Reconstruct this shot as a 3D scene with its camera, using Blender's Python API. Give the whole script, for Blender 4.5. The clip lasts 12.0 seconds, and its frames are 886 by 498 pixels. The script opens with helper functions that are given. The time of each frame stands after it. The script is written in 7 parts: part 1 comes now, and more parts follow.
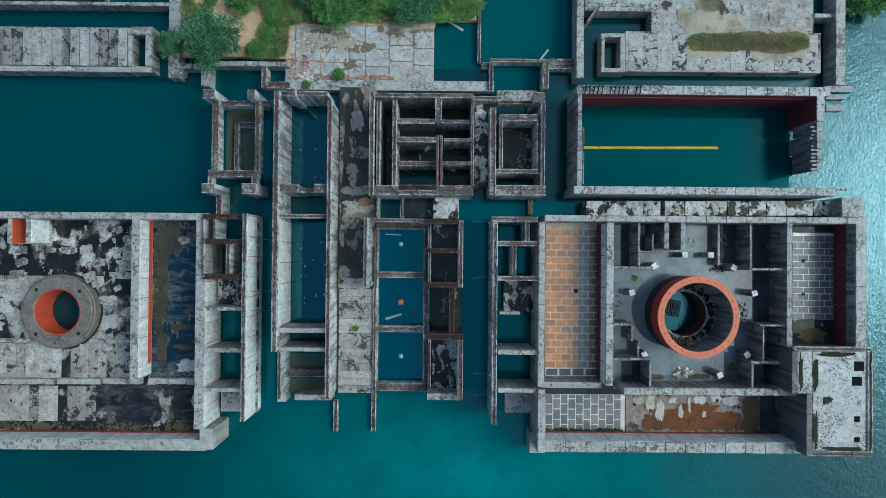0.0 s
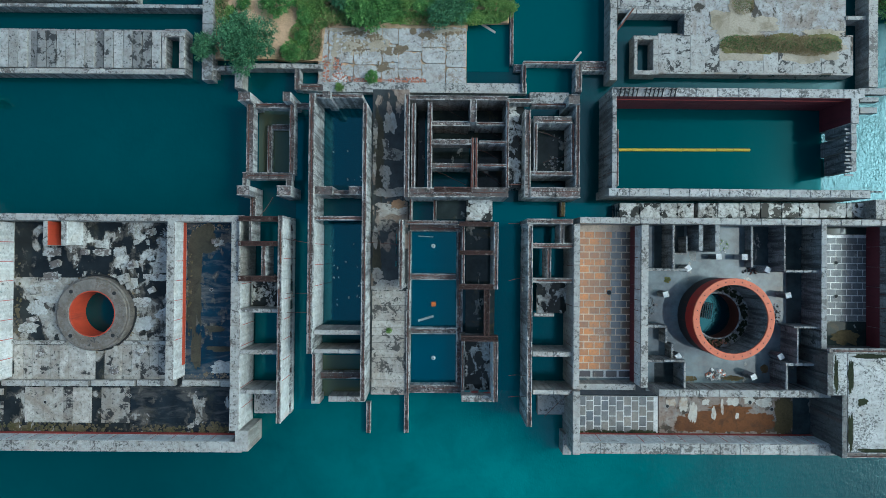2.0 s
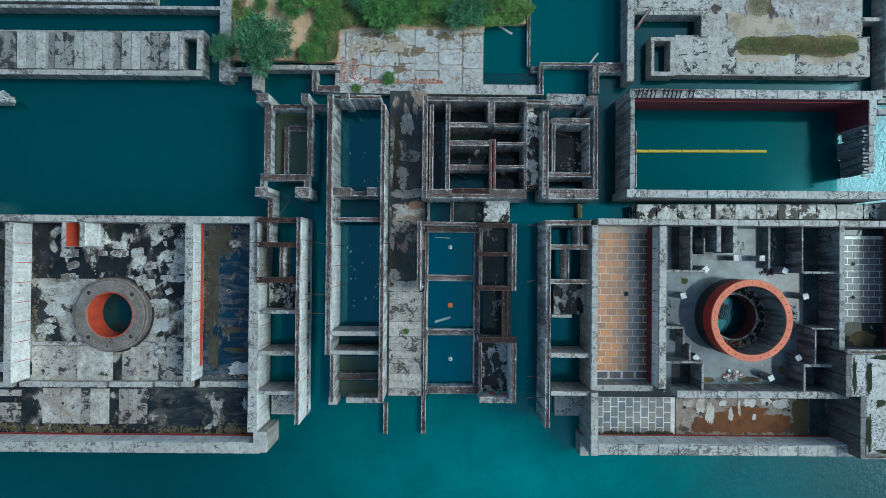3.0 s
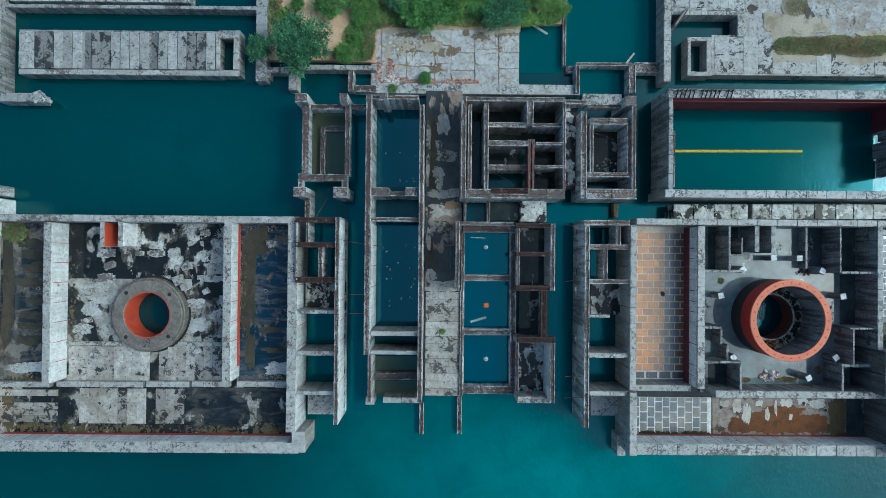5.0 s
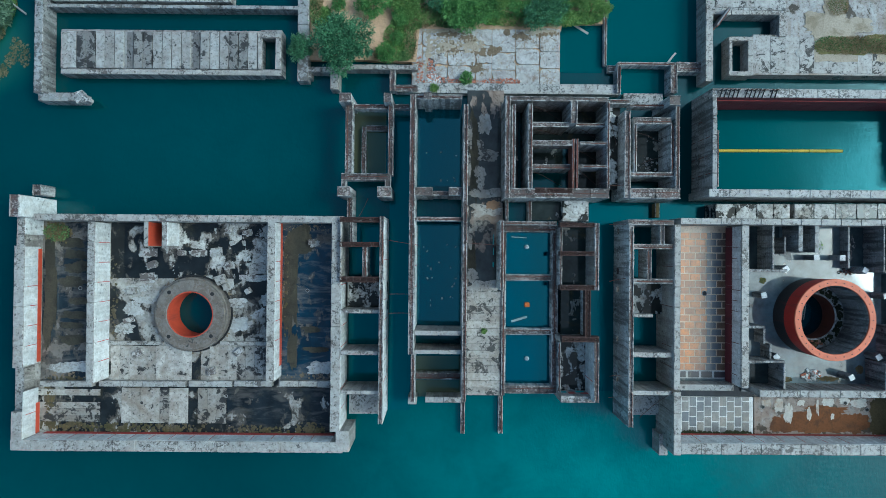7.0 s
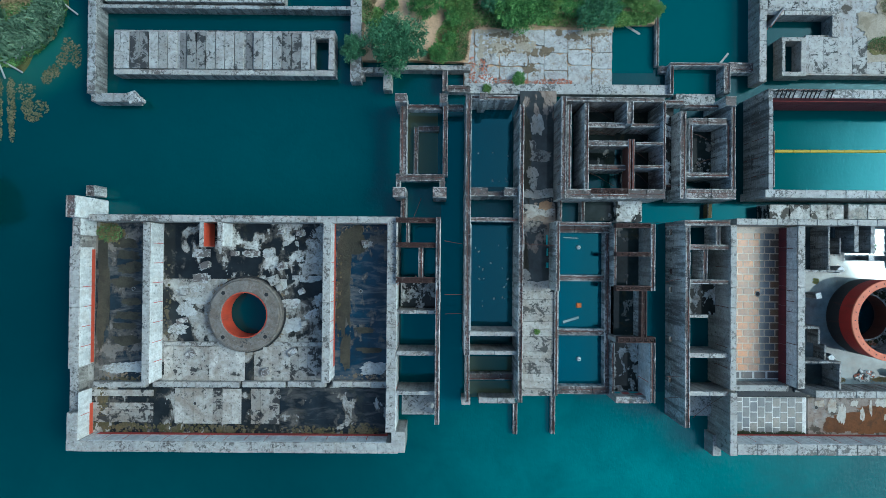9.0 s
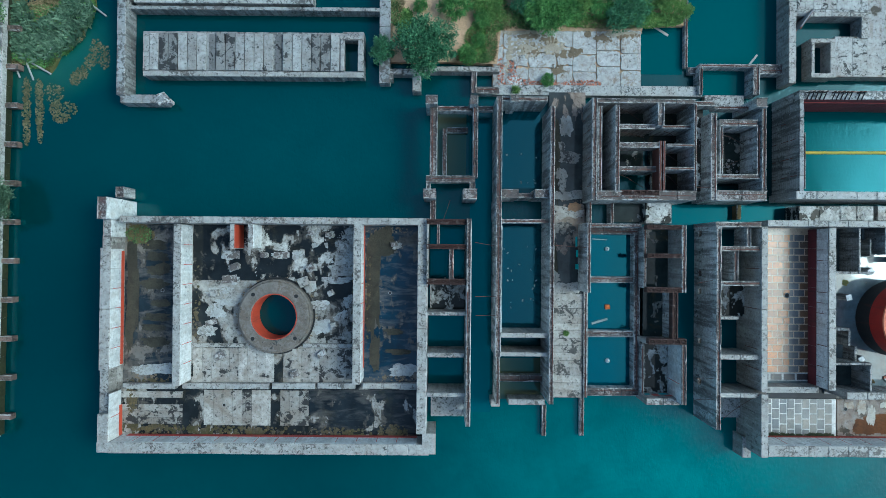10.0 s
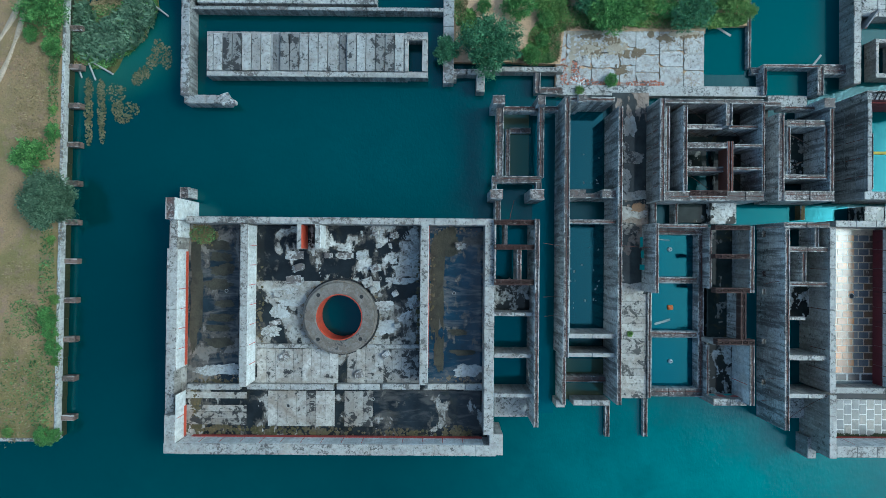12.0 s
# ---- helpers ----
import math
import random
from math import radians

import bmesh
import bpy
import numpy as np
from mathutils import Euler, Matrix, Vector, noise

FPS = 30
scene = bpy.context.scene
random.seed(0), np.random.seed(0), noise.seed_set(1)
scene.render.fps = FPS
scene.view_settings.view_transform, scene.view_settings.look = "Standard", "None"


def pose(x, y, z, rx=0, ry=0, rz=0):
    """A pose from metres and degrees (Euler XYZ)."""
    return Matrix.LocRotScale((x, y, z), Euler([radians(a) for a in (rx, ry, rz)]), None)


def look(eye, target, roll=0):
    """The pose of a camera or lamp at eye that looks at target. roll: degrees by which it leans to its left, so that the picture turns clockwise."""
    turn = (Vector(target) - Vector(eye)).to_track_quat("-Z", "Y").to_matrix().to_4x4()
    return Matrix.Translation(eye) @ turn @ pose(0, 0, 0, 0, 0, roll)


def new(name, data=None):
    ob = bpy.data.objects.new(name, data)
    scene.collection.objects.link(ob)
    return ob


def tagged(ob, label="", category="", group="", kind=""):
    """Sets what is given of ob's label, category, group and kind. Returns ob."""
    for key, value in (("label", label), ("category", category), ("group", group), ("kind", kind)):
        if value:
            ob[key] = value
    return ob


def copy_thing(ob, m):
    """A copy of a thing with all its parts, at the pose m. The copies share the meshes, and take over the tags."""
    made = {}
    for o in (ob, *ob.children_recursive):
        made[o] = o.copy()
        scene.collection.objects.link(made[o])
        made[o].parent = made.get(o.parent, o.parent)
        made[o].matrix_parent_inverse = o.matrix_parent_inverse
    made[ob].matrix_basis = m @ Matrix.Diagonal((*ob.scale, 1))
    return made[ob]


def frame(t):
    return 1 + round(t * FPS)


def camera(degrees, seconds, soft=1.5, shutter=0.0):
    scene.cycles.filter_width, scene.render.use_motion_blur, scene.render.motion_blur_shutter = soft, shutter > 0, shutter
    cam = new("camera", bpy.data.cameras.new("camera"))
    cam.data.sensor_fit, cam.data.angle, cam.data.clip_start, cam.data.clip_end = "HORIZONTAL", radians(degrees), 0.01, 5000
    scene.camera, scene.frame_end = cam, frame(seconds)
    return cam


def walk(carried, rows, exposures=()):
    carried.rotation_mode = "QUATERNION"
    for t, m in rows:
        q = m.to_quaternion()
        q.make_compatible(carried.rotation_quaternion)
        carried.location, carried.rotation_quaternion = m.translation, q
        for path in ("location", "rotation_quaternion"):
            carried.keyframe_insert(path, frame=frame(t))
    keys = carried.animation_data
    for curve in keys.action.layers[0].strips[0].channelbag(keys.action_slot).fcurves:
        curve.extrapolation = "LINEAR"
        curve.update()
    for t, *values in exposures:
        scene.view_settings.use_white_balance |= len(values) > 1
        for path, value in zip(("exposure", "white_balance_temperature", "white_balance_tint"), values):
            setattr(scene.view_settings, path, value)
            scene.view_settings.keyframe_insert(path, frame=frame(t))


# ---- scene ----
cam = camera(75.0, 12.0, soft=0.5)
PATH = [
    (0, 0.00, -0.00, 91.66),
    (0.5, -1.30, 0.03, 91.71),
    (1, -2.53, 0.07, 91.77),
    (1.5, -3.85, 0.14, 91.79),
    (2, -5.15, 0.26, 91.79),
    (2.5, -6.49, 0.38, 91.84),
    (3, -7.82, 0.43, 91.85),
    (5, -13.49, 0.38, 91.85),
    (5.5, -14.95, 0.32, 91.83),
    (6, -16.51, 0.28, 91.83),
    (6.5, -18.19, 0.27, 91.87),
    (8.5, -25.97, 0.23, 91.79),
    (9, -28.20, 0.28, 91.80),
    (9.5, -30.47, 0.46, 91.77),
    (10, -32.73, 0.48, 91.74),
    (10.5, -35.08, 0.46, 91.70),
    (11, -37.55, 0.45, 91.64),
    (11.5, -40.08, 0.44, 91.60),
    (12, -42.65, 0.47, 91.59),
]
walk(cam, [(t, pose(x, y, z, 0.55, -0.18, 0.49)) for t, x, y, z in PATH], [(0, 0.07, 5600, -11), (6, 0.13, 5400, -12), (12, 0.2, 5250, -13)])

# ---- light ----
world = bpy.data.worlds.new("sky")
scene.world = world
world.use_nodes = True
wn = world.node_tree
sky = wn.nodes.new("ShaderNodeTexSky")
sky.sky_type, sky.sun_disc = "NISHITA", False
sky.sun_elevation, sky.sun_rotation = radians(45.6), radians(85)
sky.air_density, sky.dust_density, sky.ozone_density = 1.0, 4.0, 2.0
wn.links.new(sky.outputs[0], wn.nodes["Background"].inputs[0])
wn.nodes["Background"].inputs[1].default_value = 0.15
sun = new("sun", bpy.data.lights.new("sun", "SUN"))
sun.data.energy, sun.data.angle, sun.data.color = 1.1, radians(20), (0.9, 0.96, 1.0)
sun.matrix_world = look((60, 5.5, 61.5), (0, 0, 0))

# ---- materials ----
MATS = {}


def mat(name, rough=0.9, spec=0.3):
    m = bpy.data.materials.new(name)
    m.use_nodes = True
    MATS[name] = m
    bsdf = m.node_tree.nodes["Principled BSDF"]
    bsdf.inputs["Roughness"].default_value = rough
    bsdf.inputs["Specular IOR Level"].default_value = spec
    return m.node_tree, bsdf


def node(nt, kind, **inputs):
    n = nt.nodes.new(kind)
    for key, value in inputs.items():
        sock = n.inputs[key.replace("_", " ")]
        if isinstance(value, bpy.types.NodeSocket):
            nt.links.new(value, sock)
        else:
            sock.default_value = value
    return n


def place(nt, sx=1.0, sy=1.0, sz=1.0):
    """World position in metres, scaled by axis."""
    p = nt.nodes.new("ShaderNodeNewGeometry")
    v = nt.nodes.new("ShaderNodeVectorMath")
    v.operation = "MULTIPLY"
    nt.links.new(p.outputs["Position"], v.inputs[0])
    v.inputs[1].default_value = (sx, sy, sz)
    return v.outputs[0]


def cloud(nt, scale, detail=6.0, rough=0.6, warp=0.0, axes=(1, 1, 1)):
    n = node(nt, "ShaderNodeTexNoise", Vector=place(nt, *axes), Scale=scale, Detail=detail, Roughness=rough, Distortion=warp)
    return n.outputs["Fac"]


def step(nt, fac, lo, hi, a=0.0, b=1.0):
    n = node(nt, "ShaderNodeMapRange", Value=fac)
    n.inputs["From Min"].default_value, n.inputs["From Max"].default_value = lo, hi
    n.inputs["To Min"].default_value, n.inputs["To Max"].default_value = a, b
    return n.outputs[0]


def times(nt, a, b, op="MULTIPLY"):
    n = nt.nodes.new("ShaderNodeMath")
    n.operation = op
    for sock, value in zip(n.inputs, (a, b)):
        if isinstance(value, bpy.types.NodeSocket):
            nt.links.new(value, sock)
        else:
            sock.default_value = value
    return n.outputs[0]


def blend(nt, fac, a, b):
    n = nt.nodes.new("ShaderNodeMix")
    n.data_type = "RGBA"
    for sock, value in ((n.inputs[0], fac), (n.inputs[6], a), (n.inputs[7], b)):
        if isinstance(value, bpy.types.NodeSocket):
            nt.links.new(value, sock)
        else:
            sock.default_value = value if sock == n.inputs[0] else (*value, 1.0)
    return n.outputs[2]


def finish(nt, bsdf, colour, rough=None, bump=None, strength=0.4, distance=0.05):
    nt.links.new(colour, bsdf.inputs["Base Color"])
    if rough is not None:
        nt.links.new(rough, bsdf.inputs["Roughness"])
    if bump is not None:
        b = node(nt, "ShaderNodeBump", Height=bump, Strength=strength, Distance=distance)
        nt.links.new(b.outputs[0], bsdf.inputs["Normal"])


def upward(nt):
    """1 on faces that look up, 0 on upright ones."""
    g = nt.nodes.new("ShaderNodeNewGeometry")
    s = nt.nodes.new("ShaderNodeSeparateXYZ")
    nt.links.new(g.outputs["True Normal"], s.inputs[0])
    return step(nt, s.outputs["Z"], 0.4, 0.75)


def concrete(name, base, grime, lichen, crust=0.5, streaks=0.5, rust=0.0, spots=0.5, grain=0.55, boards=0.0):
    """Weathered concrete: cloudy base, runs down the faces, lichen crust on the tops, board marks on rough walls."""
    nt, bsdf = mat(name, 0.6, 0.65)
    big, fine = cloud(nt, 0.22, 5.0, 0.6, 0.5), cloud(nt, 2.6, 5.0, 0.62)
    col = blend(nt, step(nt, big, 0.35, 0.7), base, tuple(0.76 * c for c in base))
    col = blend(nt, step(nt, cloud(nt, 0.4, 6.0, 0.65, 0.8), 0.5, 0.68, 0.0, 0.4), col, (0.72 * base[0], 0.62 * base[1], 0.5 * base[2]))
    col = blend(nt, step(nt, fine, 0.5, 0.66, 0.0, 0.55), col, tuple(0.42 * c for c in base))
    col = blend(nt, step(nt, cloud(nt, 0.95, 6.0, 0.62, 0.3), 0.42, 0.76, 0.0, 0.6), col, (0.36 * base[0], 0.33 * base[1], 0.3 * base[2]))
    up = upward(nt)
    side = times(nt, 1.0, up, "SUBTRACT")
    run = cloud(nt, 1.0, 5.0, 0.65, 0.2, (1.3, 1.3, 0.12))
    col = blend(nt, times(nt, step(nt, run, 0.46, 0.58), times(nt, side, streaks)), col, grime)
    rusty = cloud(nt, 1.0, 4.0, 0.6, 0.0, (0.9, 0.9, 0.07))
    col = blend(nt, times(nt, step(nt, rusty, 0.58, 0.68), times(nt, side, 0.45 * streaks)), col, (0.14, 0.08, 0.06))
    if boards:
        h = nt.nodes.new("ShaderNodeSeparateXYZ")
        nt.links.new(place(nt), h.inputs[0])
        gap = times(nt, times(nt, h.outputs["Z"], 1.9), 0.0, "FRACT")
        gap = times(nt, times(nt, step(nt, gap, 0.12, 0.22, 1.0, 0.0), step(nt, cloud(nt, 0.7, 3.0), 0.35, 0.6)), side)
        col = blend(nt, times(nt, gap, boards), col, tuple(0.25 * c for c in base))
    zone = times(nt, cloud(nt, 0.15, 4.0, 0.6, 0.8), 0.7)
    patch = times(nt, times(nt, cloud(nt, 2.2 * grain, 7.0, 0.68, 0.4), zone, "ADD"), times(nt, cloud(nt, 3.4, 4.0, 0.6), 0.3), "ADD")
    col = blend(nt, times(nt, times(nt, step(nt, patch, 1.13 - 0.2 * crust, 1.19 - 0.2 * crust), 0.85), step(nt, up, 0.0, 1.0, 0.4, 1.0)), col, lichen)
    fleck = cloud(nt, 1.9, 6.0, 0.68, 0.4)
    herd = times(nt, cloud(nt, 0.3, 4.0, 0.6), 0.5)
    col = blend(nt, step(nt, times(nt, fleck, herd, "ADD"), 0.915 - 0.1 * spots, 0.955 - 0.1 * spots, 0.0, 0.85), col, tuple(0.4 * c for c in grime))
    col = blend(nt, step(nt, cloud(nt, 2.9, 4.0, 0.6, 0.5), 0.62, 0.66, 0.0, 0.45), col, tuple(min(0.82, 1.35 * c) for c in base))
    if rust:
        r = cloud(nt, 0.8, 7.0, 0.7, 0.8)
        col = blend(nt, times(nt, step(nt, r, 0.52, 0.6), times(nt, up, rust)), col, (0.1, 0.042, 0.032))
    finish(nt, bsdf, col, bump=times(nt, fine, fleck, "ADD"), strength=0.7, distance=0.08)


concrete("pale concrete", (0.47, 0.45, 0.42), (0.1, 0.09, 0.08), (0.06, 0.05, 0.042), 0.4, 0.5, 0.15, 0.4, 0.9)
concrete("bare edge", (0.56, 0.54, 0.52), (0.14, 0.1, 0.085), (0.07, 0.05, 0.042), 0.75, 0.3, 0.2, 0.7)
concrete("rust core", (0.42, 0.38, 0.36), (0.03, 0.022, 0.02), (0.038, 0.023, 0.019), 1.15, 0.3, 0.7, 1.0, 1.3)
concrete("bank concrete", (0.6, 0.6, 0.58), (0.25, 0.25, 0.24), (0.1, 0.09, 0.08), 0.7, 0.4, 0.1, 0.6, 1.2)
concrete("rusty pier", (0.24, 0.165, 0.135), (0.07, 0.05, 0.045), (0.06, 0.055, 0.04), 0.8, 0.7, 0.3, 0.8)
concrete("flange concrete", (0.23, 0.2, 0.172), (0.05, 0.05, 0.05), (0.13, 0.1, 0.075), 0.5, 0.5, 0.05, 0.4, 0.5)
concrete("grey concrete", (0.4, 0.405, 0.4), (0.06, 0.062, 0.062), (0.08, 0.07, 0.062), 0.55, 0.7, 0.15, 0.7)
concrete("crusted concrete", (0.72, 0.74, 0.745), (0.075, 0.078, 0.08), (0.06, 0.042, 0.036), 0.7, 0.8, 0.3, 0.6, 1.0, 0.5)
concrete("rust concrete", (0.38, 0.35, 0.33), (0.06, 0.045, 0.04), (0.08, 0.045, 0.033), 0.95, 0.8, 0.7, 0.8, 1.0, 0.3)
concrete("slab concrete", (0.5, 0.49, 0.475), (0.08, 0.08, 0.075), (0.04, 0.038, 0.035), 0.45, 0.5, 0.0, 0.8, 1.2)
concrete("white panel", (0.84, 0.855, 0.85), (0.22, 0.24, 0.245), (0.3, 0.3, 0.29), 0.3, 0.25, 0.0, 0.15)
concrete("roof felt", (0.54, 0.535, 0.515), (0.09, 0.085, 0.08), (0.07, 0.066, 0.062), 0.42, 0.4, 0.0, 0.6, 1.6)
concrete("pale screed", (0.54, 0.535, 0.52), (0.2, 0.19, 0.17), (0.25, 0.23, 0.2), 0.4, 0.3, 0.0, 0.5, 1.2)
# dark base puts the unlit west face's shade into the wall, with moss stains
concrete("shaded mossy wall", (0.16, 0.16, 0.155), (0.05, 0.05, 0.05), (0.05, 0.045, 0.04), 0.6, 1.0, 0.1, 0.6)
concrete("ribbed panel", (0.36, 0.36, 0.355), (0.05, 0.051, 0.052), (0.09, 0.082, 0.075), 0.5, 0.9, 0.1, 0.5, 0.55, 0.75)


def planks(name, base, spread, stain, dirt=0.6):
    """Precast slabs, each with its own tone, blotched with dark lichen and brown dirt."""
    nt, bsdf = mat(name, 0.58, 0.55)
    r = nt.nodes.new("ShaderNodeObjectInfo").outputs["Random"]
    col = blend(nt, r, tuple((1 + spread) * c for c in base), tuple((1 - spread) * c for c in base))
    fine, mid = cloud(nt, 2.2, 6.0, 0.66, 0.3), cloud(nt, 0.7, 7.0, 0.66, 0.7)
    col = blend(nt, step(nt, mid, 0.35, 0.75, 0.0, 0.5), col, tuple(0.6 * c for c in base))
    col = blend(nt, step(nt, cloud(nt, 1.1, 6.0, 0.65, 0.3), 0.4, 0.76, 0.0, 0.6), col, (0.4 * base[0], 0.31 * base[1], 0.27 * base[2]))
    col = blend(nt, step(nt, fine, 0.5, 0.7, 0.0, 0.6), col, tuple(0.4 * c for c in base))
    col = blend(nt, step(nt, cloud(nt, 0.25, 8.0, 0.72, 0.8), 0.42, 0.66, 0.0, dirt), col, (0.185, 0.135, 0.09))
    col = blend(nt, step(nt, cloud(nt, 2.6, 4.0, 0.62), 0.6, 0.64, 0.0, 0.75), col, tuple(0.15 * c for c in base))
    edge = step(nt, r, 0.0, 1.0, 0.66, 0.5)
    col = blend(nt, times(nt, step(nt, times(nt, times(nt, mid, edge, "SUBTRACT"), times(nt, fine, 0.25), "ADD"), 0.115, 0.15), stain), col, (0.014, 0.013, 0.013))
    finish(nt, bsdf, col, bump=times(nt, fine, mid, "ADD"), strength=0.4, distance=0.05)


planks("roof plank", (0.37, 0.365, 0.35), 0.4, 0.9, 0.3)
planks("dark plank", (0.2, 0.195, 0.19), 0.2, 1.0, 0.1)
planks("deck plank", (0.45, 0.425, 0.39), 0.4, 0.95, 0.7)
planks("lichen plank", (0.48, 0.47, 0.45), 0.12, 1.0, 0.3)
planks("causeway plank", (0.44, 0.415, 0.38), 0.25, 0.85, 0.6)
concrete("apron slab", (0.55, 0.54, 0.525), (0.16, 0.14, 0.12), (0.26, 0.2, 0.145), 0.33, 0.3, 0.3, 0.35, 0.6)


def paint(name, base, worn, rough=0.55):
    nt, bsdf = mat(name, rough, 0.4)
    a, b = cloud(nt, 0.5, 7.0, 0.7, 0.5), cloud(nt, 3.5, 6.0, 0.7)
    run = cloud(nt, 1.0, 5.0, 0.65, 0.2, (1.4, 1.4, 0.12))
    col = blend(nt, step(nt, a, 0.4, 0.7, 0.0, 0.6), base, tuple(0.6 * c for c in base))
    col = blend(nt, step(nt, run, 0.56, 0.7, 0.0, 0.7), col, worn)
    col = blend(nt, step(nt, b, 0.62, 0.7, 0.0, 0.6), col, worn)
    finish(nt, bsdf, col, bump=b, strength=0.25)


paint("red lead paint", (0.52, 0.075, 0.035), (0.24, 0.05, 0.035))
paint("red casing paint", (0.4, 0.022, 0.014), (0.16, 0.03, 0.02))
paint("tarred steel", (0.03, 0.026, 0.024), (0.11, 0.03, 0.02), 0.6)
paint("orange rim paint", (0.66, 0.17, 0.085), (0.45, 0.14, 0.085))
paint("maroon lining", (0.15, 0.03, 0.038), (0.06, 0.02, 0.025))
paint("rusty steel", (0.14, 0.05, 0.035), (0.045, 0.03, 0.027), 0.8)
paint("truss steel", (0.055, 0.028, 0.023), (0.22, 0.19, 0.175), 0.85)
paint("dull steel", (0.22, 0.23, 0.24), (0.1, 0.08, 0.07), 0.6)
paint("yellow plastic", (0.62, 0.46, 0.05), (0.4, 0.33, 0.08))
paint("white plastic", (0.75, 0.77, 0.76), (0.5, 0.5, 0.48))
paint("orange plastic", (0.8, 0.2, 0.04), (0.55, 0.15, 0.05))
paint("red mark", (0.45, 0.07, 0.06), (0.3, 0.1, 0.09))
paint("cyan paint", (0.05, 0.42, 0.45), (0.2, 0.22, 0.22))
paint("grey timber", (0.4, 0.4, 0.38), (0.25, 0.24, 0.22), 0.85)
paint("brick rubble", (0.5, 0.19, 0.12), (0.4, 0.36, 0.32), 0.9)
paint("black iron", (0.02, 0.02, 0.021), (0.05, 0.035, 0.03), 0.7)


def deck(name, dry, wet, amount, moss=0.0, rust=0.0, tile=0.09, ior=1.4, smear=0.0, film=0.06, mud=0.0):
    """A flooded roof deck: pale dry islands with sharp shores, dark glossy wet film between."""
    nt, bsdf = mat(name, 0.5, 0.5)
    bsdf.inputs["IOR"].default_value = ior
    a = cloud(nt, tile, 7.0, 0.6, 0.5)
    pan = cloud(nt, 1.0, 6.0, 0.6, 0.2, (0.8, 0.3, 1.0))
    mix = times(nt, times(nt, a, 0.68), times(nt, pan, 0.32), "ADD")
    shore = step(nt, mix, amount, amount + 0.014)
    fine = cloud(nt, 2.0, 6.0, 0.66, 0.3)
    dried = blend(nt, step(nt, cloud(nt, 0.5, 6.0, 0.65), 0.35, 0.7), dry, tuple(0.55 * c for c in dry))
    dried = blend(nt, step(nt, cloud(nt, 0.33, 8.0, 0.72, 0.7), 0.48, 0.6, 0.0, 0.6), dried, (0.23, 0.175, 0.125))
    dried = blend(nt, step(nt, mix, amount + 0.01, amount + 0.06, 0.45, 0.0), dried, (0.14, 0.12, 0.1))
    dried = blend(nt, step(nt, cloud(nt, 1.2, 9.0, 0.75, 0.3), 0.5, 0.66, 0.0, 0.6), dried, (0.13, 0.11, 0.095))
    dried = blend(nt, step(nt, fine, 0.56, 0.64, 0.0, 0.75), dried, (0.06, 0.056, 0.052))
    if rust:
        dried = blend(nt, times(nt, step(nt, cloud(nt, 0.4, 8.0, 0.72, 0.3, (1.0, 0.35, 1.0)), 0.37, 0.5), rust), dried, (0.2, 0.085, 0.04))
    wetted = blend(nt, step(nt, cloud(nt, 0.3, 6.0, 0.6), 0.4, 0.7), wet, tuple(2.2 * c for c in wet))
    if mud:
        silt = blend(nt, step(nt, fine, 0.4, 0.65), (0.11, 0.095, 0.08), (0.055, 0.05, 0.045))
        wetted = blend(nt, step(nt, times(nt, mix, times(nt, cloud(nt, 0.5, 5.0, 0.6, 0.6), 0.3), "ADD"), amount + 0.15 - mud, amount + 0.19 - mud), wetted, silt)
    col = blend(nt, shore, wetted, dried)
    if smear:
        band = times(nt, cloud(nt, 1.0, 7.0, 0.66, 0.5, (0.2, 0.75, 1.0)), times(nt, cloud(nt, 0.14, 3.0), 0.5), "ADD")
        col = blend(nt, step(nt, band, 0.73, 0.9, 0.0, smear), col, (0.19, 0.17, 0.15))
    if moss:
        col = blend(nt, times(nt, step(nt, cloud(nt, 0.25, 8.0, 0.7, 0.6), 0.56, 0.66), moss), col, (0.085, 0.07, 0.035))
    finish(nt, bsdf, col, step(nt, mix, amount - 0.005, amount + 0.03, film, 0.5), times(nt, fine, shore), 0.35, 0.04)


deck("hall deck", (0.5, 0.475, 0.435), (0.014, 0.016, 0.017), 0.49, 0.35, tile=0.16, ior=1.33, mud=0.03)
deck("black deck", (0.7, 0.68, 0.64), (0.01, 0.012, 0.0135), 0.52, 0.25, tile=0.24, ior=1.33, mud=0.035)
# blue wet colour holds water tint plus some painted sky reflection
deck("flooded deck", (0.07, 0.06, 0.05), (0.003, 0.018, 0.034), 0.56, 0.0, tile=0.2, ior=1.5, smear=0.55, mud=0.02)
deck("puddled deck", (0.5, 0.485, 0.46), (0.01, 0.013, 0.016), 0.575, 0.25, tile=0.24, ior=1.36, smear=0.35, mud=0.03)
deck("smeared deck", (0.19, 0.17, 0.15), (0.012, 0.018, 0.023), 0.52, 0.2, tile=0.2, ior=1.45, smear=0.6, mud=0.06)
deck("wet deck", (0.2, 0.19, 0.175), (0.022, 0.025, 0.03), 0.545, 0.3)
# pale blue-grey wet colour paints in the sky mirrored by the film
deck("film deck", (0.3, 0.31, 0.3), (0.1, 0.125, 0.135), 0.6, 0.3, tile=0.25, ior=1.85, film=0.05, smear=0.35)
# dark wet floor, also used to paint walls mirrored in the film
deck("wet and reflection floor", (0.3, 0.3, 0.285), (0.035, 0.045, 0.047), 0.58, 0.2, tile=0.2, ior=1.33)
deck("rust deck", (0.42, 0.4, 0.375), (0.07, 0.055, 0.042), 0.44, 0.3, 0.45, 0.4, 1.4)
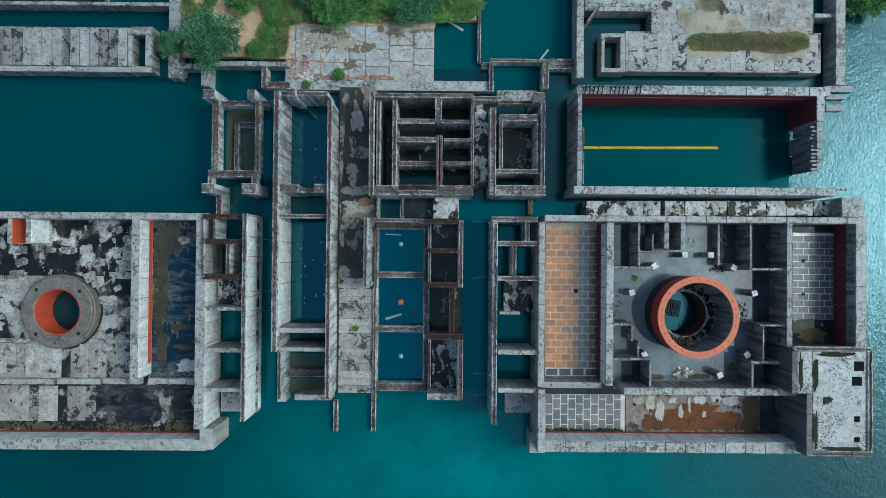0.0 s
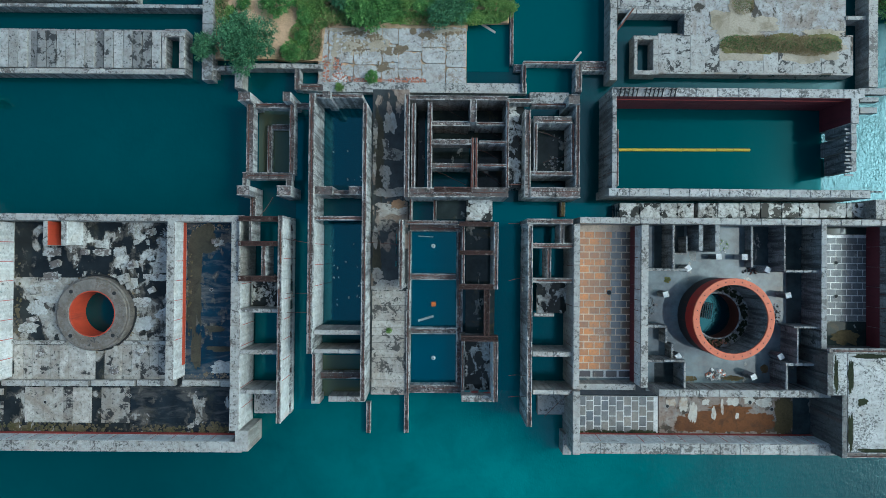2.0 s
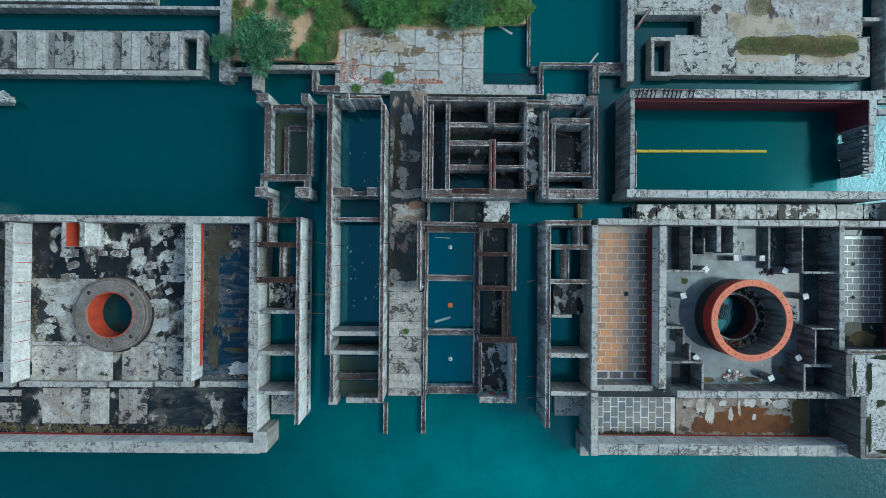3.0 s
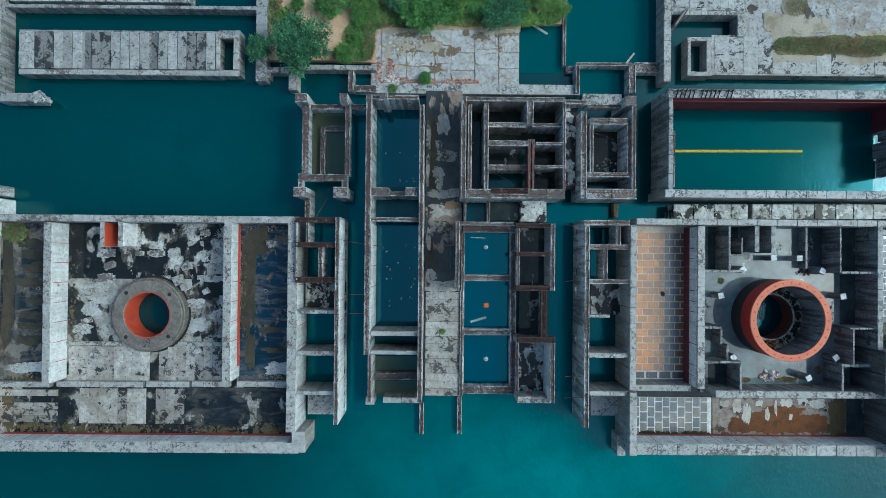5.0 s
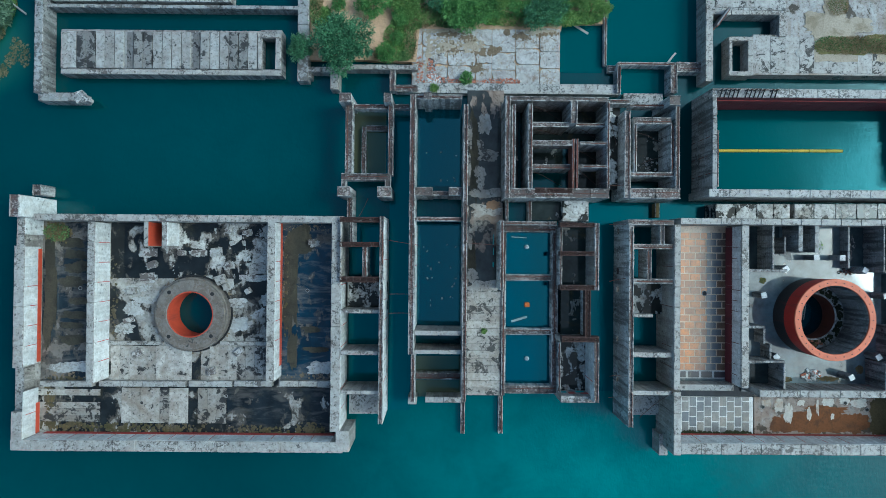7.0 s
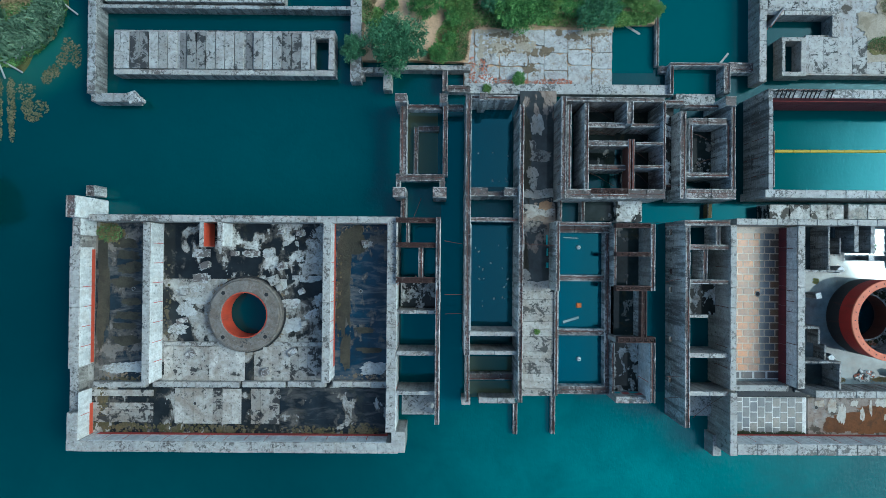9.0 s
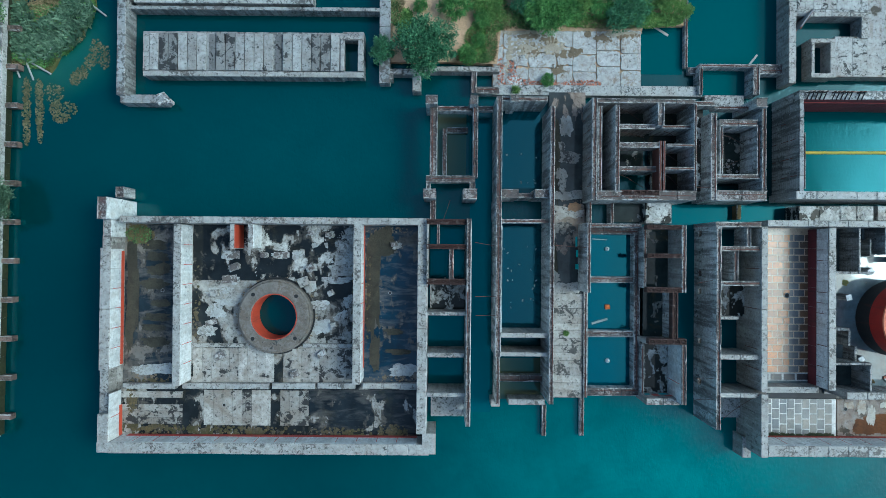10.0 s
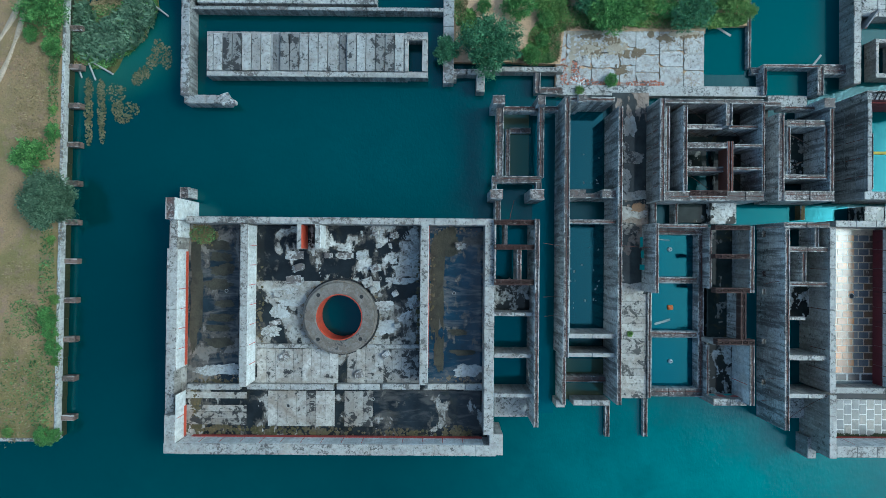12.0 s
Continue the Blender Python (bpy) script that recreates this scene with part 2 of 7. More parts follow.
deck("causeway deck", (0.42, 0.37, 0.32), (0.034, 0.037, 0.037), 0.54, 0.1, 0.3, 0.14, 1.36)
deck("ledge deck", (0.9, 0.89, 0.86), (0.022, 0.022, 0.02), 0.475, 0.3, tile=0.5, ior=1.33)
deck("weedy deck", (0.52, 0.52, 0.51), (0.06, 0.052, 0.042), 0.42, 0.35, 0.15, 0.3, 1.33)
deck("littered floor", (0.74, 0.73, 0.69), (0.018, 0.019, 0.017), 0.5, 0.4, tile=0.45, ior=1.33)
deck("cell floor", (0.42, 0.42, 0.38), (0.018, 0.024, 0.022), 0.595, 0.7, tile=0.4, ior=1.33)


def tiles(name, face, other, film, stain=0.75, lime=0.0):
    """Floor blocks under a film of rain water, with damp stains across them."""
    nt, bsdf = mat(name, 0.6, 0.5)
    r = nt.nodes.new("ShaderNodeObjectInfo").outputs["Random"]
    a, b = cloud(nt, 0.35, 6.0, 0.6, 0.4), cloud(nt, 3.0, 6.0, 0.7)
    col = blend(nt, r, face, other)
    col = blend(nt, step(nt, cloud(nt, 0.13, 6.0, 0.65, 0.6), 0.42, 0.62, 0.0, stain), col, (0.07, 0.055, 0.045))
    col = blend(nt, step(nt, a, 0.42, 0.66, 0.0, 0.6), col, tuple(0.4 * c for c in face))
    col = blend(nt, step(nt, b, 0.52, 0.7, 0.0, 0.6), col, (0.05, 0.042, 0.035))
    if lime:
        col = blend(nt, step(nt, cloud(nt, 1.0, 6.0, 0.68, 0.5, (0.9, 0.35, 1.0)), 0.58, 0.65, 0.0, lime), col, (0.62, 0.5, 0.36))
    finish(nt, bsdf, col, step(nt, b, 0.4, 0.7, 0.3, 0.7))
    bsdf.inputs["Coat Weight"].default_value, bsdf.inputs["Coat Roughness"].default_value = film, 0.24
    bsdf.inputs["Coat IOR"].default_value = 1.82


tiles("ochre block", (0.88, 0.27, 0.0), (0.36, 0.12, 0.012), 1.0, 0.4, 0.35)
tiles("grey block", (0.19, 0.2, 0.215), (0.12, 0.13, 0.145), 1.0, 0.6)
tiles("dark block", (0.05, 0.034, 0.042), (0.08, 0.06, 0.06), 0.5, 0.5, 0.35)
tiles("damp block", (0.18, 0.185, 0.195), (0.11, 0.118, 0.13), 0.12, 0.7, 0.2)
# brown tone paints the dark red wall's reflection into the blocks
tiles("wall reflection block", (0.24, 0.11, 0.035), (0.14, 0.085, 0.05), 1.0, 0.5, 0.5)
tiles("mixed block", (0.13, 0.145, 0.165), (0.34, 0.29, 0.23), 0.6, 0.5)
tiles("white mortar", (0.75, 0.72, 0.68), (0.8, 0.78, 0.75), 0.6, 0.2)
tiles("tan mortar", (0.8, 0.56, 0.36), (0.82, 0.64, 0.46), 1.0, 0.25)


def lake(name, deep, clear, ripple, rough, pale_patches=(), gloss=0.5, tint=0.1, ior=1.5, fetch=0.0):
    """Water: dark and glossy, with lighter patches for shoals and painted sky sheen, and wind ripples in patches and on
    the open lake to the east.
    """
    nt, bsdf = mat(name, rough, gloss)
    bsdf.inputs["IOR"].default_value = ior
    a, b = cloud(nt, 0.02, 5.0, 0.6, 0.6), cloud(nt, 0.12, 4.0, 0.6, 0.5)
    col = blend(nt, step(nt, a, 0.4, 0.7, 0.0, 0.25), deep, clear)
    for x, y, near, out, shade in pale_patches:
        far = nt.nodes.new("ShaderNodeVectorMath")
        far.operation = "DISTANCE"
        nt.links.new(place(nt, 0.45 if out > 15 else 1.0, 1.0, 0.0), far.inputs[0])
        far.inputs[1].default_value = ((0.45 if out > 15 else 1.0) * x, y, 0.0)
        col = blend(nt, times(nt, step(nt, far.outputs["Value"], near, out, 1.0, 0.0), step(nt, b, 0.2, 0.6, 0.5, 1.0)), col, shade)
    # gloss tint cuts red, putting a teal cast into the reflections
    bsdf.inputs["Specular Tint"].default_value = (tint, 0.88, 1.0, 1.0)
    gust = step(nt, cloud(nt, 0.035, 3.0, 0.6, 0.5), 0.42, 0.66, 0.3, 1.0)
    if fetch:
        east = nt.nodes.new("ShaderNodeSeparateXYZ")
        nt.links.new(place(nt), east.inputs[0])
        gust = times(nt, gust, step(nt, east.outputs["X"], 50.0, 66.0, 0.0, fetch), "ADD")
    wave = times(nt, cloud(nt, 2.3, 4.0, 0.66, 0.4, (1, 0.65, 1)), times(nt, cloud(nt, 0.35, 2.0), 1.2), "ADD")
    finish(nt, bsdf, col, bump=times(nt, wave, gust), strength=ripple, distance=0.3)


# first entry paints mid-lake sky reflection; third lightens the southwest; others are shoals
SHOALS_AND_SHEEN = ((-52.0, 17.0, 2.0, 26.0, (0.0, 0.052, 0.056)), (6.0, -36.0, 2.0, 26.0, (0.0, 0.16, 0.155)), (-78.0, -42.0, 4.0, 26.0, (0.0, 0.05, 0.052)), (-96.0, 31.0, 2.0, 9.0, (0.03, 0.11, 0.07)), (-90.0, 33.0, 1.0, 8.0, (0.02, 0.1, 0.075)))
lake("lake water", (0.0, 0.029, 0.032), (0.0, 0.058, 0.061), 0.17, 0.05, SHOALS_AND_SHEEN, 0.5, 0.5, 1.62, 1.1)
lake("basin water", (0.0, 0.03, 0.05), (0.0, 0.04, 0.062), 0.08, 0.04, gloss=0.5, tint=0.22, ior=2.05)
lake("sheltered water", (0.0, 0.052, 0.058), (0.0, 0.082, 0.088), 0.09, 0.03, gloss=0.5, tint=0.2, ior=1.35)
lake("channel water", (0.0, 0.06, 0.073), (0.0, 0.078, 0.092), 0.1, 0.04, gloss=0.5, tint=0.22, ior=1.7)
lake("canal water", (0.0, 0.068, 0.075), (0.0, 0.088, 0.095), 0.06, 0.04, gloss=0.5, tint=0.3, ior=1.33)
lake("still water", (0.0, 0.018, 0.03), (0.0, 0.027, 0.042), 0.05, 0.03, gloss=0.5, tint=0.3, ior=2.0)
lake("murky water", (0.08, 0.085, 0.05), (0.12, 0.11, 0.06), 0.03, 0.05)


def soil(name, a, b, c):
    nt, bsdf = mat(name, 0.95, 0.15)
    big, mid, fine = cloud(nt, 0.09, 6.0, 0.65, 0.6), cloud(nt, 0.6, 7.0, 0.7, 0.4), cloud(nt, 4.0, 6.0, 0.75)
    col = blend(nt, step(nt, big, 0.42, 0.6), a, b)
    col = blend(nt, step(nt, mid, 0.5, 0.66, 0.0, 0.8), col, c)
    col = blend(nt, step(nt, fine, 0.45, 0.7, 0.0, 0.55), col, tuple(0.45 * v for v in a))
    finish(nt, bsdf, col, bump=times(nt, mid, fine, "ADD"), strength=0.9, distance=0.12)


soil("meadow", (0.37, 0.25, 0.14), (0.24, 0.2, 0.085), (0.3, 0.2, 0.15))
soil("sand", (0.68, 0.45, 0.29), (0.52, 0.35, 0.22), (0.3, 0.22, 0.11))
soil("drift sand", (0.5, 0.43, 0.34), (0.38, 0.32, 0.24), (0.24, 0.2, 0.13))
soil("marsh", (0.1, 0.1, 0.035), (0.14, 0.13, 0.06), (0.05, 0.07, 0.02))
soil("sand track", (0.5, 0.4, 0.3), (0.44, 0.35, 0.26), (0.36, 0.28, 0.19))
soil("brown soil", (0.27, 0.2, 0.135), (0.2, 0.155, 0.105), (0.13, 0.1, 0.065))
soil("silt", (0.085, 0.075, 0.055), (0.05, 0.048, 0.038), (0.03, 0.031, 0.027))
soil("ochre silt", (0.42, 0.24, 0.13), (0.33, 0.2, 0.12), (0.24, 0.17, 0.12))
soil("lime crust", (0.68, 0.64, 0.58), (0.55, 0.5, 0.44), (0.4, 0.26, 0.16))
soil("roof moss", (0.2, 0.19, 0.075), (0.13, 0.14, 0.055), (0.27, 0.19, 0.09))
soil("rust crust", (0.21, 0.09, 0.04), (0.13, 0.062, 0.035), (0.085, 0.05, 0.035))
soil("dirt", (0.12, 0.095, 0.06), (0.085, 0.075, 0.035), (0.17, 0.14, 0.1))
soil("wet moss", (0.03, 0.035, 0.02), (0.045, 0.05, 0.025), (0.02, 0.025, 0.015))
soil("moss", (0.13, 0.1, 0.05), (0.18, 0.135, 0.07), (0.065, 0.055, 0.025))


def foliage(name, dark, light):
    nt, bsdf = mat(name, 0.6, 0.25)
    r = nt.nodes.new("ShaderNodeNewGeometry").outputs["Random Per Island"]
    col = blend(nt, r, dark, light)
    col = blend(nt, step(nt, cloud(nt, 0.5, 3.0), 0.4, 0.65, 0.0, 0.6), col, tuple(0.55 * c for c in dark))
    finish(nt, bsdf, col)
    bsdf.inputs["Subsurface Weight"].default_value = 0.0


# near-black that paints the unlit inside of open roof hatches
nt, bsdf = mat("hatch darkness", 0.95, 0.1)
finish(nt, bsdf, blend(nt, cloud(nt, 3.0), (0.006, 0.006, 0.007), (0.014, 0.013, 0.013)))
foliage("pine leaf", (0.025, 0.09, 0.04), (0.17, 0.37, 0.18))
foliage("sedge leaf", (0.03, 0.085, 0.022), (0.2, 0.31, 0.1))
foliage("shrub leaf", (0.035, 0.12, 0.03), (0.25, 0.47, 0.13))
foliage("willow leaf", (0.035, 0.085, 0.045), (0.2, 0.29, 0.18))
foliage("reed leaf", (0.08, 0.18, 0.04), (0.27, 0.4, 0.11))
foliage("dry grass", (0.2, 0.145, 0.065), (0.38, 0.29, 0.16))
foliage("lily leaf", (0.06, 0.075, 0.03), (0.22, 0.18, 0.1))
nt, bsdf = mat("bark", 0.95, 0.1)
finish(nt, bsdf, blend(nt, cloud(nt, 6.0), (0.09, 0.07, 0.05), (0.16, 0.13, 0.1)), bump=cloud(nt, 9.0), strength=0.6)

# ---- builders ----


def thing(name, x, y, z, label, category, group="", kind=""):
    ob = new(name)
    ob.location = (x, y, z)
    return tagged(ob, label, category, group, kind)


def mesh_of(name, verts, faces, material):
    me = bpy.data.meshes.new(name)
    me.from_pydata(verts, [], faces)
    me.materials.append(MATS[material])
    return me


def put(name, me, at, parent=None, label="", turn=0.0):
    """Links a mesh as one object at a world place, under its thing."""
    ob = new(name, me)
    base = Vector((0, 0, 0))
    up = parent
    while up is not None:
        base += up.location
        up = up.parent
    ob.parent = parent
    ob.location = Vector(at) - base
    ob.rotation_euler[2] = turn
    return tagged(ob, label)


def part(name, bm, material, parent=None, label=""):
    """Links a bmesh in world places as ONE mesh object under a thing or a part."""
    vs = [v.co for v in bm.verts]
    mid = Vector((min(v.x for v in vs) + max(v.x for v in vs), min(v.y for v in vs) + max(v.y for v in vs), 2 * min(v.z for v in vs))) / 2
    bmesh.ops.translate(bm, verts=bm.verts, vec=-mid)
    me = bpy.data.meshes.new(name)
    bm.to_mesh(me)
    bm.free()
    me.materials.append(MATS[material])
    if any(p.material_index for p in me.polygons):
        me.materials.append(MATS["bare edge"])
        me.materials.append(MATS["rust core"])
    return put(name, me, mid, parent, label)


RND = random.Random(7)


def bar(x0, y0, x1, y1, z0, z1, joint=3.0, chip=0.07, groove=0.07, cored=False):
    """A cast wall or beam: chamfered, chipped along its top edges, with a recessed joint every few metres.
    A cored one is two pale shells with a sunken, rusty core between them."""
    x0, x1, y0, y1 = min(x0, x1), max(x0, x1), min(y0, y1), max(y0, y1)
    along_x = x1 - x0 >= y1 - y0
    length, wide = (x1 - x0, y1 - y0) if along_x else (y1 - y0, x1 - x0)
    chip = min(chip, 0.2 * wide)
    stops = {0.0: 0.0, length: 0.0}
    n = max(1, int(length / 0.9))
    for k in range(1, n):
        stops[length * k / n] = 0.0
    if joint and length > 1.4 * joint:
        m = round(length / joint)
        for k in range(1, m):
            s = length * k / m
            for d, g in ((-0.08, 0.0), (-0.045, groove), (0.045, groove), (0.08, 0.0)):
                stops[s + d] = g
    verts, faces = [], []
    rows = sorted(stops)
    for s in rows:
        g = stops[s]
        a, b = (RND.uniform(0.3, 1.0) * chip * (2.4 if RND.random() < 0.12 else 1) for _ in "ab")
        top = z1 - g - RND.uniform(0, 0.5) * chip
        h = wide / 2
        if cored:
            e, f = (min(0.3 * wide, 0.09 + RND.uniform(0.0, 0.06) + (0.14 if RND.random() < 0.08 else 0)) for _ in "ef")
            deep = top - min(0.16, 0.25 * wide) - RND.uniform(0, 0.05)
            a, b = min(a, 0.5 * e), min(b, 0.5 * f)
            ring = [(-h + g, z0), (-h + g, top - a), (-h + a + g, top), (-h + e + g, top), (-h + e + g + 0.02, deep), (h - f - g - 0.02, deep), (h - f - g, top), (h - b - g, top), (h - g, top - b), (h - g, z0)]
        else:
            ring = [(-h + g, z0), (-h + g, top - a), (-h + a + g, top), (h - b - g, top), (h - g, top - b), (h - g, z0)]
        for w, z in ring:
            w += (y0 + y1) / 2 if along_x else (x0 + x1) / 2
            verts.append((x0 + s, w, z) if along_x else (w, y0 + s, z))
    m = 10 if cored else 6
    for k in range(len(rows) - 1):
        for j in range(m):
            q = (m * k + j, m * k + (j + 1) % m, m * k + m + (j + 1) % m, m * k + m + j)
            faces.append(q[::-1] if along_x else q)
    last = m * (len(rows) - 1)
    ends = (tuple(range(m)), tuple(last + j for j in reversed(range(m))))
    faces += [e if along_x else e[::-1] for e in ends]
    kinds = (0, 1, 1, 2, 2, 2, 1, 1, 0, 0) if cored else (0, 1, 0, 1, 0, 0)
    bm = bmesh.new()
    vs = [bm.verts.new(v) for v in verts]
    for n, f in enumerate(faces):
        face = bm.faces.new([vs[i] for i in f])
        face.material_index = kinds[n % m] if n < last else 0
    bmesh.ops.recalc_face_normals(bm, faces=bm.faces)
    return bm


def lining(parent, x0, y0, x1, y1, z0, z1, material="white panel", seam="red mark", pitch=3.0, name="wall_panel", label=""):
    """Thin facing panels along a wall, with rust-red seams bleeding through the gaps."""
    along_x = x1 - x0 >= y1 - y0
    length = x1 - x0 if along_x else y1 - y0
    n = max(1, round(length / pitch))
    for k in range(n):
        a, b = length * k / n + 0.025, length * (k + 1) / n - 0.025
        q = (x0 + a, y0, x0 + b, y1) if along_x else (x0, y0 + a, x1, y0 + b)
        part(name, box(*q, z0, z1 - RND.uniform(0, 0.06), 0.008), material, parent, label)
        if seam and k and RND.random() < 0.75:
            s = (x0 + a - 0.09, y0 - 0.012, x0 + a + 0.01, y1 + 0.012) if along_x else (x0 - 0.012, y0 + a - 0.09, x1 + 0.012, y0 + a + 0.01)
            part("seam", box(*s, z0 + 0.1, z1 - RND.uniform(0.1, 1.2), 0.004), seam, parent)


def wall_with_windows(parent, x0, y0, x1, y1, z0, z1, material, windows, sill, head, half=0.45):
    """A wall along y with small square openings through it, built from the pieces between them."""
    at = y0
    for y in sorted(windows):
        wall(parent, x0, at, x1, y - half, z0, z1, material)
        wall(parent, x0 + 0.01, y - half, x1 - 0.01, y + half, z0, sill, material, name="window_sill")
        wall(parent, x0 + 0.01, y - half, x1 - 0.01, y + half, head, z1 - 0.03, material, name="lintel")
        at = y + half
    wall(parent, x0, at, x1, y1, z0, z1, material)


def truss(parent, x0, y0, x1, y1, z0, z1, material="truss steel"):
    """A rusty open-topped box beam: two rails, a bottom plate, rungs and crossed lattice bars between them."""
    along_x = x1 - x0 >= y1 - y0
    bm = bmesh.new()
    rail = 0.2 * (y1 - y0 if along_x else x1 - x0)

    def piece(a0, b0, a1, b1, c0, c1):
        q = (a0, b0, a1, b1) if along_x else (b0, a0, b1, a1)
        m = Matrix.LocRotScale(((q[0] + q[2]) / 2, (q[1] + q[3]) / 2, (c0 + c1) / 2), None, (q[2] - q[0], q[3] - q[1], c1 - c0))
        bmesh.ops.create_cube(bm, size=1.0, matrix=m)

    a0, a1, b0, b1 = (x0, x1, y0, y1) if along_x else (y0, y1, x0, x1)
    piece(a0, b0, a1, b0 + rail, z0, z1)
    piece(a0, b1 - rail, a1, b1, z0, z1)
    piece(a0, b0 + rail, a1, b1 - rail, z0, z1 - 0.4)
    n = max(2, round((a1 - a0) / 0.95))
    for k in range(n + 1):
        c = a0 + (a1 - a0) * k / n
        piece(max(a0, c - 0.09), b0 + rail, min(a1, c + 0.09), b1 - rail, z1 - 0.4, z1 - 0.05)
        if k == n:
            break
        run, across = (a1 - a0) / n, b1 - b0 - 2 * rail
        mid = (c + run / 2, (b0 + b1) / 2)
        for sign in (-1, 1):
            slope = sign * math.atan2(across, run)
            at = (*mid, z1 - 0.16 + 0.02 * sign) if along_x else (mid[1], mid[0], z1 - 0.16 + 0.02 * sign)
            turn = slope if along_x else math.pi / 2 - slope
            bmesh.ops.create_cube(bm, size=1.0, matrix=Matrix.LocRotScale(at, Euler((0, 0, turn)), (math.hypot(across, run), 0.1, 0.1)))
    return part("beam", bm, material, parent, "rusty lattice-topped box beam")


def wall(parent, x0, y0, x1, y1, z0, z1, material="grey concrete", name="wall", label="", joint=3.0, chip=0.07):
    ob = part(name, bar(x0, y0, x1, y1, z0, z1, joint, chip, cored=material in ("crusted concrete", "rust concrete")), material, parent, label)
    long_x = abs(x1 - x0) > abs(y1 - y0)
    length = max(abs(x1 - x0), abs(y1 - y0))
    if material == "crusted concrete" and length > 3.5:
        a, side = RND.uniform(0.2, 1.0), RND.uniform(-0.25, 0.25) * min(abs(x1 - x0), abs(y1 - y0))
        n = max(4, int(length / 1.2))
        pts = []
        for k in range(n):
            s, w = a + (length - a - 0.3) * k / (n - 1), side + RND.uniform(-0.06, 0.06)
            z = z1 + 0.03 + RND.uniform(0, 0.05)
            pts.append((min(x0, x1) + s, (y0 + y1) / 2 + w, z) if long_x else ((x0 + x1) / 2 + w, min(y0, y1) + s, z))
        part("rebar", pipe(pts, 0.05, 5), "rusty steel", ob)
    return ob


def box(x0, y0, x1, y1, z0, z1, bevel=0.03):
    bm = bmesh.new()
    bmesh.ops.create_cube(bm, size=1.0, matrix=Matrix.LocRotScale(((x0 + x1) / 2, (y0 + y1) / 2, (z0 + z1) / 2), None, (abs(x1 - x0), abs(y1 - y0), abs(z1 - z0))))
    if bevel:
        bmesh.ops.bevel(bm, geom=bm.edges[:], offset=bevel, segments=1, affect="EDGES")
    return bm


def slab(parent, x0, y0, x1, y1, z0, z1, material, name="floor_slab", label=""):
    return part(name, box(x0, y0, x1, y1, z0, z1, 0.04), material, parent, label)


def ring(cx, cy, inner, outer, z0, z1, sides=64, chamfer=0.06):
    bm = bmesh.new()
    loop = [(inner, z0), (inner, z1 - chamfer), (inner + chamfer, z1), (outer - chamfer, z1), (outer, z1 - chamfer), (outer, z0)]
    vs = [[bm.verts.new((cx + r * math.cos(a), cy + r * math.sin(a), z)) for r, z in loop] for a in (2 * math.pi * k / sides for k in range(sides))]
    for k in range(sides):
        p, q = vs[k], vs[(k + 1) % sides]
        for j in range(6):
            bm.faces.new((p[j], q[j], q[(j + 1) % 6], p[(j + 1) % 6]))
    bmesh.ops.recalc_face_normals(bm, faces=bm.faces)
    return bm


def disc(cx, cy, radius, z, sides=48):
    bm = bmesh.new()
    bmesh.ops.create_circle(bm, cap_ends=True, radius=radius, segments=sides, matrix=Matrix.Translation((cx, cy, z)))
    return bm


def plate(name, label, cx, cy, z, rx, ry, thick, material, seed, category="rubble", group="", kind="", turn=0.0):
    """A flat ragged piece with a broken outline, lying on a floor."""
    sides = 84
    edge = []
    for k in range(sides):
        a = 2 * math.pi * k / sides
        c, s = math.cos(a), math.sin(a)
        rag = sum(h * noise.noise((f * c, f * s, (3.1 - 0.2 * f) * seed)) for f, h in ((1.7, 0.42), (5, 0.18), (11, 0.12), (23, 0.09)))
        d = (abs(c) ** 3.2 + abs(s) ** 3.2) ** (-1 / 3.2) * (1 + rag)
        x, y = rx * d * c, ry * d * s
        edge.append((cx + x * math.cos(turn) - y * math.sin(turn), cy + x * math.sin(turn) + y * math.cos(turn)))
    bm = bmesh.new()
    low, top = ([bm.verts.new((x, y, h)) for x, y in edge] for h in (z - 0.02, z + thick))
    bm.faces.new(top)
    for k in range(sides):
        bm.faces.new((low[k], low[(k + 1) % sides], top[(k + 1) % sides], top[k]))
    bmesh.ops.recalc_face_normals(bm, faces=bm.faces)
    return tagged(part(name, bm, material), label, category, group, kind)


def lump(x, y, z, sx, sy, sz, turn=0.0, rough=0.12, seed=0):
    """A broken block: a bevelled box with its corners knocked about."""
    r = random.Random(seed)
    bm = box(-sx / 2, -sy / 2, sx / 2, sy / 2, 0, sz, 0.12 * min(sx, sy, sz))
    for v in bm.verts:
        v.co += Vector((r.uniform(-1, 1), r.uniform(-1, 1), r.uniform(-1, 1))) * rough * min(sx, sy, sz)
    lo = min(v.co.z for v in bm.verts)
    bmesh.ops.transform(bm, verts=bm.verts, matrix=Matrix.Translation((x, y, z - lo)) @ Matrix.Rotation(turn, 4, "Z"))
    return bm


def pipe(points, radius, sides=8):
    """A tube along a few points."""
    bm = bmesh.new()
    pts = [Vector(p) for p in points]
    rings = []
    for k, p in enumerate(pts):
        d = (pts[min(k + 1, len(pts) - 1)] - pts[max(k - 1, 0)]).normalized()
        u = d.orthogonal().normalized()
        w = d.cross(u)
        rings.append([bm.verts.new(p + radius * (math.cos(a) * u + math.sin(a) * w)) for a in (2 * math.pi * j / sides for j in range(sides))])
    for a, b in zip(rings, rings[1:]):
        for j in range(sides):
            bm.faces.new((a[j], a[(j + 1) % sides], b[(j + 1) % sides], b[j]))
    bm.faces.new(rings[0]), bm.faces.new(rings[-1])
    bmesh.ops.recalc_face_normals(bm, faces=bm.faces)
    return bm


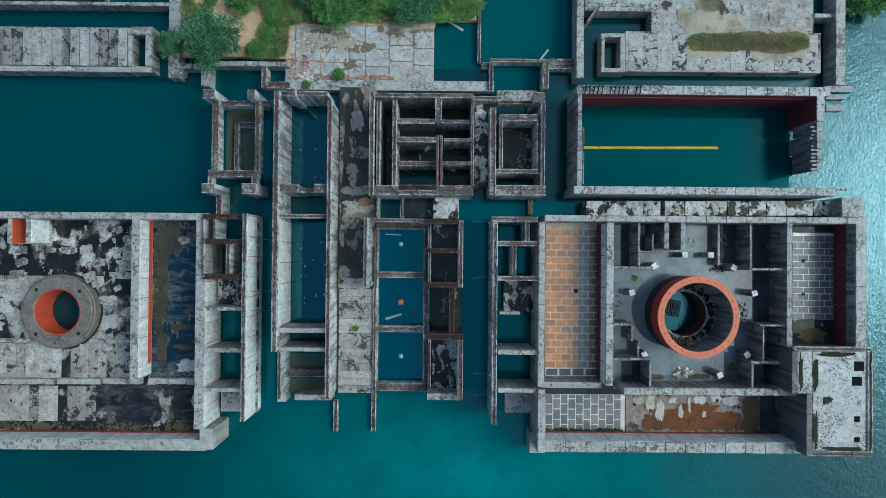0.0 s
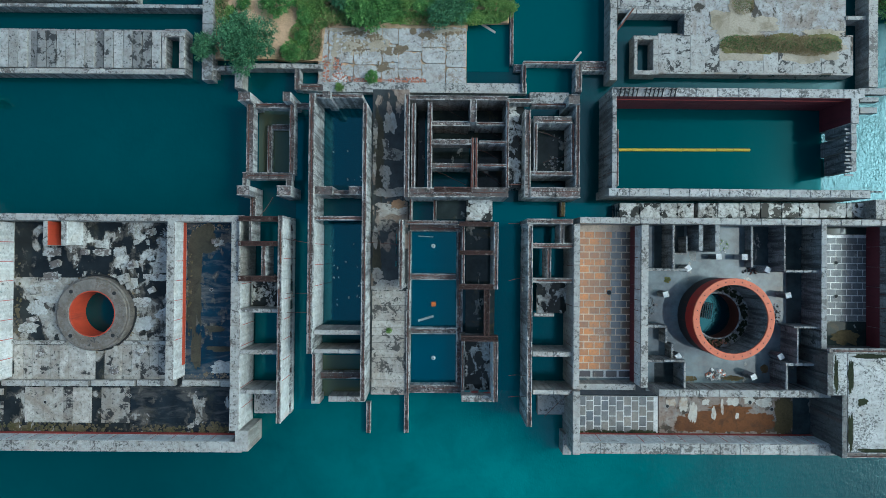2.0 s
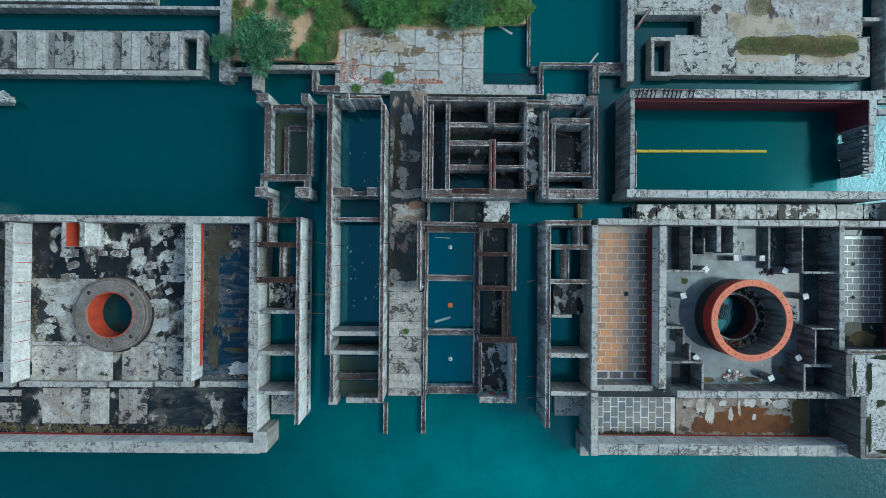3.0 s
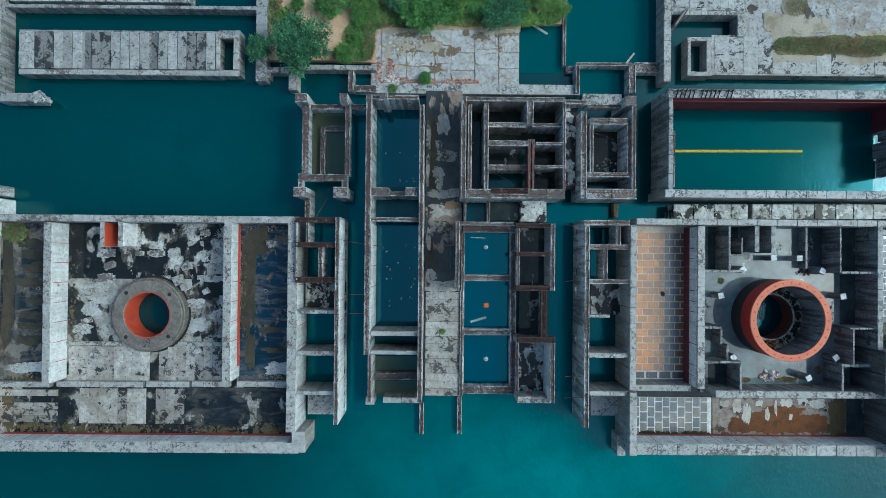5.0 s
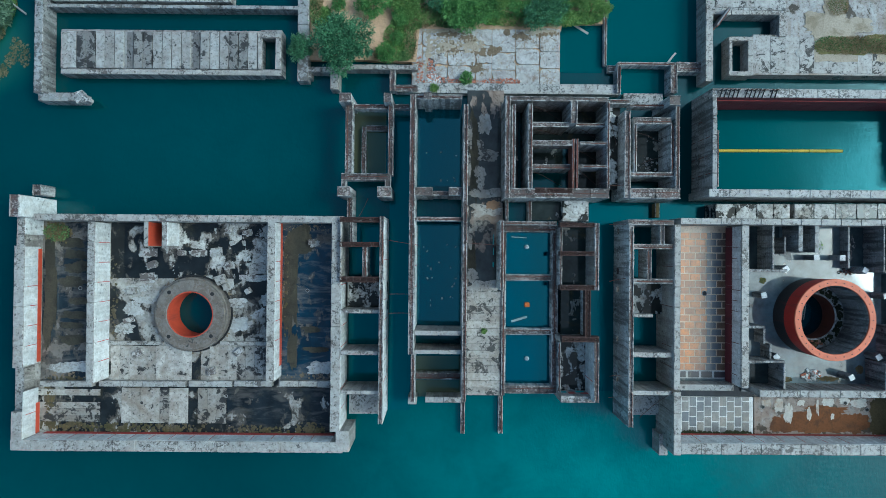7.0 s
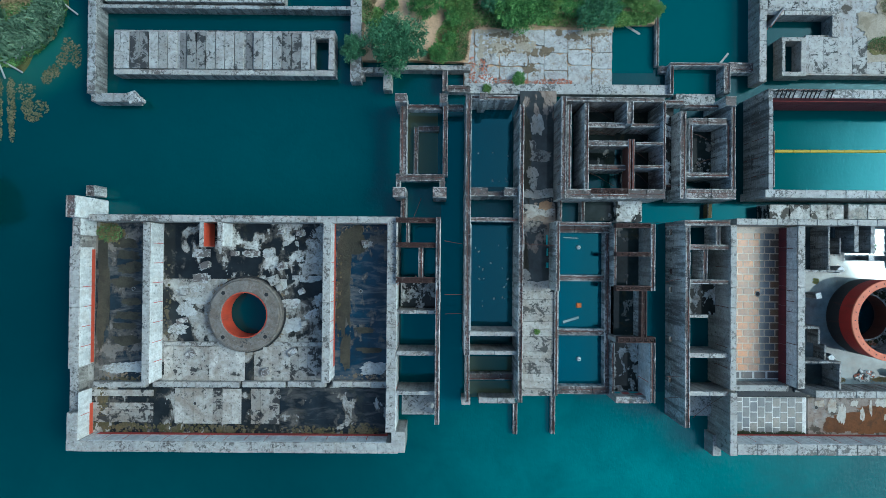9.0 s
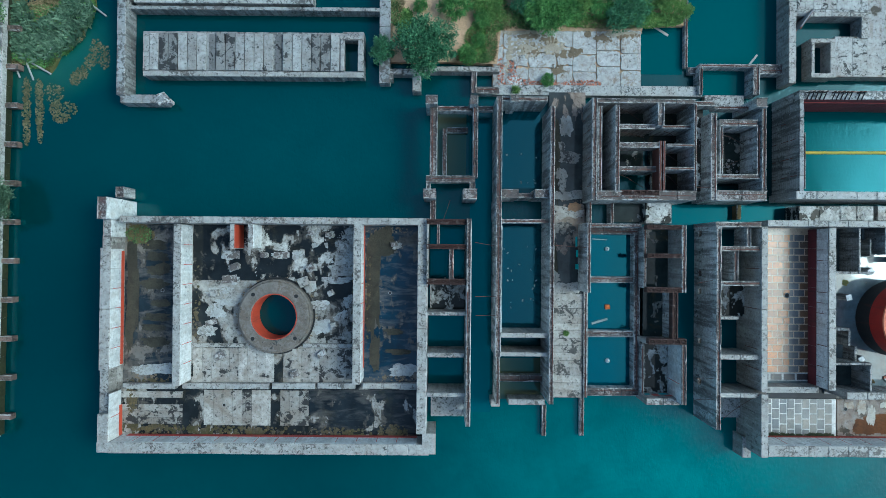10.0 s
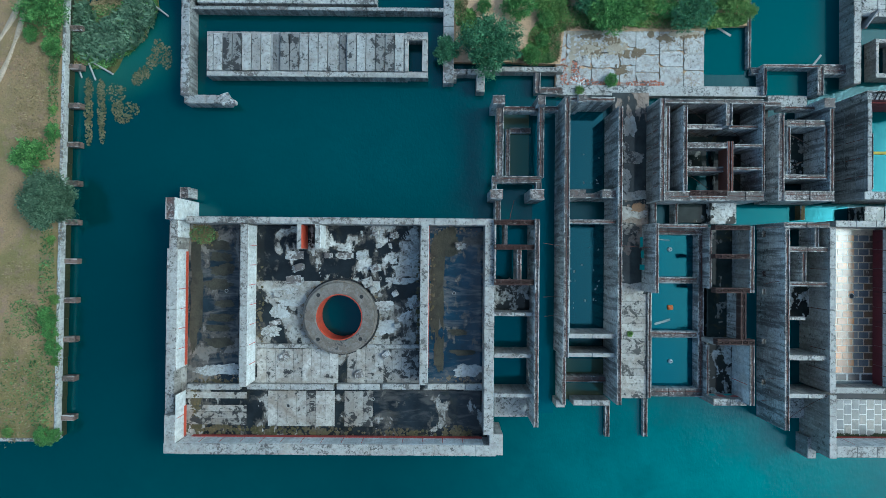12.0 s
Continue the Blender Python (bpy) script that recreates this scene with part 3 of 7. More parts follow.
def holed_slab(parent, x0, y0, x1, y1, z0, z1, cx, cy, r, material, label=""):
    """A floor slab with a round shaft through it."""
    angles = sorted([2 * math.pi * k / 64 for k in range(64)] + [math.atan2(y - cy, x - cx) % (2 * math.pi) for x in (x0, x1) for y in (y0, y1)])
    bm = bmesh.new()
    rows = []
    for a in angles:
        c, s = math.cos(a), math.sin(a)
        far = min(((x1 if c > 0 else x0) - cx) / c if abs(c) > 1e-9 else 1e9, ((y1 if s > 0 else y0) - cy) / s if abs(s) > 1e-9 else 1e9)
        rows.append([bm.verts.new((cx + d * c, cy + d * s, z)) for d, z in ((r, z0), (r, z1), (far, z1), (far, z0))])
    for p, q in zip(rows, rows[1:] + rows[:1]):
        for j in range(4):
            bm.faces.new((p[j], q[j], q[(j + 1) % 4], p[(j + 1) % 4]))
    bmesh.ops.recalc_face_normals(bm, faces=bm.faces)
    return part("floor_slab", bm, material, parent, label)


def block(x, y, z, sx, sy, sz, turn, seed):
    ob = part("concrete_block" if sz > 0.3 else "broken_slab", lump(x, y, z - 0.02, sx, sy, sz, turn, 0.1, seed), "bare edge" if seed % 4 else "pale concrete")
    return tagged(ob, "pale broken concrete block lying on the deck" if sz > 0.3 else "flat broken concrete piece lying on the deck", "rubble", "broken blocks")


def cable(a, b, radius=0.035):
    a, b = Vector(a), Vector(b)
    pts = [a.lerp(b, k / 8) - Vector((0, 0, 0.5 * (1 - (k / 4 - 1) ** 2))) for k in range(9)]
    return tagged(part("cable", pipe(pts, radius, 5), "rusty steel"), "thin rusty cable slung between concrete walls", "cable", "slack cables")


def land(name, label, corners, z0, z1, material, seed, rough=0.25, category="ground"):
    """A bank of earth: an outline with an uneven shore and a lumpy top."""
    r = random.Random(seed)
    edge = []
    for (ax, ay), (bx, by) in zip(corners, corners[1:] + corners[:1]):
        n = max(2, int(math.hypot(bx - ax, by - ay) / 2.5))
        for k in range(n):
            edge.append((ax + (bx - ax) * k / n + r.uniform(-rough, rough), ay + (by - ay) * k / n + r.uniform(-rough, rough)))
    bm = bmesh.new()
    cx, cy = sum(p[0] for p in edge) / len(edge), sum(p[1] for p in edge) / len(edge)
    shells = []
    for f, z in ((1.0, z0), (1.0, z1 - 0.3), (0.985, z1 - 0.05), (0.93, z1), (0.8, z1), (0.6, z1), (0.4, z1), (0.2, z1)):
        shells.append([bm.verts.new((cx + f * (x - cx), cy + f * (y - cy), z + (0.35 * noise.noise((x * f / 6, y * f / 6, seed)) if f < 0.95 else 0))) for x, y in edge])
    for p, q in zip(shells, shells[1:]):
        for k in range(len(edge)):
            bm.faces.new((p[k], p[(k + 1) % len(edge)], q[(k + 1) % len(edge)], q[k]))
    bm.faces.new(shells[-1])
    bmesh.ops.recalc_face_normals(bm, faces=bm.faces)
    return tagged(part(name, bm, material), label, category, kind="structure")


def mound(name, label, cx, cy, z, rx, ry, high, material, seed, category="soil"):
    """A thin ragged patch of soil or moss lying on a floor."""
    r = random.Random(seed)
    bm = bmesh.new()
    sides = 48
    rings = []
    for f, h in ((1.0, -0.02), (0.9, 0.35), (0.7, 0.7), (0.4, 0.9)):
        row = []
        for k in range(sides):
            a = 2 * math.pi * k / sides
            d = f * (1 + 0.45 * noise.noise((2.2 * math.cos(a), 2.2 * math.sin(a), seed)) + 0.15 * noise.noise((7 * math.cos(a), 7 * math.sin(a), seed)))
            row.append(bm.verts.new((cx + rx * d * math.cos(a), cy + ry * d * math.sin(a), z + high * h * r.uniform(0.8, 1.2))))
        rings.append(row)
    for p, q in zip(rings, rings[1:]):
        for k in range(sides):
            bm.faces.new((p[k], p[(k + 1) % sides], q[(k + 1) % sides], q[k]))
    bm.faces.new(rings[-1])
    bmesh.ops.recalc_face_normals(bm, faces=bm.faces)
    return tagged(part(name, bm, material), label, category, kind="stuff")


def leaves(r, centre, radii, count, size, flat=0.0):
    """Leaf sprigs over a rough ellipsoid, most of them pointing outwards, as verts and faces."""
    vs, fs = [], []
    sprigs = [Vector((r.gauss(0, 1), r.gauss(0, 1), abs(r.gauss(0, 1)) * 1.1 - 0.3)).normalized() * r.uniform(0.8, 1.35) for _ in range(max(5, count // 14))]
    for n in range(count):
        d = sprigs[n % len(sprigs)] * r.uniform(0.45, 1.0) + Vector((r.gauss(0, 1), r.gauss(0, 1), r.gauss(0, 1))) * 0.17
        p = Vector(centre) + Vector((d.x * radii[0], d.y * radii[1], d.z * radii[2]))
        u = (d.normalized() * 0.9 + Vector((r.gauss(0, 0.6), r.gauss(0, 0.6), r.gauss(0, 0.4) + 0.1))).normalized()
        w = u.cross(Vector((r.gauss(0, 0.6), r.gauss(0, 0.6), 1))).normalized()
        s = size * r.uniform(0.6, 1.4)
        k = len(vs)
        vs += [p - 0.6 * s * u, p + 0.42 * s * w, p + 1.25 * s * u, p - 0.42 * s * w]
        fs.append((k, k + 1, k + 2, k + 3))
    return vs, fs


def crown(name, r, clumps, count, size, material):
    vs, fs = [], []
    for c, radii in clumps:
        a, b = leaves(r, c, radii, count, size)
        fs += [tuple(i + len(vs) for i in f) for f in b]
        vs += a
    return mesh_of(name, vs, fs, material)


def tree(x, y, z, radius, height, material, seed, label, category="tree", name="tree", group="", density=1.0, clumps=18):
    """A tapered trunk with limbs under a crown of many leaf clumps."""
    r = random.Random(seed)
    ob = thing(name, x, y, z, label, category, group)
    trunk = bmesh.new()
    for k in range(7):
        a = 2 * math.pi * k / 7 + r.uniform(-0.3, 0.3)
        far = 0.0 if k == 0 else radius * r.uniform(0.4, 0.75)
        tip = Vector((far * math.cos(a), far * math.sin(a), height * r.uniform(0.55, 0.85)))
        root = Vector((0, 0, -0.3)) if k == 0 else Vector((0, 0, height * r.uniform(0.15, 0.4)))
        steps = [root.lerp(tip, s / 4) + Vector((0, 0, 0.12 * height * math.sin(s / 4 * 3.14))) for s in range(5)]
        thick = (0.045 if k == 0 else 0.022) * height
        rings = []
        for s, p in enumerate(steps):
            rings.append([trunk.verts.new(p + thick * (1 - 0.18 * s) * Vector((math.cos(b), math.sin(b), 0))) for b in (2 * math.pi * j / 6 for j in range(6))])
        for p, q in zip(rings, rings[1:]):
            for j in range(6):
                trunk.faces.new((p[j], p[(j + 1) % 6], q[(j + 1) % 6], q[j]))
    me = bpy.data.meshes.new("trunk")
    trunk.to_mesh(me)
    trunk.free()
    me.materials.append(MATS["bark"])
    put("trunk", me, (x, y, z), ob)
    tufted = []
    for k in range(clumps):
        a, d = 2.4 * k + r.uniform(-0.3, 0.3), radius * math.sqrt((k + 0.5) / clumps * r.uniform(0.6, 0.85))
        s = radius * r.uniform(0.2, 0.46)
        h = height * (0.9 - 0.45 * (d / radius) ** 2) - 0.3 * s + r.uniform(-0.08, 0.05) * height
        tufted.append(((d * math.cos(a), d * math.sin(a), h), (s, s * r.uniform(0.8, 1.2), s * 0.75)))
    put("crown", crown("crown", r, tufted, int(420 * density), 0.09 * radius ** 0.5, material), (x, y, z), ob)
    return ob


def clumps(name, label, count, spots, material, size, seed, high=0.5):
    """Many small low domes over a few elliptical stretches, with a ragged outline, as one object."""
    r = random.Random(seed)
    vs, fs = [], []
    for _ in range(count):
        cx, cy, z, rx, ry = r.choice(spots)
        a, d = r.uniform(0, 6.28), r.random() ** 0.6 * (1.25 if r.random() < 0.15 else 1)
        x, y, s = cx + rx * d * math.cos(a), cy + ry * d * math.sin(a), size * r.uniform(0.35, 1.3) * (1.15 - 0.5 * d)
        k = len(vs)
        for f, h in ((1.0, -0.04), (0.6, high * 0.35 * s)):
            for j in range(7):
                b, g = 2 * math.pi * j / 7, f * s * r.uniform(0.6, 1.3)
                vs.append((x + g * math.cos(b), y + g * math.sin(b), z + h))
        vs.append((x, y, z + high * 0.5 * s))
        for j in range(7):
            m = (j + 1) % 7
            fs += [(k + j, k + m, k + 7 + m, k + 7 + j), (k + 7 + j, k + 7 + m, k + 14)]
    return tagged(new(name, mesh_of(name, vs, fs, material)), label, "moss", kind="stuff")


# ---- concrete structures ----
hall = thing("reactor_hall", -59.6, -13.0, 0.0, "roofless grey concrete reactor hall with flooded deck standing in the lake", "ruin", "reactor halls")
HALL_X, HALL_Y = -58.03, -9.17
holed_slab(hall, -83.66, -29.73, -35.11, 5.54, -1.5, 2.3, HALL_X, HALL_Y, 3.5, "hall deck", "stained concrete deck with puddles")
wall(hall, -80.25, 4.82, -34.59, 5.82, -1.5, 6.4, "pale concrete")
slab(hall, -71.08, -3.79, -46.04, 4.94, 2.2, 2.36, "black deck", "screed", label="black wet screed with pale dry islands")
slab(hall, -44.67, -19.57, -36.02, 5.09, 2.2, 2.36, "flooded deck", "screed", label="dark flooded screed")
slab(hall, -81.69, -19.87, -73.78, 4.78, 2.2, 2.36, "smeared deck", "screed")
slab(hall, -52.97, -27.34, -35.89, -20.48, 2.2, 2.36, "puddled deck", "screed")
wall(hall, -82.72, 1.02, -81.56, 5.36, -1.5, 6.4, "pale concrete")
wall(hall, -83.07, -17.01, -81.57, 1.02, -1.5, 6.4, "pale concrete")
wall(hall, -83.93, -23.98, -82.58, -17.38, -1.5, 4.6, "pale concrete")
wall(hall, -83.17, -27.77, -81.60, -23.47, -1.5, 6.4, "pale concrete")
wall(hall, -83.22, -29.17, -34.33, -27.59, -1.5, 6.4, "pale concrete")
wall(hall, -36.21, -26.02, -34.80, 5.01, -1.5, 6.4, "pale concrete")
wall(hall, -35.33, -28.99, -33.34, -25.93, -1.5, 6.38, "pale concrete", name="pier")
wall(hall, -72.28, -19.24, -71.20, 4.70, 2.2, 6.4, "pale concrete")
wall(hall, -45.73, -18.79, -44.58, 4.92, 2.2, 6.4, "pale concrete")
wall(hall, -81.12, -20.43, -73.20, -19.57, 2.2, 3.3, "pale concrete", name="kerb")
wall(hall, -72.09, -20.34, -58.92, -19.48, 2.2, 3.3, "pale concrete", name="kerb")
wall(hall, -58.41, -20.26, -51.86, -19.40, 2.2, 3.3, "pale concrete", name="kerb")
wall(hall, -51.42, -20.20, -45.74, -19.34, 2.2, 3.3, "pale concrete", name="kerb")
wall(hall, -44.53, -20.14, -35.91, -19.27, 2.2, 3.3, "pale concrete", name="kerb")
wall(hall, -71.05, -14.07, -62.73, -13.46, 2.2, 2.75, "pale concrete", name="kerb")
wall(hall, -53.89, -14.02, -45.81, -13.41, 2.2, 2.75, "pale concrete", name="kerb")
wall(hall, -63.99, 1.10, -63.33, 4.77, 2.2, 6.4, "pale concrete", name="stub_wall")
wall(hall, -61.33, 1.12, -60.58, 4.79, 2.2, 6.4, "pale concrete", name="stub_wall")
wall(hall, -82.52, 5.25, -81.14, 8.43, -1.5, 8.3, "crusted concrete", name="pier")
wall(hall, -82.66, 8.82, -81.37, 10.46, -1.5, 3.4, "crusted concrete", name="pier")
lining(hall, -81.57, -16.83, -81.52, 0.95, 2.9, 6.25, "white panel", label="whitewashed wall face")
part("painted_band", box(-81.57, -16.67, -81.48, 0.62, 2.65, 3.45, 0.008), "red lead paint", hall, "red painted band")
lining(hall, -81.61, -27.68, -81.56, -20.56, 2.9, 6.25, "white panel")
part("painted_band", box(-81.60, -27.52, -81.51, -22.88, 2.65, 3.45, 0.008), "red lead paint", hall)
lining(hall, -81.32, -27.60, -36.16, -27.55, 2.35, 6.25, "white panel")
part("painted_band", box(-80.49, -27.59, -36.16, -27.50, 2.4, 3.3, 0.008), "red mark", hall)
lining(hall, -71.20, -19.16, -71.15, 4.62, 2.35, 6.25, "white panel")
lining(hall, -44.58, -18.62, -44.53, 4.85, 2.35, 6.25, "white panel")
part("painted_band", box(-44.59, -16.96, -44.49, 4.85, 2.5, 3.5, 0.008), "red lead paint", hall)
part("painted_band", box(-63.33, 1.19, -63.27, 4.69, 2.35, 6.3, 0.008), "red lead paint", hall)
lining(hall, -60.58, 1.21, -60.52, 4.71, 2.35, 6.3, "white panel")
lining(hall, -81.14, 5.33, -81.09, 8.35, 0, 8.1, "white panel")
lining(hall, -81.56, 2.70, -81.52, 5.20, 2.3, 6.3, "white panel")
lining(hall, -34.80, -25.93, -34.75, 4.93, 0, 6.3, "white panel")
PLANKS_A = (-70.83, -19.51, -45.88, -14.22)
PLANKS_G = (-81.95, -25.98, -72.41, -20.96)
PLANKS_B = (-72.06, -26.13, -52.95, -20.68)

gallery = thing("service_gallery", -30.5, -12.8, 0.0, "narrow concrete gallery of open cells with rusty beams and whitewashed walls", "ruin", "service galleries")
lining(gallery, -28.34, -24.36, -28.29, 5.42, 2.85, 7.35, "white panel")
lining(gallery, -28.34, -24.36, -28.29, 5.42, 0.1, 1.35, "white panel")
wall_with_windows(gallery, -29.00, -24.52, -28.34, 5.75, -1.5, 7.6, "crusted concrete", (4.2, -2.0, -4.2, -12.3, -17.9, -23.3), 1.5, 2.7)
truss(gallery, -34.91, 4.92, -29.04, 5.67, 5.6, 7.2)
truss(gallery, -34.88, 1.29, -29.01, 2.02, 5.6, 7.2)
truss(gallery, -34.84, -3.92, -28.98, -3.09, 5.6, 7.2)
wall(gallery, -34.86, -3.54, -34.61, 4.98, -1.5, 7.1, "pale concrete", name="post")
wall(gallery, -33.39, 1.94, -32.98, 5.00, 3, 7.1, "crusted concrete", name="partition")
wall(gallery, -31.55, -3.17, -30.88, 1.37, 3, 7.1, "crusted concrete", name="partition")
wall(gallery, -34.73, -8.54, -28.81, -7.96, -1.5, 6.4, "pale concrete")
wall(gallery, -34.69, -14.70, -28.77, -14.04, -1.5, 6.4, "pale concrete")
wall(gallery, -34.64, -20.51, -28.73, -19.93, -1.5, 6.4, "pale concrete")
slab(gallery, -34.39, -8.34, -28.21, -4.07, 1.8, 2.6, "littered floor")
slab(gallery, -34.15, -24.76, -28.41, -21.77, -1, 1.3, "slab concrete")

frame_ruin = thing("sluice_frame", -31.9, 17.3, 0.0, "rusted concrete sluice frame of beams and leaning columns over shallow water", "ruin")
wall(frame_ruin, -34.56, 11.91, -33.45, 23.13, 3.3, 5.2, "crusted concrete", name="beam")
wall(frame_ruin, -28.11, 12.14, -27.34, 23.20, 3.3, 5.2, "crusted concrete", name="beam")
wall(frame_ruin, -33.62, 22.20, -28.23, 22.98, 2.6, 4.6, "crusted concrete", name="beam")
wall(frame_ruin, -27.52, 22.36, -25.02, 23.13, 3, 4.2, "crusted concrete", name="beam")
wall(frame_ruin, -35.20, 22.60, -33.46, 23.94, -1.5, 7.2, "crusted concrete", name="column")
wall(frame_ruin, -28.64, 22.66, -27.48, 23.99, -1.5, 7.2, "crusted concrete", name="column")
wall(frame_ruin, -31.98, 19.73, -28.69, 20.54, -1.5, 1, "crusted concrete")
wall(frame_ruin, -32.66, 12.85, -31.95, 20.34, -1.5, 1, "crusted concrete")
wall(frame_ruin, -35.09, 11.34, -27.71, 12.36, 3.2, 5.2, "crusted concrete", name="beam")
part("pool_water", box(-34.28, 13.18, -28.89, 23.17, -0.3, 0.03, 0), "murky water", frame_ruin, "murky shallow water")
wall(frame_ruin, -35.44, 8.79, -33.60, 10.21, -1.5, 6.6, "crusted concrete", name="column")
wall(frame_ruin, -29.52, 8.68, -27.51, 10.26, -1.5, 6.6, "crusted concrete", name="column")
wall(frame_ruin, -34.48, 5.56, -33.61, 9.29, -1.5, 3.4, "crusted concrete")
wall(frame_ruin, -35.08, 10.21, -34.41, 11.30, 3.6, 5.2, "crusted concrete", name="beam")
wall(frame_ruin, -28.55, 10.27, -27.70, 11.36, 3.6, 5.2, "crusted concrete", name="beam")

wing = thing("basin_wing", -20.9, 0.3, 0.0, "tall concrete basin with streaked walls enclosing dark flooded water", "ruin")
wall(wing, -24.73, -14.41, -23.90, 23.83, -1.5, 7.3, "crusted concrete")
wall(wing, -16.84, -21.27, -16.16, 22.41, -1.5, 7.3, "crusted concrete")
wall(wing, -24.16, 23.39, -17.04, 24.07, -1.5, 6.3, "crusted concrete")
wall(wing, -22.73, 22.95, -21.57, 24.10, -1.5, 7.6, "crusted concrete", name="column")
wall(wing, -24.01, 8.98, -21.34, 10.23, -1.5, 6.6, "crusted concrete")
wall(wing, -21.41, 9.12, -18.95, 9.80, -1.5, 5.4, "crusted concrete")
wall(wing, -18.91, 9.02, -16.91, 10.27, -1.5, 6.6, "crusted concrete")
wall(wing, -23.97, 5.24, -16.88, 5.82, 4.4, 6.6, "crusted concrete", name="beam")
wall(wing, -23.81, -11.68, -16.73, -11.01, -1.5, 6.6, "pale concrete")
wall(wing, -23.80, -14.46, -16.71, -13.88, -1.5, 6.4, "pale concrete")
wall(wing, -24.39, -21.92, -23.80, -14.82, -1.5, 5, "crusted concrete")
wall(wing, -24.09, -19.24, -16.69, -18.19, -1.5, 1.6, "crusted concrete")
wall(wing, -24.88, -22.73, -23.57, -21.61, -1.5, 3.2, "pale concrete", name="column")
wall(wing, -22.20, -22.43, -16.66, -21.57, -1.5, 3.2, "pale concrete")
lining(wing, -24.01, 10.22, -23.96, 22.67, 0, 7.1, "white panel")
lining(wing, -23.83, -10.78, -23.78, 4.84, 0, 7.1, "white panel")
part("pool_water", box(-24.15, -18.42, -16.80, -15.82, -0.3, 0.03, 0), "murky water", wing, "murky shallow water")
part("pool_water", box(-24.12, -22.27, -16.77, -19.67, -0.3, 0.03, 0), "murky water", wing, "murky shallow water")
wall(wing, -24.80, 5.78, -24.13, 8.94, -1.5, 6.8, "crusted concrete", name="column")
part("pool_water", box(-24.56, 11.11, -17.10, 25.00, -0.3, 0.03, 0), "still water", wing, "still dark blue water")
part("pool_water", box(-24.37, -11.79, -16.91, 5.53, -0.3, 0.03, 0), "still water", wing, "still dark blue water")

causeway = thing("concrete_causeway", -13.2, 0.4, 0.0, "stained concrete causeway of planks with puddles between the basins", "causeway")
slab(causeway, -16.07, -21.65, -10.33, 26.06, -1.5, 1.6, "causeway deck", label="puddled concrete deck")
wall(causeway, -16.72, -27.87, -16.01, -22.99, -1.5, 0.9, "crusted concrete", name="low_wall")
wall(causeway, -10.78, -27.82, -10.07, -21.88, -1.5, 0.9, "crusted concrete", name="low_wall")
wall(causeway, -11.37, -4.90, -10.79, 5.36, 1.5, 7.3, "crusted concrete")
wall(causeway, -10.50, -21.51, -9.97, -5.21, 1.5, 2.1, "crusted concrete", name="kerb")
PLANKS_C = (-15.85, -21.62, -10.57, -5.44)
slab(causeway, -24.79, 25.61, 8.04, 27.20, -1.5, 1.5, "slab concrete", label="pale concrete apron")

pools = thing("settling_pools", -5.7, -8.5, 0.0, "three square settling pools with low crusted concrete walls", "ruin")
wall(pools, -10.11, 3.88, -1.92, 5.02, -1.5, 2, "crusted concrete", name="low_wall")
wall(pools, -9.86, -3.70, -2.74, -2.73, -1.5, 1.9, "crusted concrete", name="low_wall")
wall(pools, -9.80, -12.13, -2.67, -11.17, -1.5, 1.9, "crusted concrete", name="low_wall")
wall(pools, -9.91, -21.23, -1.75, -20.00, -1.5, 2, "crusted concrete", name="low_wall")
wall(pools, -2.71, -19.98, -1.75, 3.91, -1.5, 2, "crusted concrete", name="low_wall")
wall(pools, -10.36, -20.06, -9.83, 3.84, -1.5, 1.9, "crusted concrete", name="low_wall")
wall(pools, -10.60, 4.84, -2.62, 5.36, 3.4, 5.2, "crusted concrete", name="beam")
wall(pools, -10.06, 5.43, -9.71, 9.07, -1.5, 3.4, "crusted concrete")
wall(pools, -6.46, 5.53, -5.94, 9.22, -1.5, 2.2, "crusted concrete")
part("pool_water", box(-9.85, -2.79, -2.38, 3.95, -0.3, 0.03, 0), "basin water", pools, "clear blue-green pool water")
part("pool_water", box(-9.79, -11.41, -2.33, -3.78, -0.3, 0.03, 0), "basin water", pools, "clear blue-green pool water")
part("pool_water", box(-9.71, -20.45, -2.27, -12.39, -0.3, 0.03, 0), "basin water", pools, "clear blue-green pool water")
slab(pools, -5.86, 5.77, -1.08, 9.13, -1.5, 1.6, "cell floor")
slab(pools, -1.32, 5.54, 2.68, 9.03, -1.5, 3, "ledge deck")

cells = thing("cell_block", 1.9, -8.5, 0.0, "row of deep concrete cells with rusty trussed beams and stained walls", "ruin", "cell blocks")
truss(cells, -2.54, 4.46, 2.51, 5.12, 5.8, 7.3)
truss(cells, -2.51, 0.24, 2.54, 0.90, 5.8, 7.3)
truss(cells, -2.48, -4.81, 2.58, -4.06, 5.8, 7.3)
wall(cells, 2.54, -4.79, 3.21, 5.06, -1.5, 7.3, "crusted concrete")
wall(cells, 1.75, -11.94, 2.00, -4.81, -1.5, 7, "crusted concrete")
truss(cells, 1.19, -11.66, 2.02, -4.79, 6, 7.3)
wall(cells, 2.57, -21.21, 3.31, -12.39, -1.5, 7.3, "crusted concrete")
wall(cells, -1.99, -4.33, -1.56, 4.94, -1.5, 4.2, "crusted concrete")
truss(cells, -2.17, -12.41, 3.29, -11.58, 5.9, 7.3)
wall(cells, -2.17, -12.55, 1.62, -11.96, -1.5, 5.8, "pale concrete")
wall(cells, -1.91, -21.66, 2.98, -20.65, -1.5, 5.6, "pale concrete")
wall(cells, -1.88, -21.17, -1.45, -13.04, -1.5, 3.2, "crusted concrete")
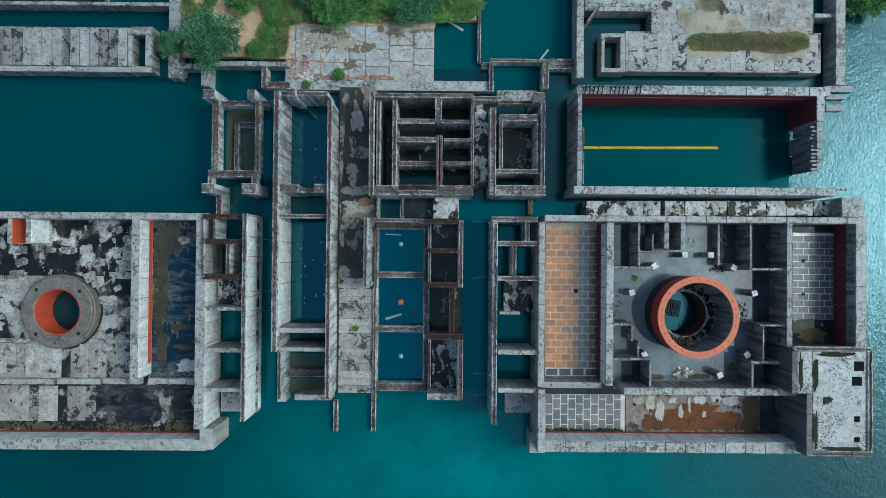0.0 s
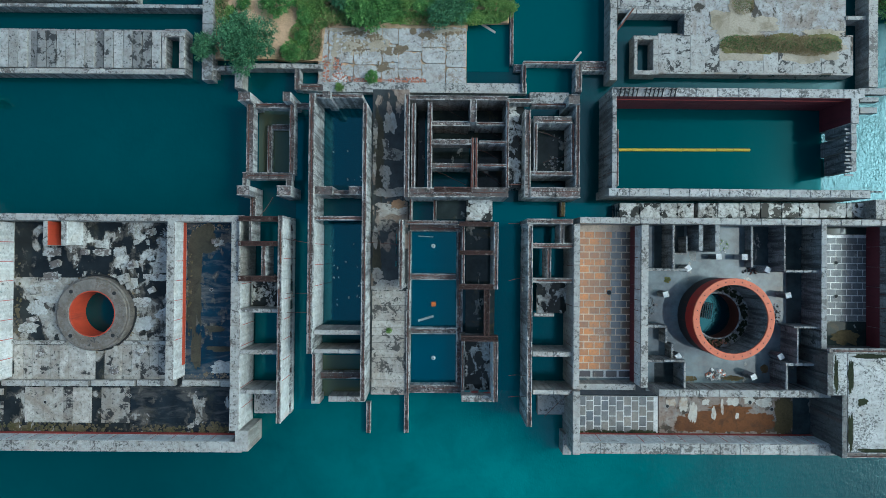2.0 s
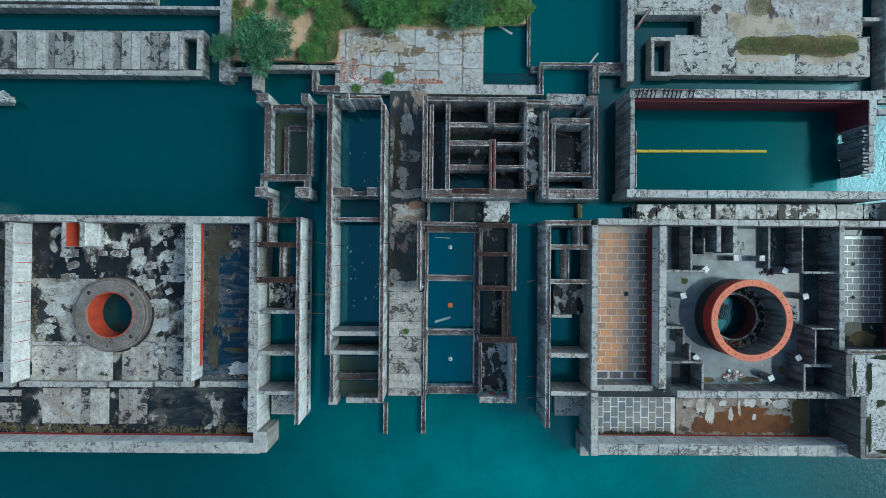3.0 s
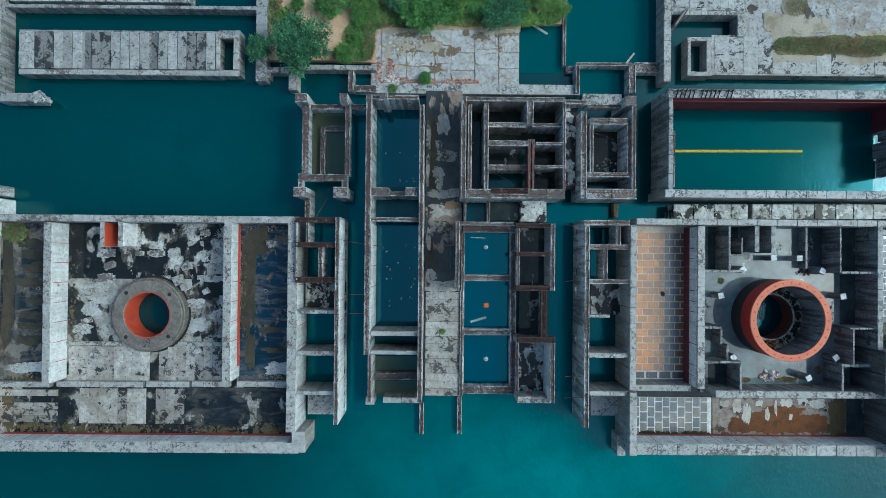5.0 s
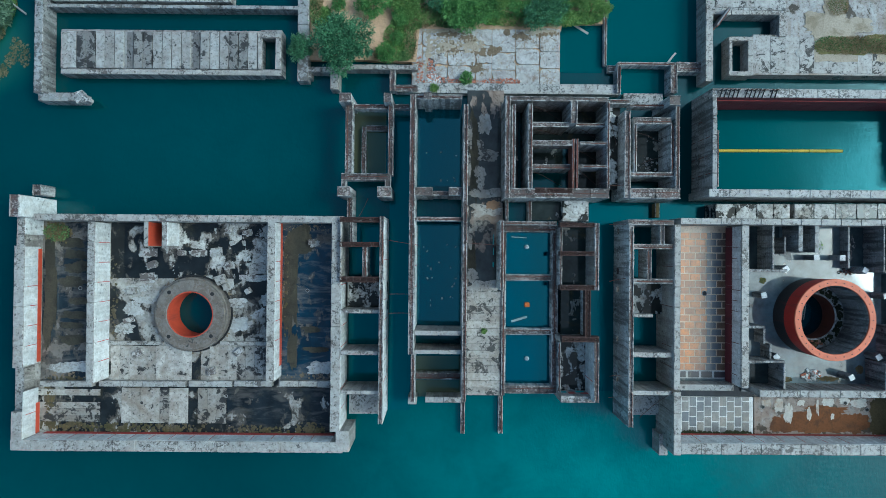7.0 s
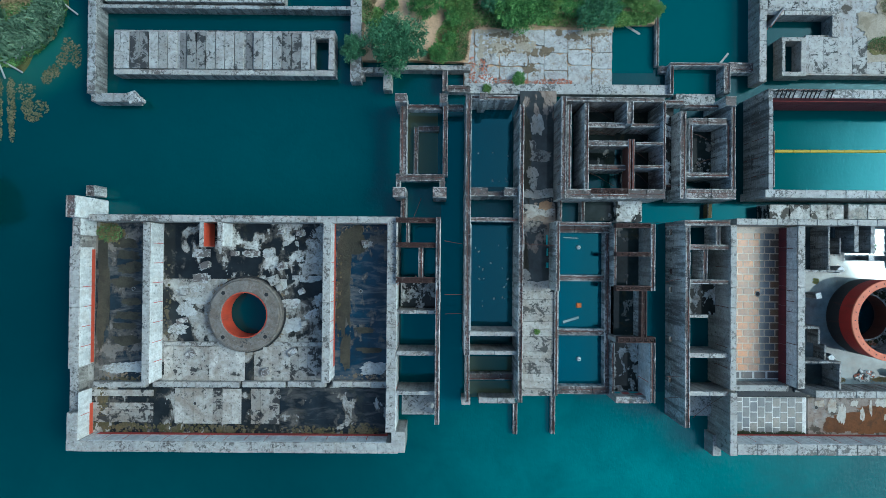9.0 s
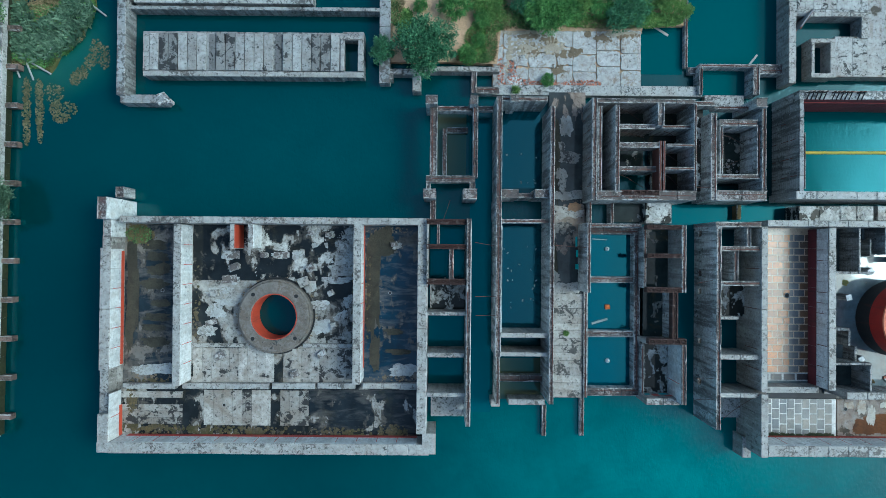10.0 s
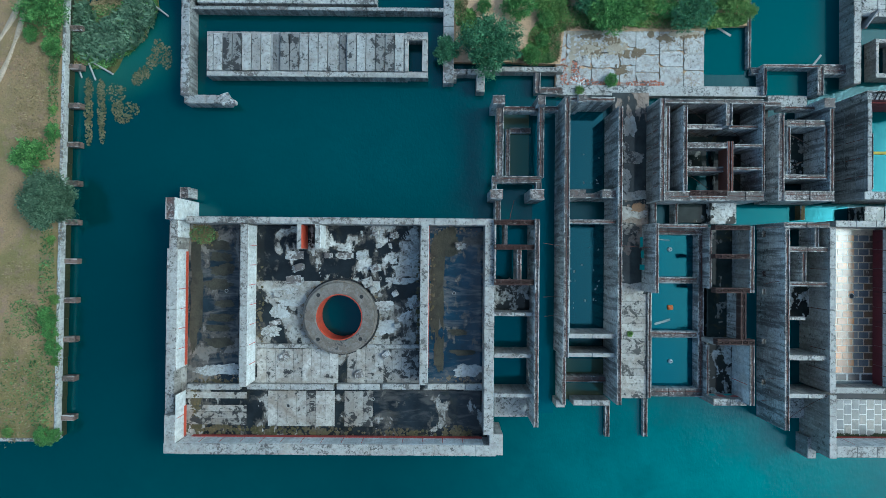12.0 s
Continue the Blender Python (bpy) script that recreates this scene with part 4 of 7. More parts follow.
lining(cells, 2.52, -21.13, 2.57, -12.55, 2.1, 7, "white panel", label="whitewashed wall face")
lining(cells, 2.49, -4.62, 2.54, 4.82, 2.1, 7, "pale concrete", seam="")
slab(cells, -1.30, -12.2, 3.2, 4.90, -1.5, 2, "cell floor")
slab(cells, -1.30, -21.6, 3.2, -12.2, -1.5, 2, "littered floor")
part("paint_mark", box(-1.41, -20.66, -0.57, -20.64, 2.6, 3.6, 0.008), "cyan paint", cells, "sprayed paint mark")
part("paint_mark", box(-0.40, -20.66, 0.61, -20.64, 3, 4.2, 0.008), "red mark", cells, "sprayed paint mark")
part("paint_mark", box(0.87, -20.64, 2.13, -20.62, 2.5, 3.4, 0.008), "cyan paint", cells, "sprayed paint mark")
part("paint_mark", box(1.46, -20.64, 2.81, -20.62, 3.5, 4.4, 0.008), "red mark", cells, "sprayed paint mark")

rooms = thing("cell_block", -2.9, 18.0, 0.0, "block of roofless concrete rooms with crusted wall tops and fallen beams", "ruin", "cell blocks")
wall(rooms, -10.71, 8.65, -9.96, 23.73, -1.5, 7.3, "crusted concrete")
wall(rooms, -9.69, 10.12, -9.11, 22.62, -1.5, 6.8, "crusted concrete")
wall(rooms, -7.32, 10.09, -6.66, 22.68, -1.5, 7.3, "crusted concrete")
wall(rooms, -10.04, 22.97, 4.54, 23.63, -1.5, 7.3, "rust concrete")
wall(rooms, -1.08, 19.76, -0.09, 22.98, -1.5, 7.3, "crusted concrete", name="column")
wall(rooms, -6.78, 19.39, -1.08, 20.15, -1.5, 6.2, "rust concrete")
wall(rooms, -0.07, 19.53, 4.29, 20.03, -1.5, 6.2, "crusted concrete")
wall(rooms, -6.67, 16.41, -0.88, 17.23, 4.6, 7.3, "rust concrete", name="beam")
wall(rooms, 0.28, 16.63, 4.25, 17.04, -1.5, 7.3, "crusted concrete")
wall(rooms, -6.72, 13.09, -0.85, 13.86, 2, 6.2, "crusted concrete")
wall(rooms, -0.02, 13.23, 4.28, 13.64, 3, 7.3, "crusted concrete")
wall(rooms, -0.85, 10.14, -0.52, 17.43, 4.5, 7.3, "rusty steel", name="beam", joint=0)
wall(rooms, -0.27, 10.15, 0.06, 17.44, 4.5, 7.3, "rusty steel", name="beam", joint=0)
wall(rooms, -0.52, 10.21, -0.27, 17.54, 4.5, 6.8, "crusted concrete", name="beam")
wall(rooms, 4.25, 10.19, 4.67, 23.04, -1.5, 7.3, "crusted concrete")
wall(rooms, -9.90, 8.67, -6.26, 10.07, -1.5, 7.3, "crusted concrete")
wall(rooms, -6.26, 8.71, -0.81, 9.38, -1.5, 7.3, "crusted concrete")
truss(rooms, -6.28, 9.38, -0.81, 10.21, 5.6, 7.25)
wall(rooms, -0.81, 8.75, 4.64, 10.16, -1.5, 7.3, "crusted concrete")
slab(rooms, -7.20, 18.57, 4.55, 24.27, -1.5, 0.9, "cell floor")
slab(rooms, -0.02, 10.90, 4.59, 17.83, -1.5, 1.2, "cell floor")
slab(rooms, -9.68, 10.88, -7.90, 24.29, -1.5, 0.6, "cell floor")
slab(rooms, -7.15, 13.93, -0.93, 17.67, -1.5, 0.8, "cell floor")
slab(rooms, 4.98, 10.52, 7.42, 23.56, -1.5, 3.2, "ledge deck", "walkway", "pale lichen-spotted walkway")
wall(rooms, 4.63, 23.12, 8.18, 23.80, 3, 5.5, "crusted concrete", name="beam")
lining(rooms, -10.76, 8.81, -10.71, 23.47, 1.7, 4.4, "ribbed panel", seam="rusty steel", pitch=2.0)
lining(rooms, -10.76, 8.81, -10.71, 23.47, 4.5, 7.1, "ribbed panel", seam="rusty steel", pitch=2.0)

chamber = thing("valve_chamber", 12.4, 17.3, 0.0, "square concrete valve chamber within a ring of crusted outer walls", "ruin")
wall(chamber, 7.06, 8.88, 7.97, 21.83, -1.5, 6.6, "crusted concrete")
wall(chamber, 8.00, 8.81, 15.32, 10.31, -1.5, 6.8, "crusted concrete")
wall(chamber, 14.53, 10.34, 15.19, 22.69, -1.5, 6.8, "crusted concrete")
wall(chamber, 13.46, 22.52, 15.04, 23.93, -1.5, 7.4, "crusted concrete", name="column")
wall(chamber, 8.41, 22.79, 13.86, 23.30, 3, 5, "crusted concrete", name="beam")
wall(chamber, 8.46, 19.91, 14.14, 20.91, -1.5, 6.4, "crusted concrete")
wall(chamber, 8.48, 12.68, 8.99, 19.88, -1.5, 6.4, "crusted concrete")
wall(chamber, 14.00, 12.73, 14.59, 19.93, -1.5, 6.4, "crusted concrete")
wall(chamber, 8.02, 12.11, 14.62, 12.78, -1.5, 6.4, "crusted concrete")
slab(chamber, 9.34, 13.45, 15.00, 21.25, -1.5, 1.4, "cell floor")
slab(chamber, 8.61, 24.20, 14.84, 25.98, -1.5, 1, "slab concrete")

gallery_b = thing("service_gallery", 13.2, -12.9, 0.0, "narrow concrete gallery of open cells with long stained outer wall", "ruin", "service galleries")
wall_with_windows(gallery_b, 7.49, -24.70, 8.23, 4.84, -1.5, 7.6, "crusted concrete", (4.1, -2.1, -4.9, -12.6, -18.9), 1.5, 2.7)
wall(gallery_b, 7.40, 4.87, 14.09, 5.62, -1.5, 7.6, "crusted concrete")
wall(gallery_b, 14.30, -19.24, 15.22, 4.92, -1.5, 7.2, "pale concrete")
wall(gallery_b, 12.31, 2.09, 12.98, 4.93, 3, 6.8, "crusted concrete", name="partition")
wall(gallery_b, 8.37, 1.33, 14.37, 2.08, 4.6, 6.9, "crusted concrete", name="beam")
wall(gallery_b, 10.38, -3.08, 11.05, 1.33, 3, 6.9, "crusted concrete", name="partition")
wall(gallery_b, 8.40, -3.75, 14.39, -3.08, 4.6, 6.9, "crusted concrete", name="beam")
wall(gallery_b, 8.84, -8.88, 11.80, -8.38, 4.6, 5.5, "pale concrete", name="beam")
wall(gallery_b, 8.55, -14.67, 14.56, -13.92, -1.5, 6.6, "pale concrete")
wall(gallery_b, 8.58, -20.24, 14.59, -19.58, -1.5, 6.6, "pale concrete")
slab(gallery_b, 9.73, -8.68, 15.87, -3.96, 1.6, 2.4, "littered floor")
slab(gallery_b, 10.18, -24.64, 15.50, -21.55, -1.5, 1.2, "slab concrete")
lining(gallery_b, 14.25, -19.08, 14.30, 4.76, 2.5, 7, "pale concrete", seam="rusty steel", label="streaked concrete wall face")

hall_b = thing("reactor_hall", 42.2, -13.0, 0.0, "roofless concrete reactor hall with ochre block floors and flooded rooms", "ruin", "reactor halls")
HALLB_X, HALLB_Y = 37.35, -8.77
wall(hall_b, 15.20, 5.03, 62.47, 5.95, -1.5, 7.2, "pale concrete")
wall(hall_b, 24.21, -18.96, 25.29, 4.91, 2.3, 7.2, "pale concrete")
lining(hall_b, 24.14, -18.88, 24.21, 4.82, 2.4, 4.4, "maroon lining", seam="", label="dark red wall face")
lining(hall_b, 24.16, -18.88, 24.21, 4.82, 4.42, 6.9, "white panel", seam="rusty steel", pitch=1.6)
wall(hall_b, 50.70, -13.56, 51.53, 5.13, 2.3, 7.2, "ribbed panel")
wall(hall_b, 60.83, -13.64, 62.41, 5.22, -1.5, 7.2, "pale concrete")
lining(hall_b, 60.78, -13.32, 60.83, 5.05, 2.4, 5.2, "maroon lining", seam="")
lining(hall_b, 60.77, -13.32, 60.83, 5.05, 5.2, 7, "ribbed panel", seam="rusty steel", pitch=2.0)
wall(hall_b, 15.43, -28.68, 53.42, -27.12, -1.5, 7.2, "pale concrete")
lining(hall_b, 15.58, -27.12, 53.00, -27.07, 3, 7.05, "white panel")
part("painted_band", box(15.58, -27.12, 53.00, -27.05, 2.4, 3.2, 0.008), "red mark", hall_b)
wall(hall_b, 14.32, -28.82, 15.39, -19.62, -1.5, 7.2, "pale concrete")
wall(hall_b, 13.76, -30.27, 15.06, -27.07, -1.5, 3, "pale concrete", name="pier")
wall(hall_b, 26.93, -20.25, 53.40, -19.25, 2.3, 7.2, "pale concrete")
lining(hall_b, 27.01, -19.26, 52.98, -19.21, 2.4, 7, "ribbed panel", seam="rusty steel", pitch=2.0)
holed_slab(hall_b, 15.80, -29.79, 65.87, 5.86, -1.5, 2.05, HALLB_X, HALLB_Y, 3.6, "wet deck", "wet concrete foundation")
holed_slab(hall_b, 26.73, -20.55, 53.59, 5.30, 2.06, 2.4, HALLB_X, HALLB_Y, 3.6, "film deck", "concrete floor under shallow rain water")
slab(hall_b, 28.66, -28.62, 56.44, -21.39, 1.8, 2.4, "rust deck", label="rust-stained concrete floor")
slab(hall_b, 15.3, -19.85, 24.2, -18.95, 1.8, 5.0, "pale concrete", "ledge")
slab(hall_b, 15.8, -18.95, 24.2, -18.6, 1.8, 2.38, "film deck", "floor_strip")
slab(hall_b, 54.41, 3.90, 64.23, 5.47, 1.8, 2.45, "cell floor")
slab(hall_b, 54.45, -14.28, 64.26, -9.57, 1.8, 2.45, "cell floor", label="mossy floor")
slab(hall_b, 49.41, -28.44, 56.32, -21.38, 2.3, 2.46, "wet and reflection floor", "screed")
# next seven dark screeds paint the partition walls' reflections on the flooded floor
slab(hall_b, 48.39, -10.33, 53.47, -2.21, 2.3, 2.46, "wet and reflection floor", "screed")
slab(hall_b, 43.20, -0.95, 47.66, 5.18, 2.3, 2.46, "wet and reflection floor", "screed")
slab(hall_b, 50.18, -20.18, 53.50, -16.61, 2.3, 2.46, "wet and reflection floor", "screed")
slab(hall_b, 27.88, -1.52, 30.33, 5.04, 2.3, 2.46, "wet and reflection floor", "screed")
slab(hall_b, 30.85, 1.04, 32.51, 5.05, 2.3, 2.46, "wet and reflection floor", "screed")
slab(hall_b, 27.99, -20.34, 32.18, -16.25, 2.3, 2.46, "wet and reflection floor", "screed")
slab(hall_b, 48.19, -1.60, 53.45, 5.22, 2.3, 2.46, "wet and reflection floor", "screed")
wall(hall_b, 29.00, -1.69, 29.34, 4.98, 2.3, 6.6, "ribbed panel", name="partition", joint=1.2)
wall(hall_b, 25.44, -1.86, 31.27, -1.52, 2.3, 6.6, "ribbed panel", name="partition", joint=1.2)
wall(hall_b, 31.52, 0.84, 31.79, 3.29, 2.3, 5.4, "ribbed panel", name="partition", joint=1.2)
wall(hall_b, 29.76, 0.58, 31.79, 0.83, 2.3, 5.4, "ribbed panel", name="partition", joint=1.2)
wall(hall_b, 32.92, 1.18, 33.59, 5.01, 2.3, 6.6, "ribbed panel", name="partition", joint=1.2)
wall(hall_b, 35.34, 1.04, 36.01, 5.04, 2.3, 6.6, "ribbed panel", name="partition", joint=1.2)
wall(hall_b, 45.53, -1.80, 45.78, 5.12, 2.3, 6.6, "ribbed panel", name="partition", joint=1.2)
wall(hall_b, 45.80, -1.94, 51.06, -1.61, 2.3, 6.6, "ribbed panel", name="partition", joint=1.2)
wall(hall_b, 41.92, -1.29, 42.27, 5.22, 2.3, 4.2, "ribbed panel", name="partition", joint=1.2)
wall(hall_b, 47.50, -15.35, 47.75, -10.11, 2.3, 6.6, "ribbed panel", name="partition", joint=1.2)
wall(hall_b, 45.84, -15.76, 51.10, -15.34, 2.3, 6.6, "ribbed panel", name="partition", joint=1.2)
wall(hall_b, 45.85, -19.35, 46.19, -15.78, 2.3, 6.6, "ribbed panel", name="partition", joint=1.2)
wall(hall_b, 47.08, -10.18, 51.08, -9.93, 2.3, 6.6, "ribbed panel", name="partition", joint=1.2)
wall(hall_b, 25.96, -10.47, 28.85, -10.05, 2.3, 5, "ribbed panel", name="partition", joint=1.2)
wall(hall_b, 28.61, -12.75, 28.95, -10.46, 2.3, 5, "ribbed panel", name="partition", joint=1.2)
wall(hall_b, 25.57, -15.37, 31.08, -15.04, 2.3, 6.4, "ribbed panel", name="partition", joint=1.2)
wall(hall_b, 29.55, -15.28, 29.88, -12.82, 2.3, 5, "ribbed panel", name="partition", joint=1.2)
wall(hall_b, 30.84, -19.51, 31.18, -15.35, 2.3, 6.4, "ribbed panel", name="partition", joint=1.2)

house = thing("stair_building", 63.8, -22.7, 0.0, "flat-roofed grey concrete stair building with square roof hatches", "building")
wall(house, 53.05, -28.27, 61.76, -13.32, -1.5, 9.3, "shaded mossy wall", name="body", joint=0)
slab(house, 53.09, -27.54, 60.99, -13.40, 9.2, 9.36, "roof felt", "roof", label="speckled grey flat roof")
wall(house, 50.59, -19.43, 53.09, -13.06, -1.5, 9.2, "shaded mossy wall", name="body", joint=0)
slab(house, 50.97, -19.38, 53.00, -13.36, 9.1, 9.36, "roof felt", "roof")
wall(house, 52.87, -28.17, 61.55, -27.45, 9, 9.6, "crusted concrete", name="parapet")
wall(house, 60.81, -27.43, 61.54, -13.25, 9, 9.6, "crusted concrete", name="parapet")
wall(house, 50.34, -13.29, 61.53, -12.64, 9, 9.6, "crusted concrete", name="parapet")
wall(house, 52.13, -28.20, 52.86, -19.32, -1.5, 9.6, "shaded mossy wall", name="parapet")
wall(house, 50.03, -19.34, 50.83, -13.33, -1.5, 9.6, "shaded mossy wall", name="parapet")
# hatches are solid boxes; their dark depth is painted on
part("hatch", box(59.02, -16.11, 60.47, -14.73, 9.1, 9.4, 0.02), "hatch darkness", house, "dark square roof hatch")
part("hatch", box(58.70, -18.20, 60.15, -16.91, 9.1, 9.4, 0.02), "hatch darkness", house, "dark square roof hatch")
part("hatch", box(59.03, -23.34, 59.84, -22.53, 9.1, 9.4, 0.02), "hatch darkness", house, "dark square roof hatch")
part("hatch", box(59.04, -26.22, 59.84, -25.50, 9.1, 9.4, 0.02), "hatch darkness", house, "dark square roof hatch")

basin = thing("lined_basin", 39.4, 18.4, 0.0, "large rectangular concrete basin with dark red lining and a broken wall", "ruin")
wall(basin, 19.84, 9.75, 20.51, 23.88, -1.5, 7.2, "ribbed panel")
wall(basin, 20.59, 10.63, 20.92, 18.96, 4, 6.9, "crusted concrete", name="beam")
wall(basin, 19.80, 23.80, 57.03, 25.12, -1.5, 7.2, "slab concrete")
lining(basin, 20.55, 23.74, 55.04, 23.79, 0, 3.7, "maroon lining", seam="", label="dark red lining")
lining(basin, 20.55, 23.73, 55.04, 23.79, 3.8, 5.6, "maroon lining", seam="")
lining(basin, 20.55, 23.74, 55.04, 23.79, 5.7, 7.1, "maroon lining", seam="")
part("rail", box(20.55, 23.67, 55.04, 23.79, 5.5, 5.75, 0.008), "red mark", basin)
wall(basin, 55.05, 20.12, 56.20, 23.95, -1.5, 7.2, "slab concrete")
lining(basin, 55.00, 20.20, 55.05, 23.87, 0, 7.1, "maroon lining", seam="")
wall(basin, 55.31, 18.71, 56.14, 20.22, 1, 6.8, "ribbed panel", name="broken_panel")
wall(basin, 55.19, 16.17, 56.02, 18.51, -1.5, 7, "ribbed panel", name="broken_panel")
wall(basin, 55.45, 13.15, 56.28, 16.08, 0.5, 6.6, "ribbed panel", name="broken_panel")
wall(basin, 19.39, 9.09, 57.89, 10.25, -1.5, 7.2, "slab concrete")
wall(basin, 56.67, 24.60, 60.86, 25.52, 5.4, 6.5, "ribbed panel", name="broken_beam")
wall(basin, 56.84, 23.50, 59.61, 24.18, 5.4, 6.5, "ribbed panel", name="broken_beam")
wall(basin, 56.84, 21.82, 59.36, 22.66, 5.4, 6.5, "ribbed panel", name="broken_beam")
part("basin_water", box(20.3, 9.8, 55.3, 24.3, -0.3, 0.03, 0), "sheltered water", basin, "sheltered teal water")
lining(basin, 19.79, 9.92, 19.84, 23.62, 0.1, 2.3, "ribbed panel", seam="rusty steel")
lining(basin, 19.79, 9.92, 19.84, 23.62, 2.45, 4.7, "ribbed panel", seam="rusty steel")
lining(basin, 19.79, 9.92, 19.84, 23.62, 4.85, 6.8, "ribbed panel", seam="rusty steel")

ledge = thing("ledge_row", 42.1, 7.6, 0.0, "row of pale concrete platforms with black lichen along the basin", "platform")
slab(ledge, 22.07, 6.14, 25.10, 8.39, -1.5, 3.5, "ledge deck", "platform")
slab(ledge, 25.19, 6.17, 28.30, 8.41, -1.5, 3.5, "ledge deck", "platform")
slab(ledge, 28.38, 6.20, 30.89, 8.44, -1.5, 3.5, "ledge deck", "platform")
slab(ledge, 30.98, 6.22, 33.50, 8.46, -1.5, 3.5, "ledge deck", "platform")
slab(ledge, 34.19, 6.25, 37.12, 8.50, -1.5, 3.5, "ledge deck", "platform")
slab(ledge, 37.22, 6.28, 40.42, 8.52, -1.5, 3.5, "ledge deck", "platform")
slab(ledge, 40.50, 6.30, 43.71, 8.55, -1.5, 3.5, "ledge deck", "platform")
slab(ledge, 43.80, 6.33, 46.91, 8.58, -1.5, 3.5, "ledge deck", "platform")
slab(ledge, 47.00, 6.36, 49.69, 8.61, -1.5, 3.5, "ledge deck", "platform")
slab(ledge, 49.78, 6.38, 52.72, 8.63, -1.5, 3.5, "ledge deck", "platform")
slab(ledge, 52.80, 6.42, 56.88, 8.66, -1.5, 3.5, "ledge deck", "platform")
slab(ledge, 56.97, 6.45, 61.22, 8.70, -1.5, 3.5, "ledge deck", "platform")
slab(ledge, 59.56, 6.13, 62.94, 9.00, -1.5, 6, "slab concrete", "platform")

intake = thing("intake_block", 44.7, 34.7, 0.0, "low concrete intake block overgrown with grass and moss", "ruin", "intake blocks")
slab(intake, 28.41, 28.75, 58.89, 35.03, -1.5, 2.2, "weedy deck", label="lichen-spotted roof")
slab(intake, 33.47, 34.97, 57.73, 53.38, -1.5, 2.18, "weedy deck")
wall(intake, 24.53, 33.95, 28.30, 34.57, -1.5, 2.5, "pale concrete")
wall(intake, 24.56, 28.50, 28.33, 29.20, -1.5, 2.5, "pale concrete")
wall(intake, 24.55, 29.19, 25.07, 33.94, -1.5, 2.5, "pale concrete")
wall(intake, 27.52, 29.21, 28.31, 33.97, -1.5, 2.5, "pale concrete")
wall(intake, 20.51, 27.30, 21.64, 52.41, -1.5, 3.4, "pale concrete")
wall(intake, 22.02, 37.97, 33.34, 38.67, -1.5, 2.6, "pale concrete")
wall(intake, 32.29, 34.67, 33.34, 38.02, -1.5, 2.6, "pale concrete")
wall(intake, 60.72, 26.75, 62.20, 53.06, -1.5, 3, "pale concrete")
wall(intake, 57.61, 37.39, 60.95, 38.01, -1.5, 2.4, "pale concrete")
slab(intake, 22.05, 38.76, 33.39, 45.12, -1.5, 2.4, "slab concrete")
PLANKS_D, M_ROOF = (28.86, 29.02, 58.45, 34.76), 2.1
PLANKS_F = (22.40, 39.11, 32.08, 45.11)

canal = thing("canal_wall", 5.9, 35.2, 0.0, "thin weathered concrete canal wall with rusty cap", "wall")
wall(canal, 5.45, 30.39, 5.98, 53.66, -1.5, 1, "crusted concrete", joint=0)
wall(canal, 7.42, 30.11, 16.40, 30.64, -1.5, 2, "crusted concrete")
wall(canal, 7.25, 25.77, 7.86, 30.01, -1.5, 2.2, "crusted concrete")
wall(canal, 15.43, 25.73, 16.48, 30.12, -1.5, 2.6, "crusted concrete")
wall(canal, 16.62, 29.18, 20.69, 30.77, -0.5, 1.8, "crusted concrete")
wall(canal, 6.08, 29.32, 7.50, 30.39, -1.5, 1, "crusted concrete")

roof = thing("slab_roof", -62.8, 31.8, 0.0, "long flat roof of grey precast concrete slabs over water", "roof", "intake blocks")
wall(roof, -79.17, 27.80, -48.24, 34.74, -1.5, 2.45, "ribbed panel", name="body", joint=0)
wall(roof, -48.27, 33.86, -45.03, 34.91, -1.5, 2.45, "ribbed panel", name="body", joint=0)
wall(roof, -48.21, 27.96, -44.97, 28.75, -1.5, 2.45, "ribbed panel", name="body", joint=0)
wall(roof, -45.70, 28.77, -45.00, 33.86, -1.5, 2.45, "ribbed panel", name="body", joint=0)
wall(roof, -79.03, 27.75, -44.97, 28.53, 2.3, 2.7, "pale concrete", name="edge_beam")
wall(roof, -48.58, 33.51, -45.01, 34.20, 2.3, 2.9, "pale concrete", name="edge_beam")
wall(roof, -48.55, 28.69, -47.95, 33.49, 2.3, 2.9, "pale concrete", name="edge_beam")
wall(roof, -45.86, 28.71, -44.99, 33.52, 2.3, 2.9, "pale concrete", name="edge_beam")
wall(roof, -79.06, 28.62, -78.10, 34.22, 2.3, 2.75, "pale concrete", name="edge_beam")
ROOF = (-78.08, 28.66, -48.66, 34.34)

quay = thing("quay_wall", -82.5, 31.6, 0.0, "angled weathered concrete quay wall with a broken end", "wall")
wall(quay, -82.86, 24.62, -81.56, 52.31, -1.5, 3.2)
wall(quay, -82.51, 23.50, -75.81, 24.82, -1.5, 2.6)
wall(quay, -81.95, 38.24, -42.61, 38.77, -1.5, 2.3)
wall(quay, -42.62, 27.12, -40.95, 53.33, -1.5, 2.2)

upper = thing("slab_roof", -68.3, 41.7, 0.0, "flat grey slab roof seen beyond the quay wall", "roof")
slab(upper, -80.87, 39.30, -53.05, 53.06, -1.5, 2.2, "slab concrete")

apron = thing("concrete_apron", -13.2, 31.9, 0.0, "cracked pale concrete apron with brick rubble beside the shrubs", "apron")
APRON = (-24.88, 27.14, -1.41, 36.45)
wall(apron, -41.67, 28.54, -36.22, 29.41, -1.5, 2, "pale concrete", name="edge_wall")
wall(apron, -37.42, 25.79, -36.12, 28.43, -1.5, 2.4, "pale concrete", name="pier")
wall(apron, -42.44, 27.69, -40.49, 29.46, -1.5, 1.8, "pale concrete", name="pier")
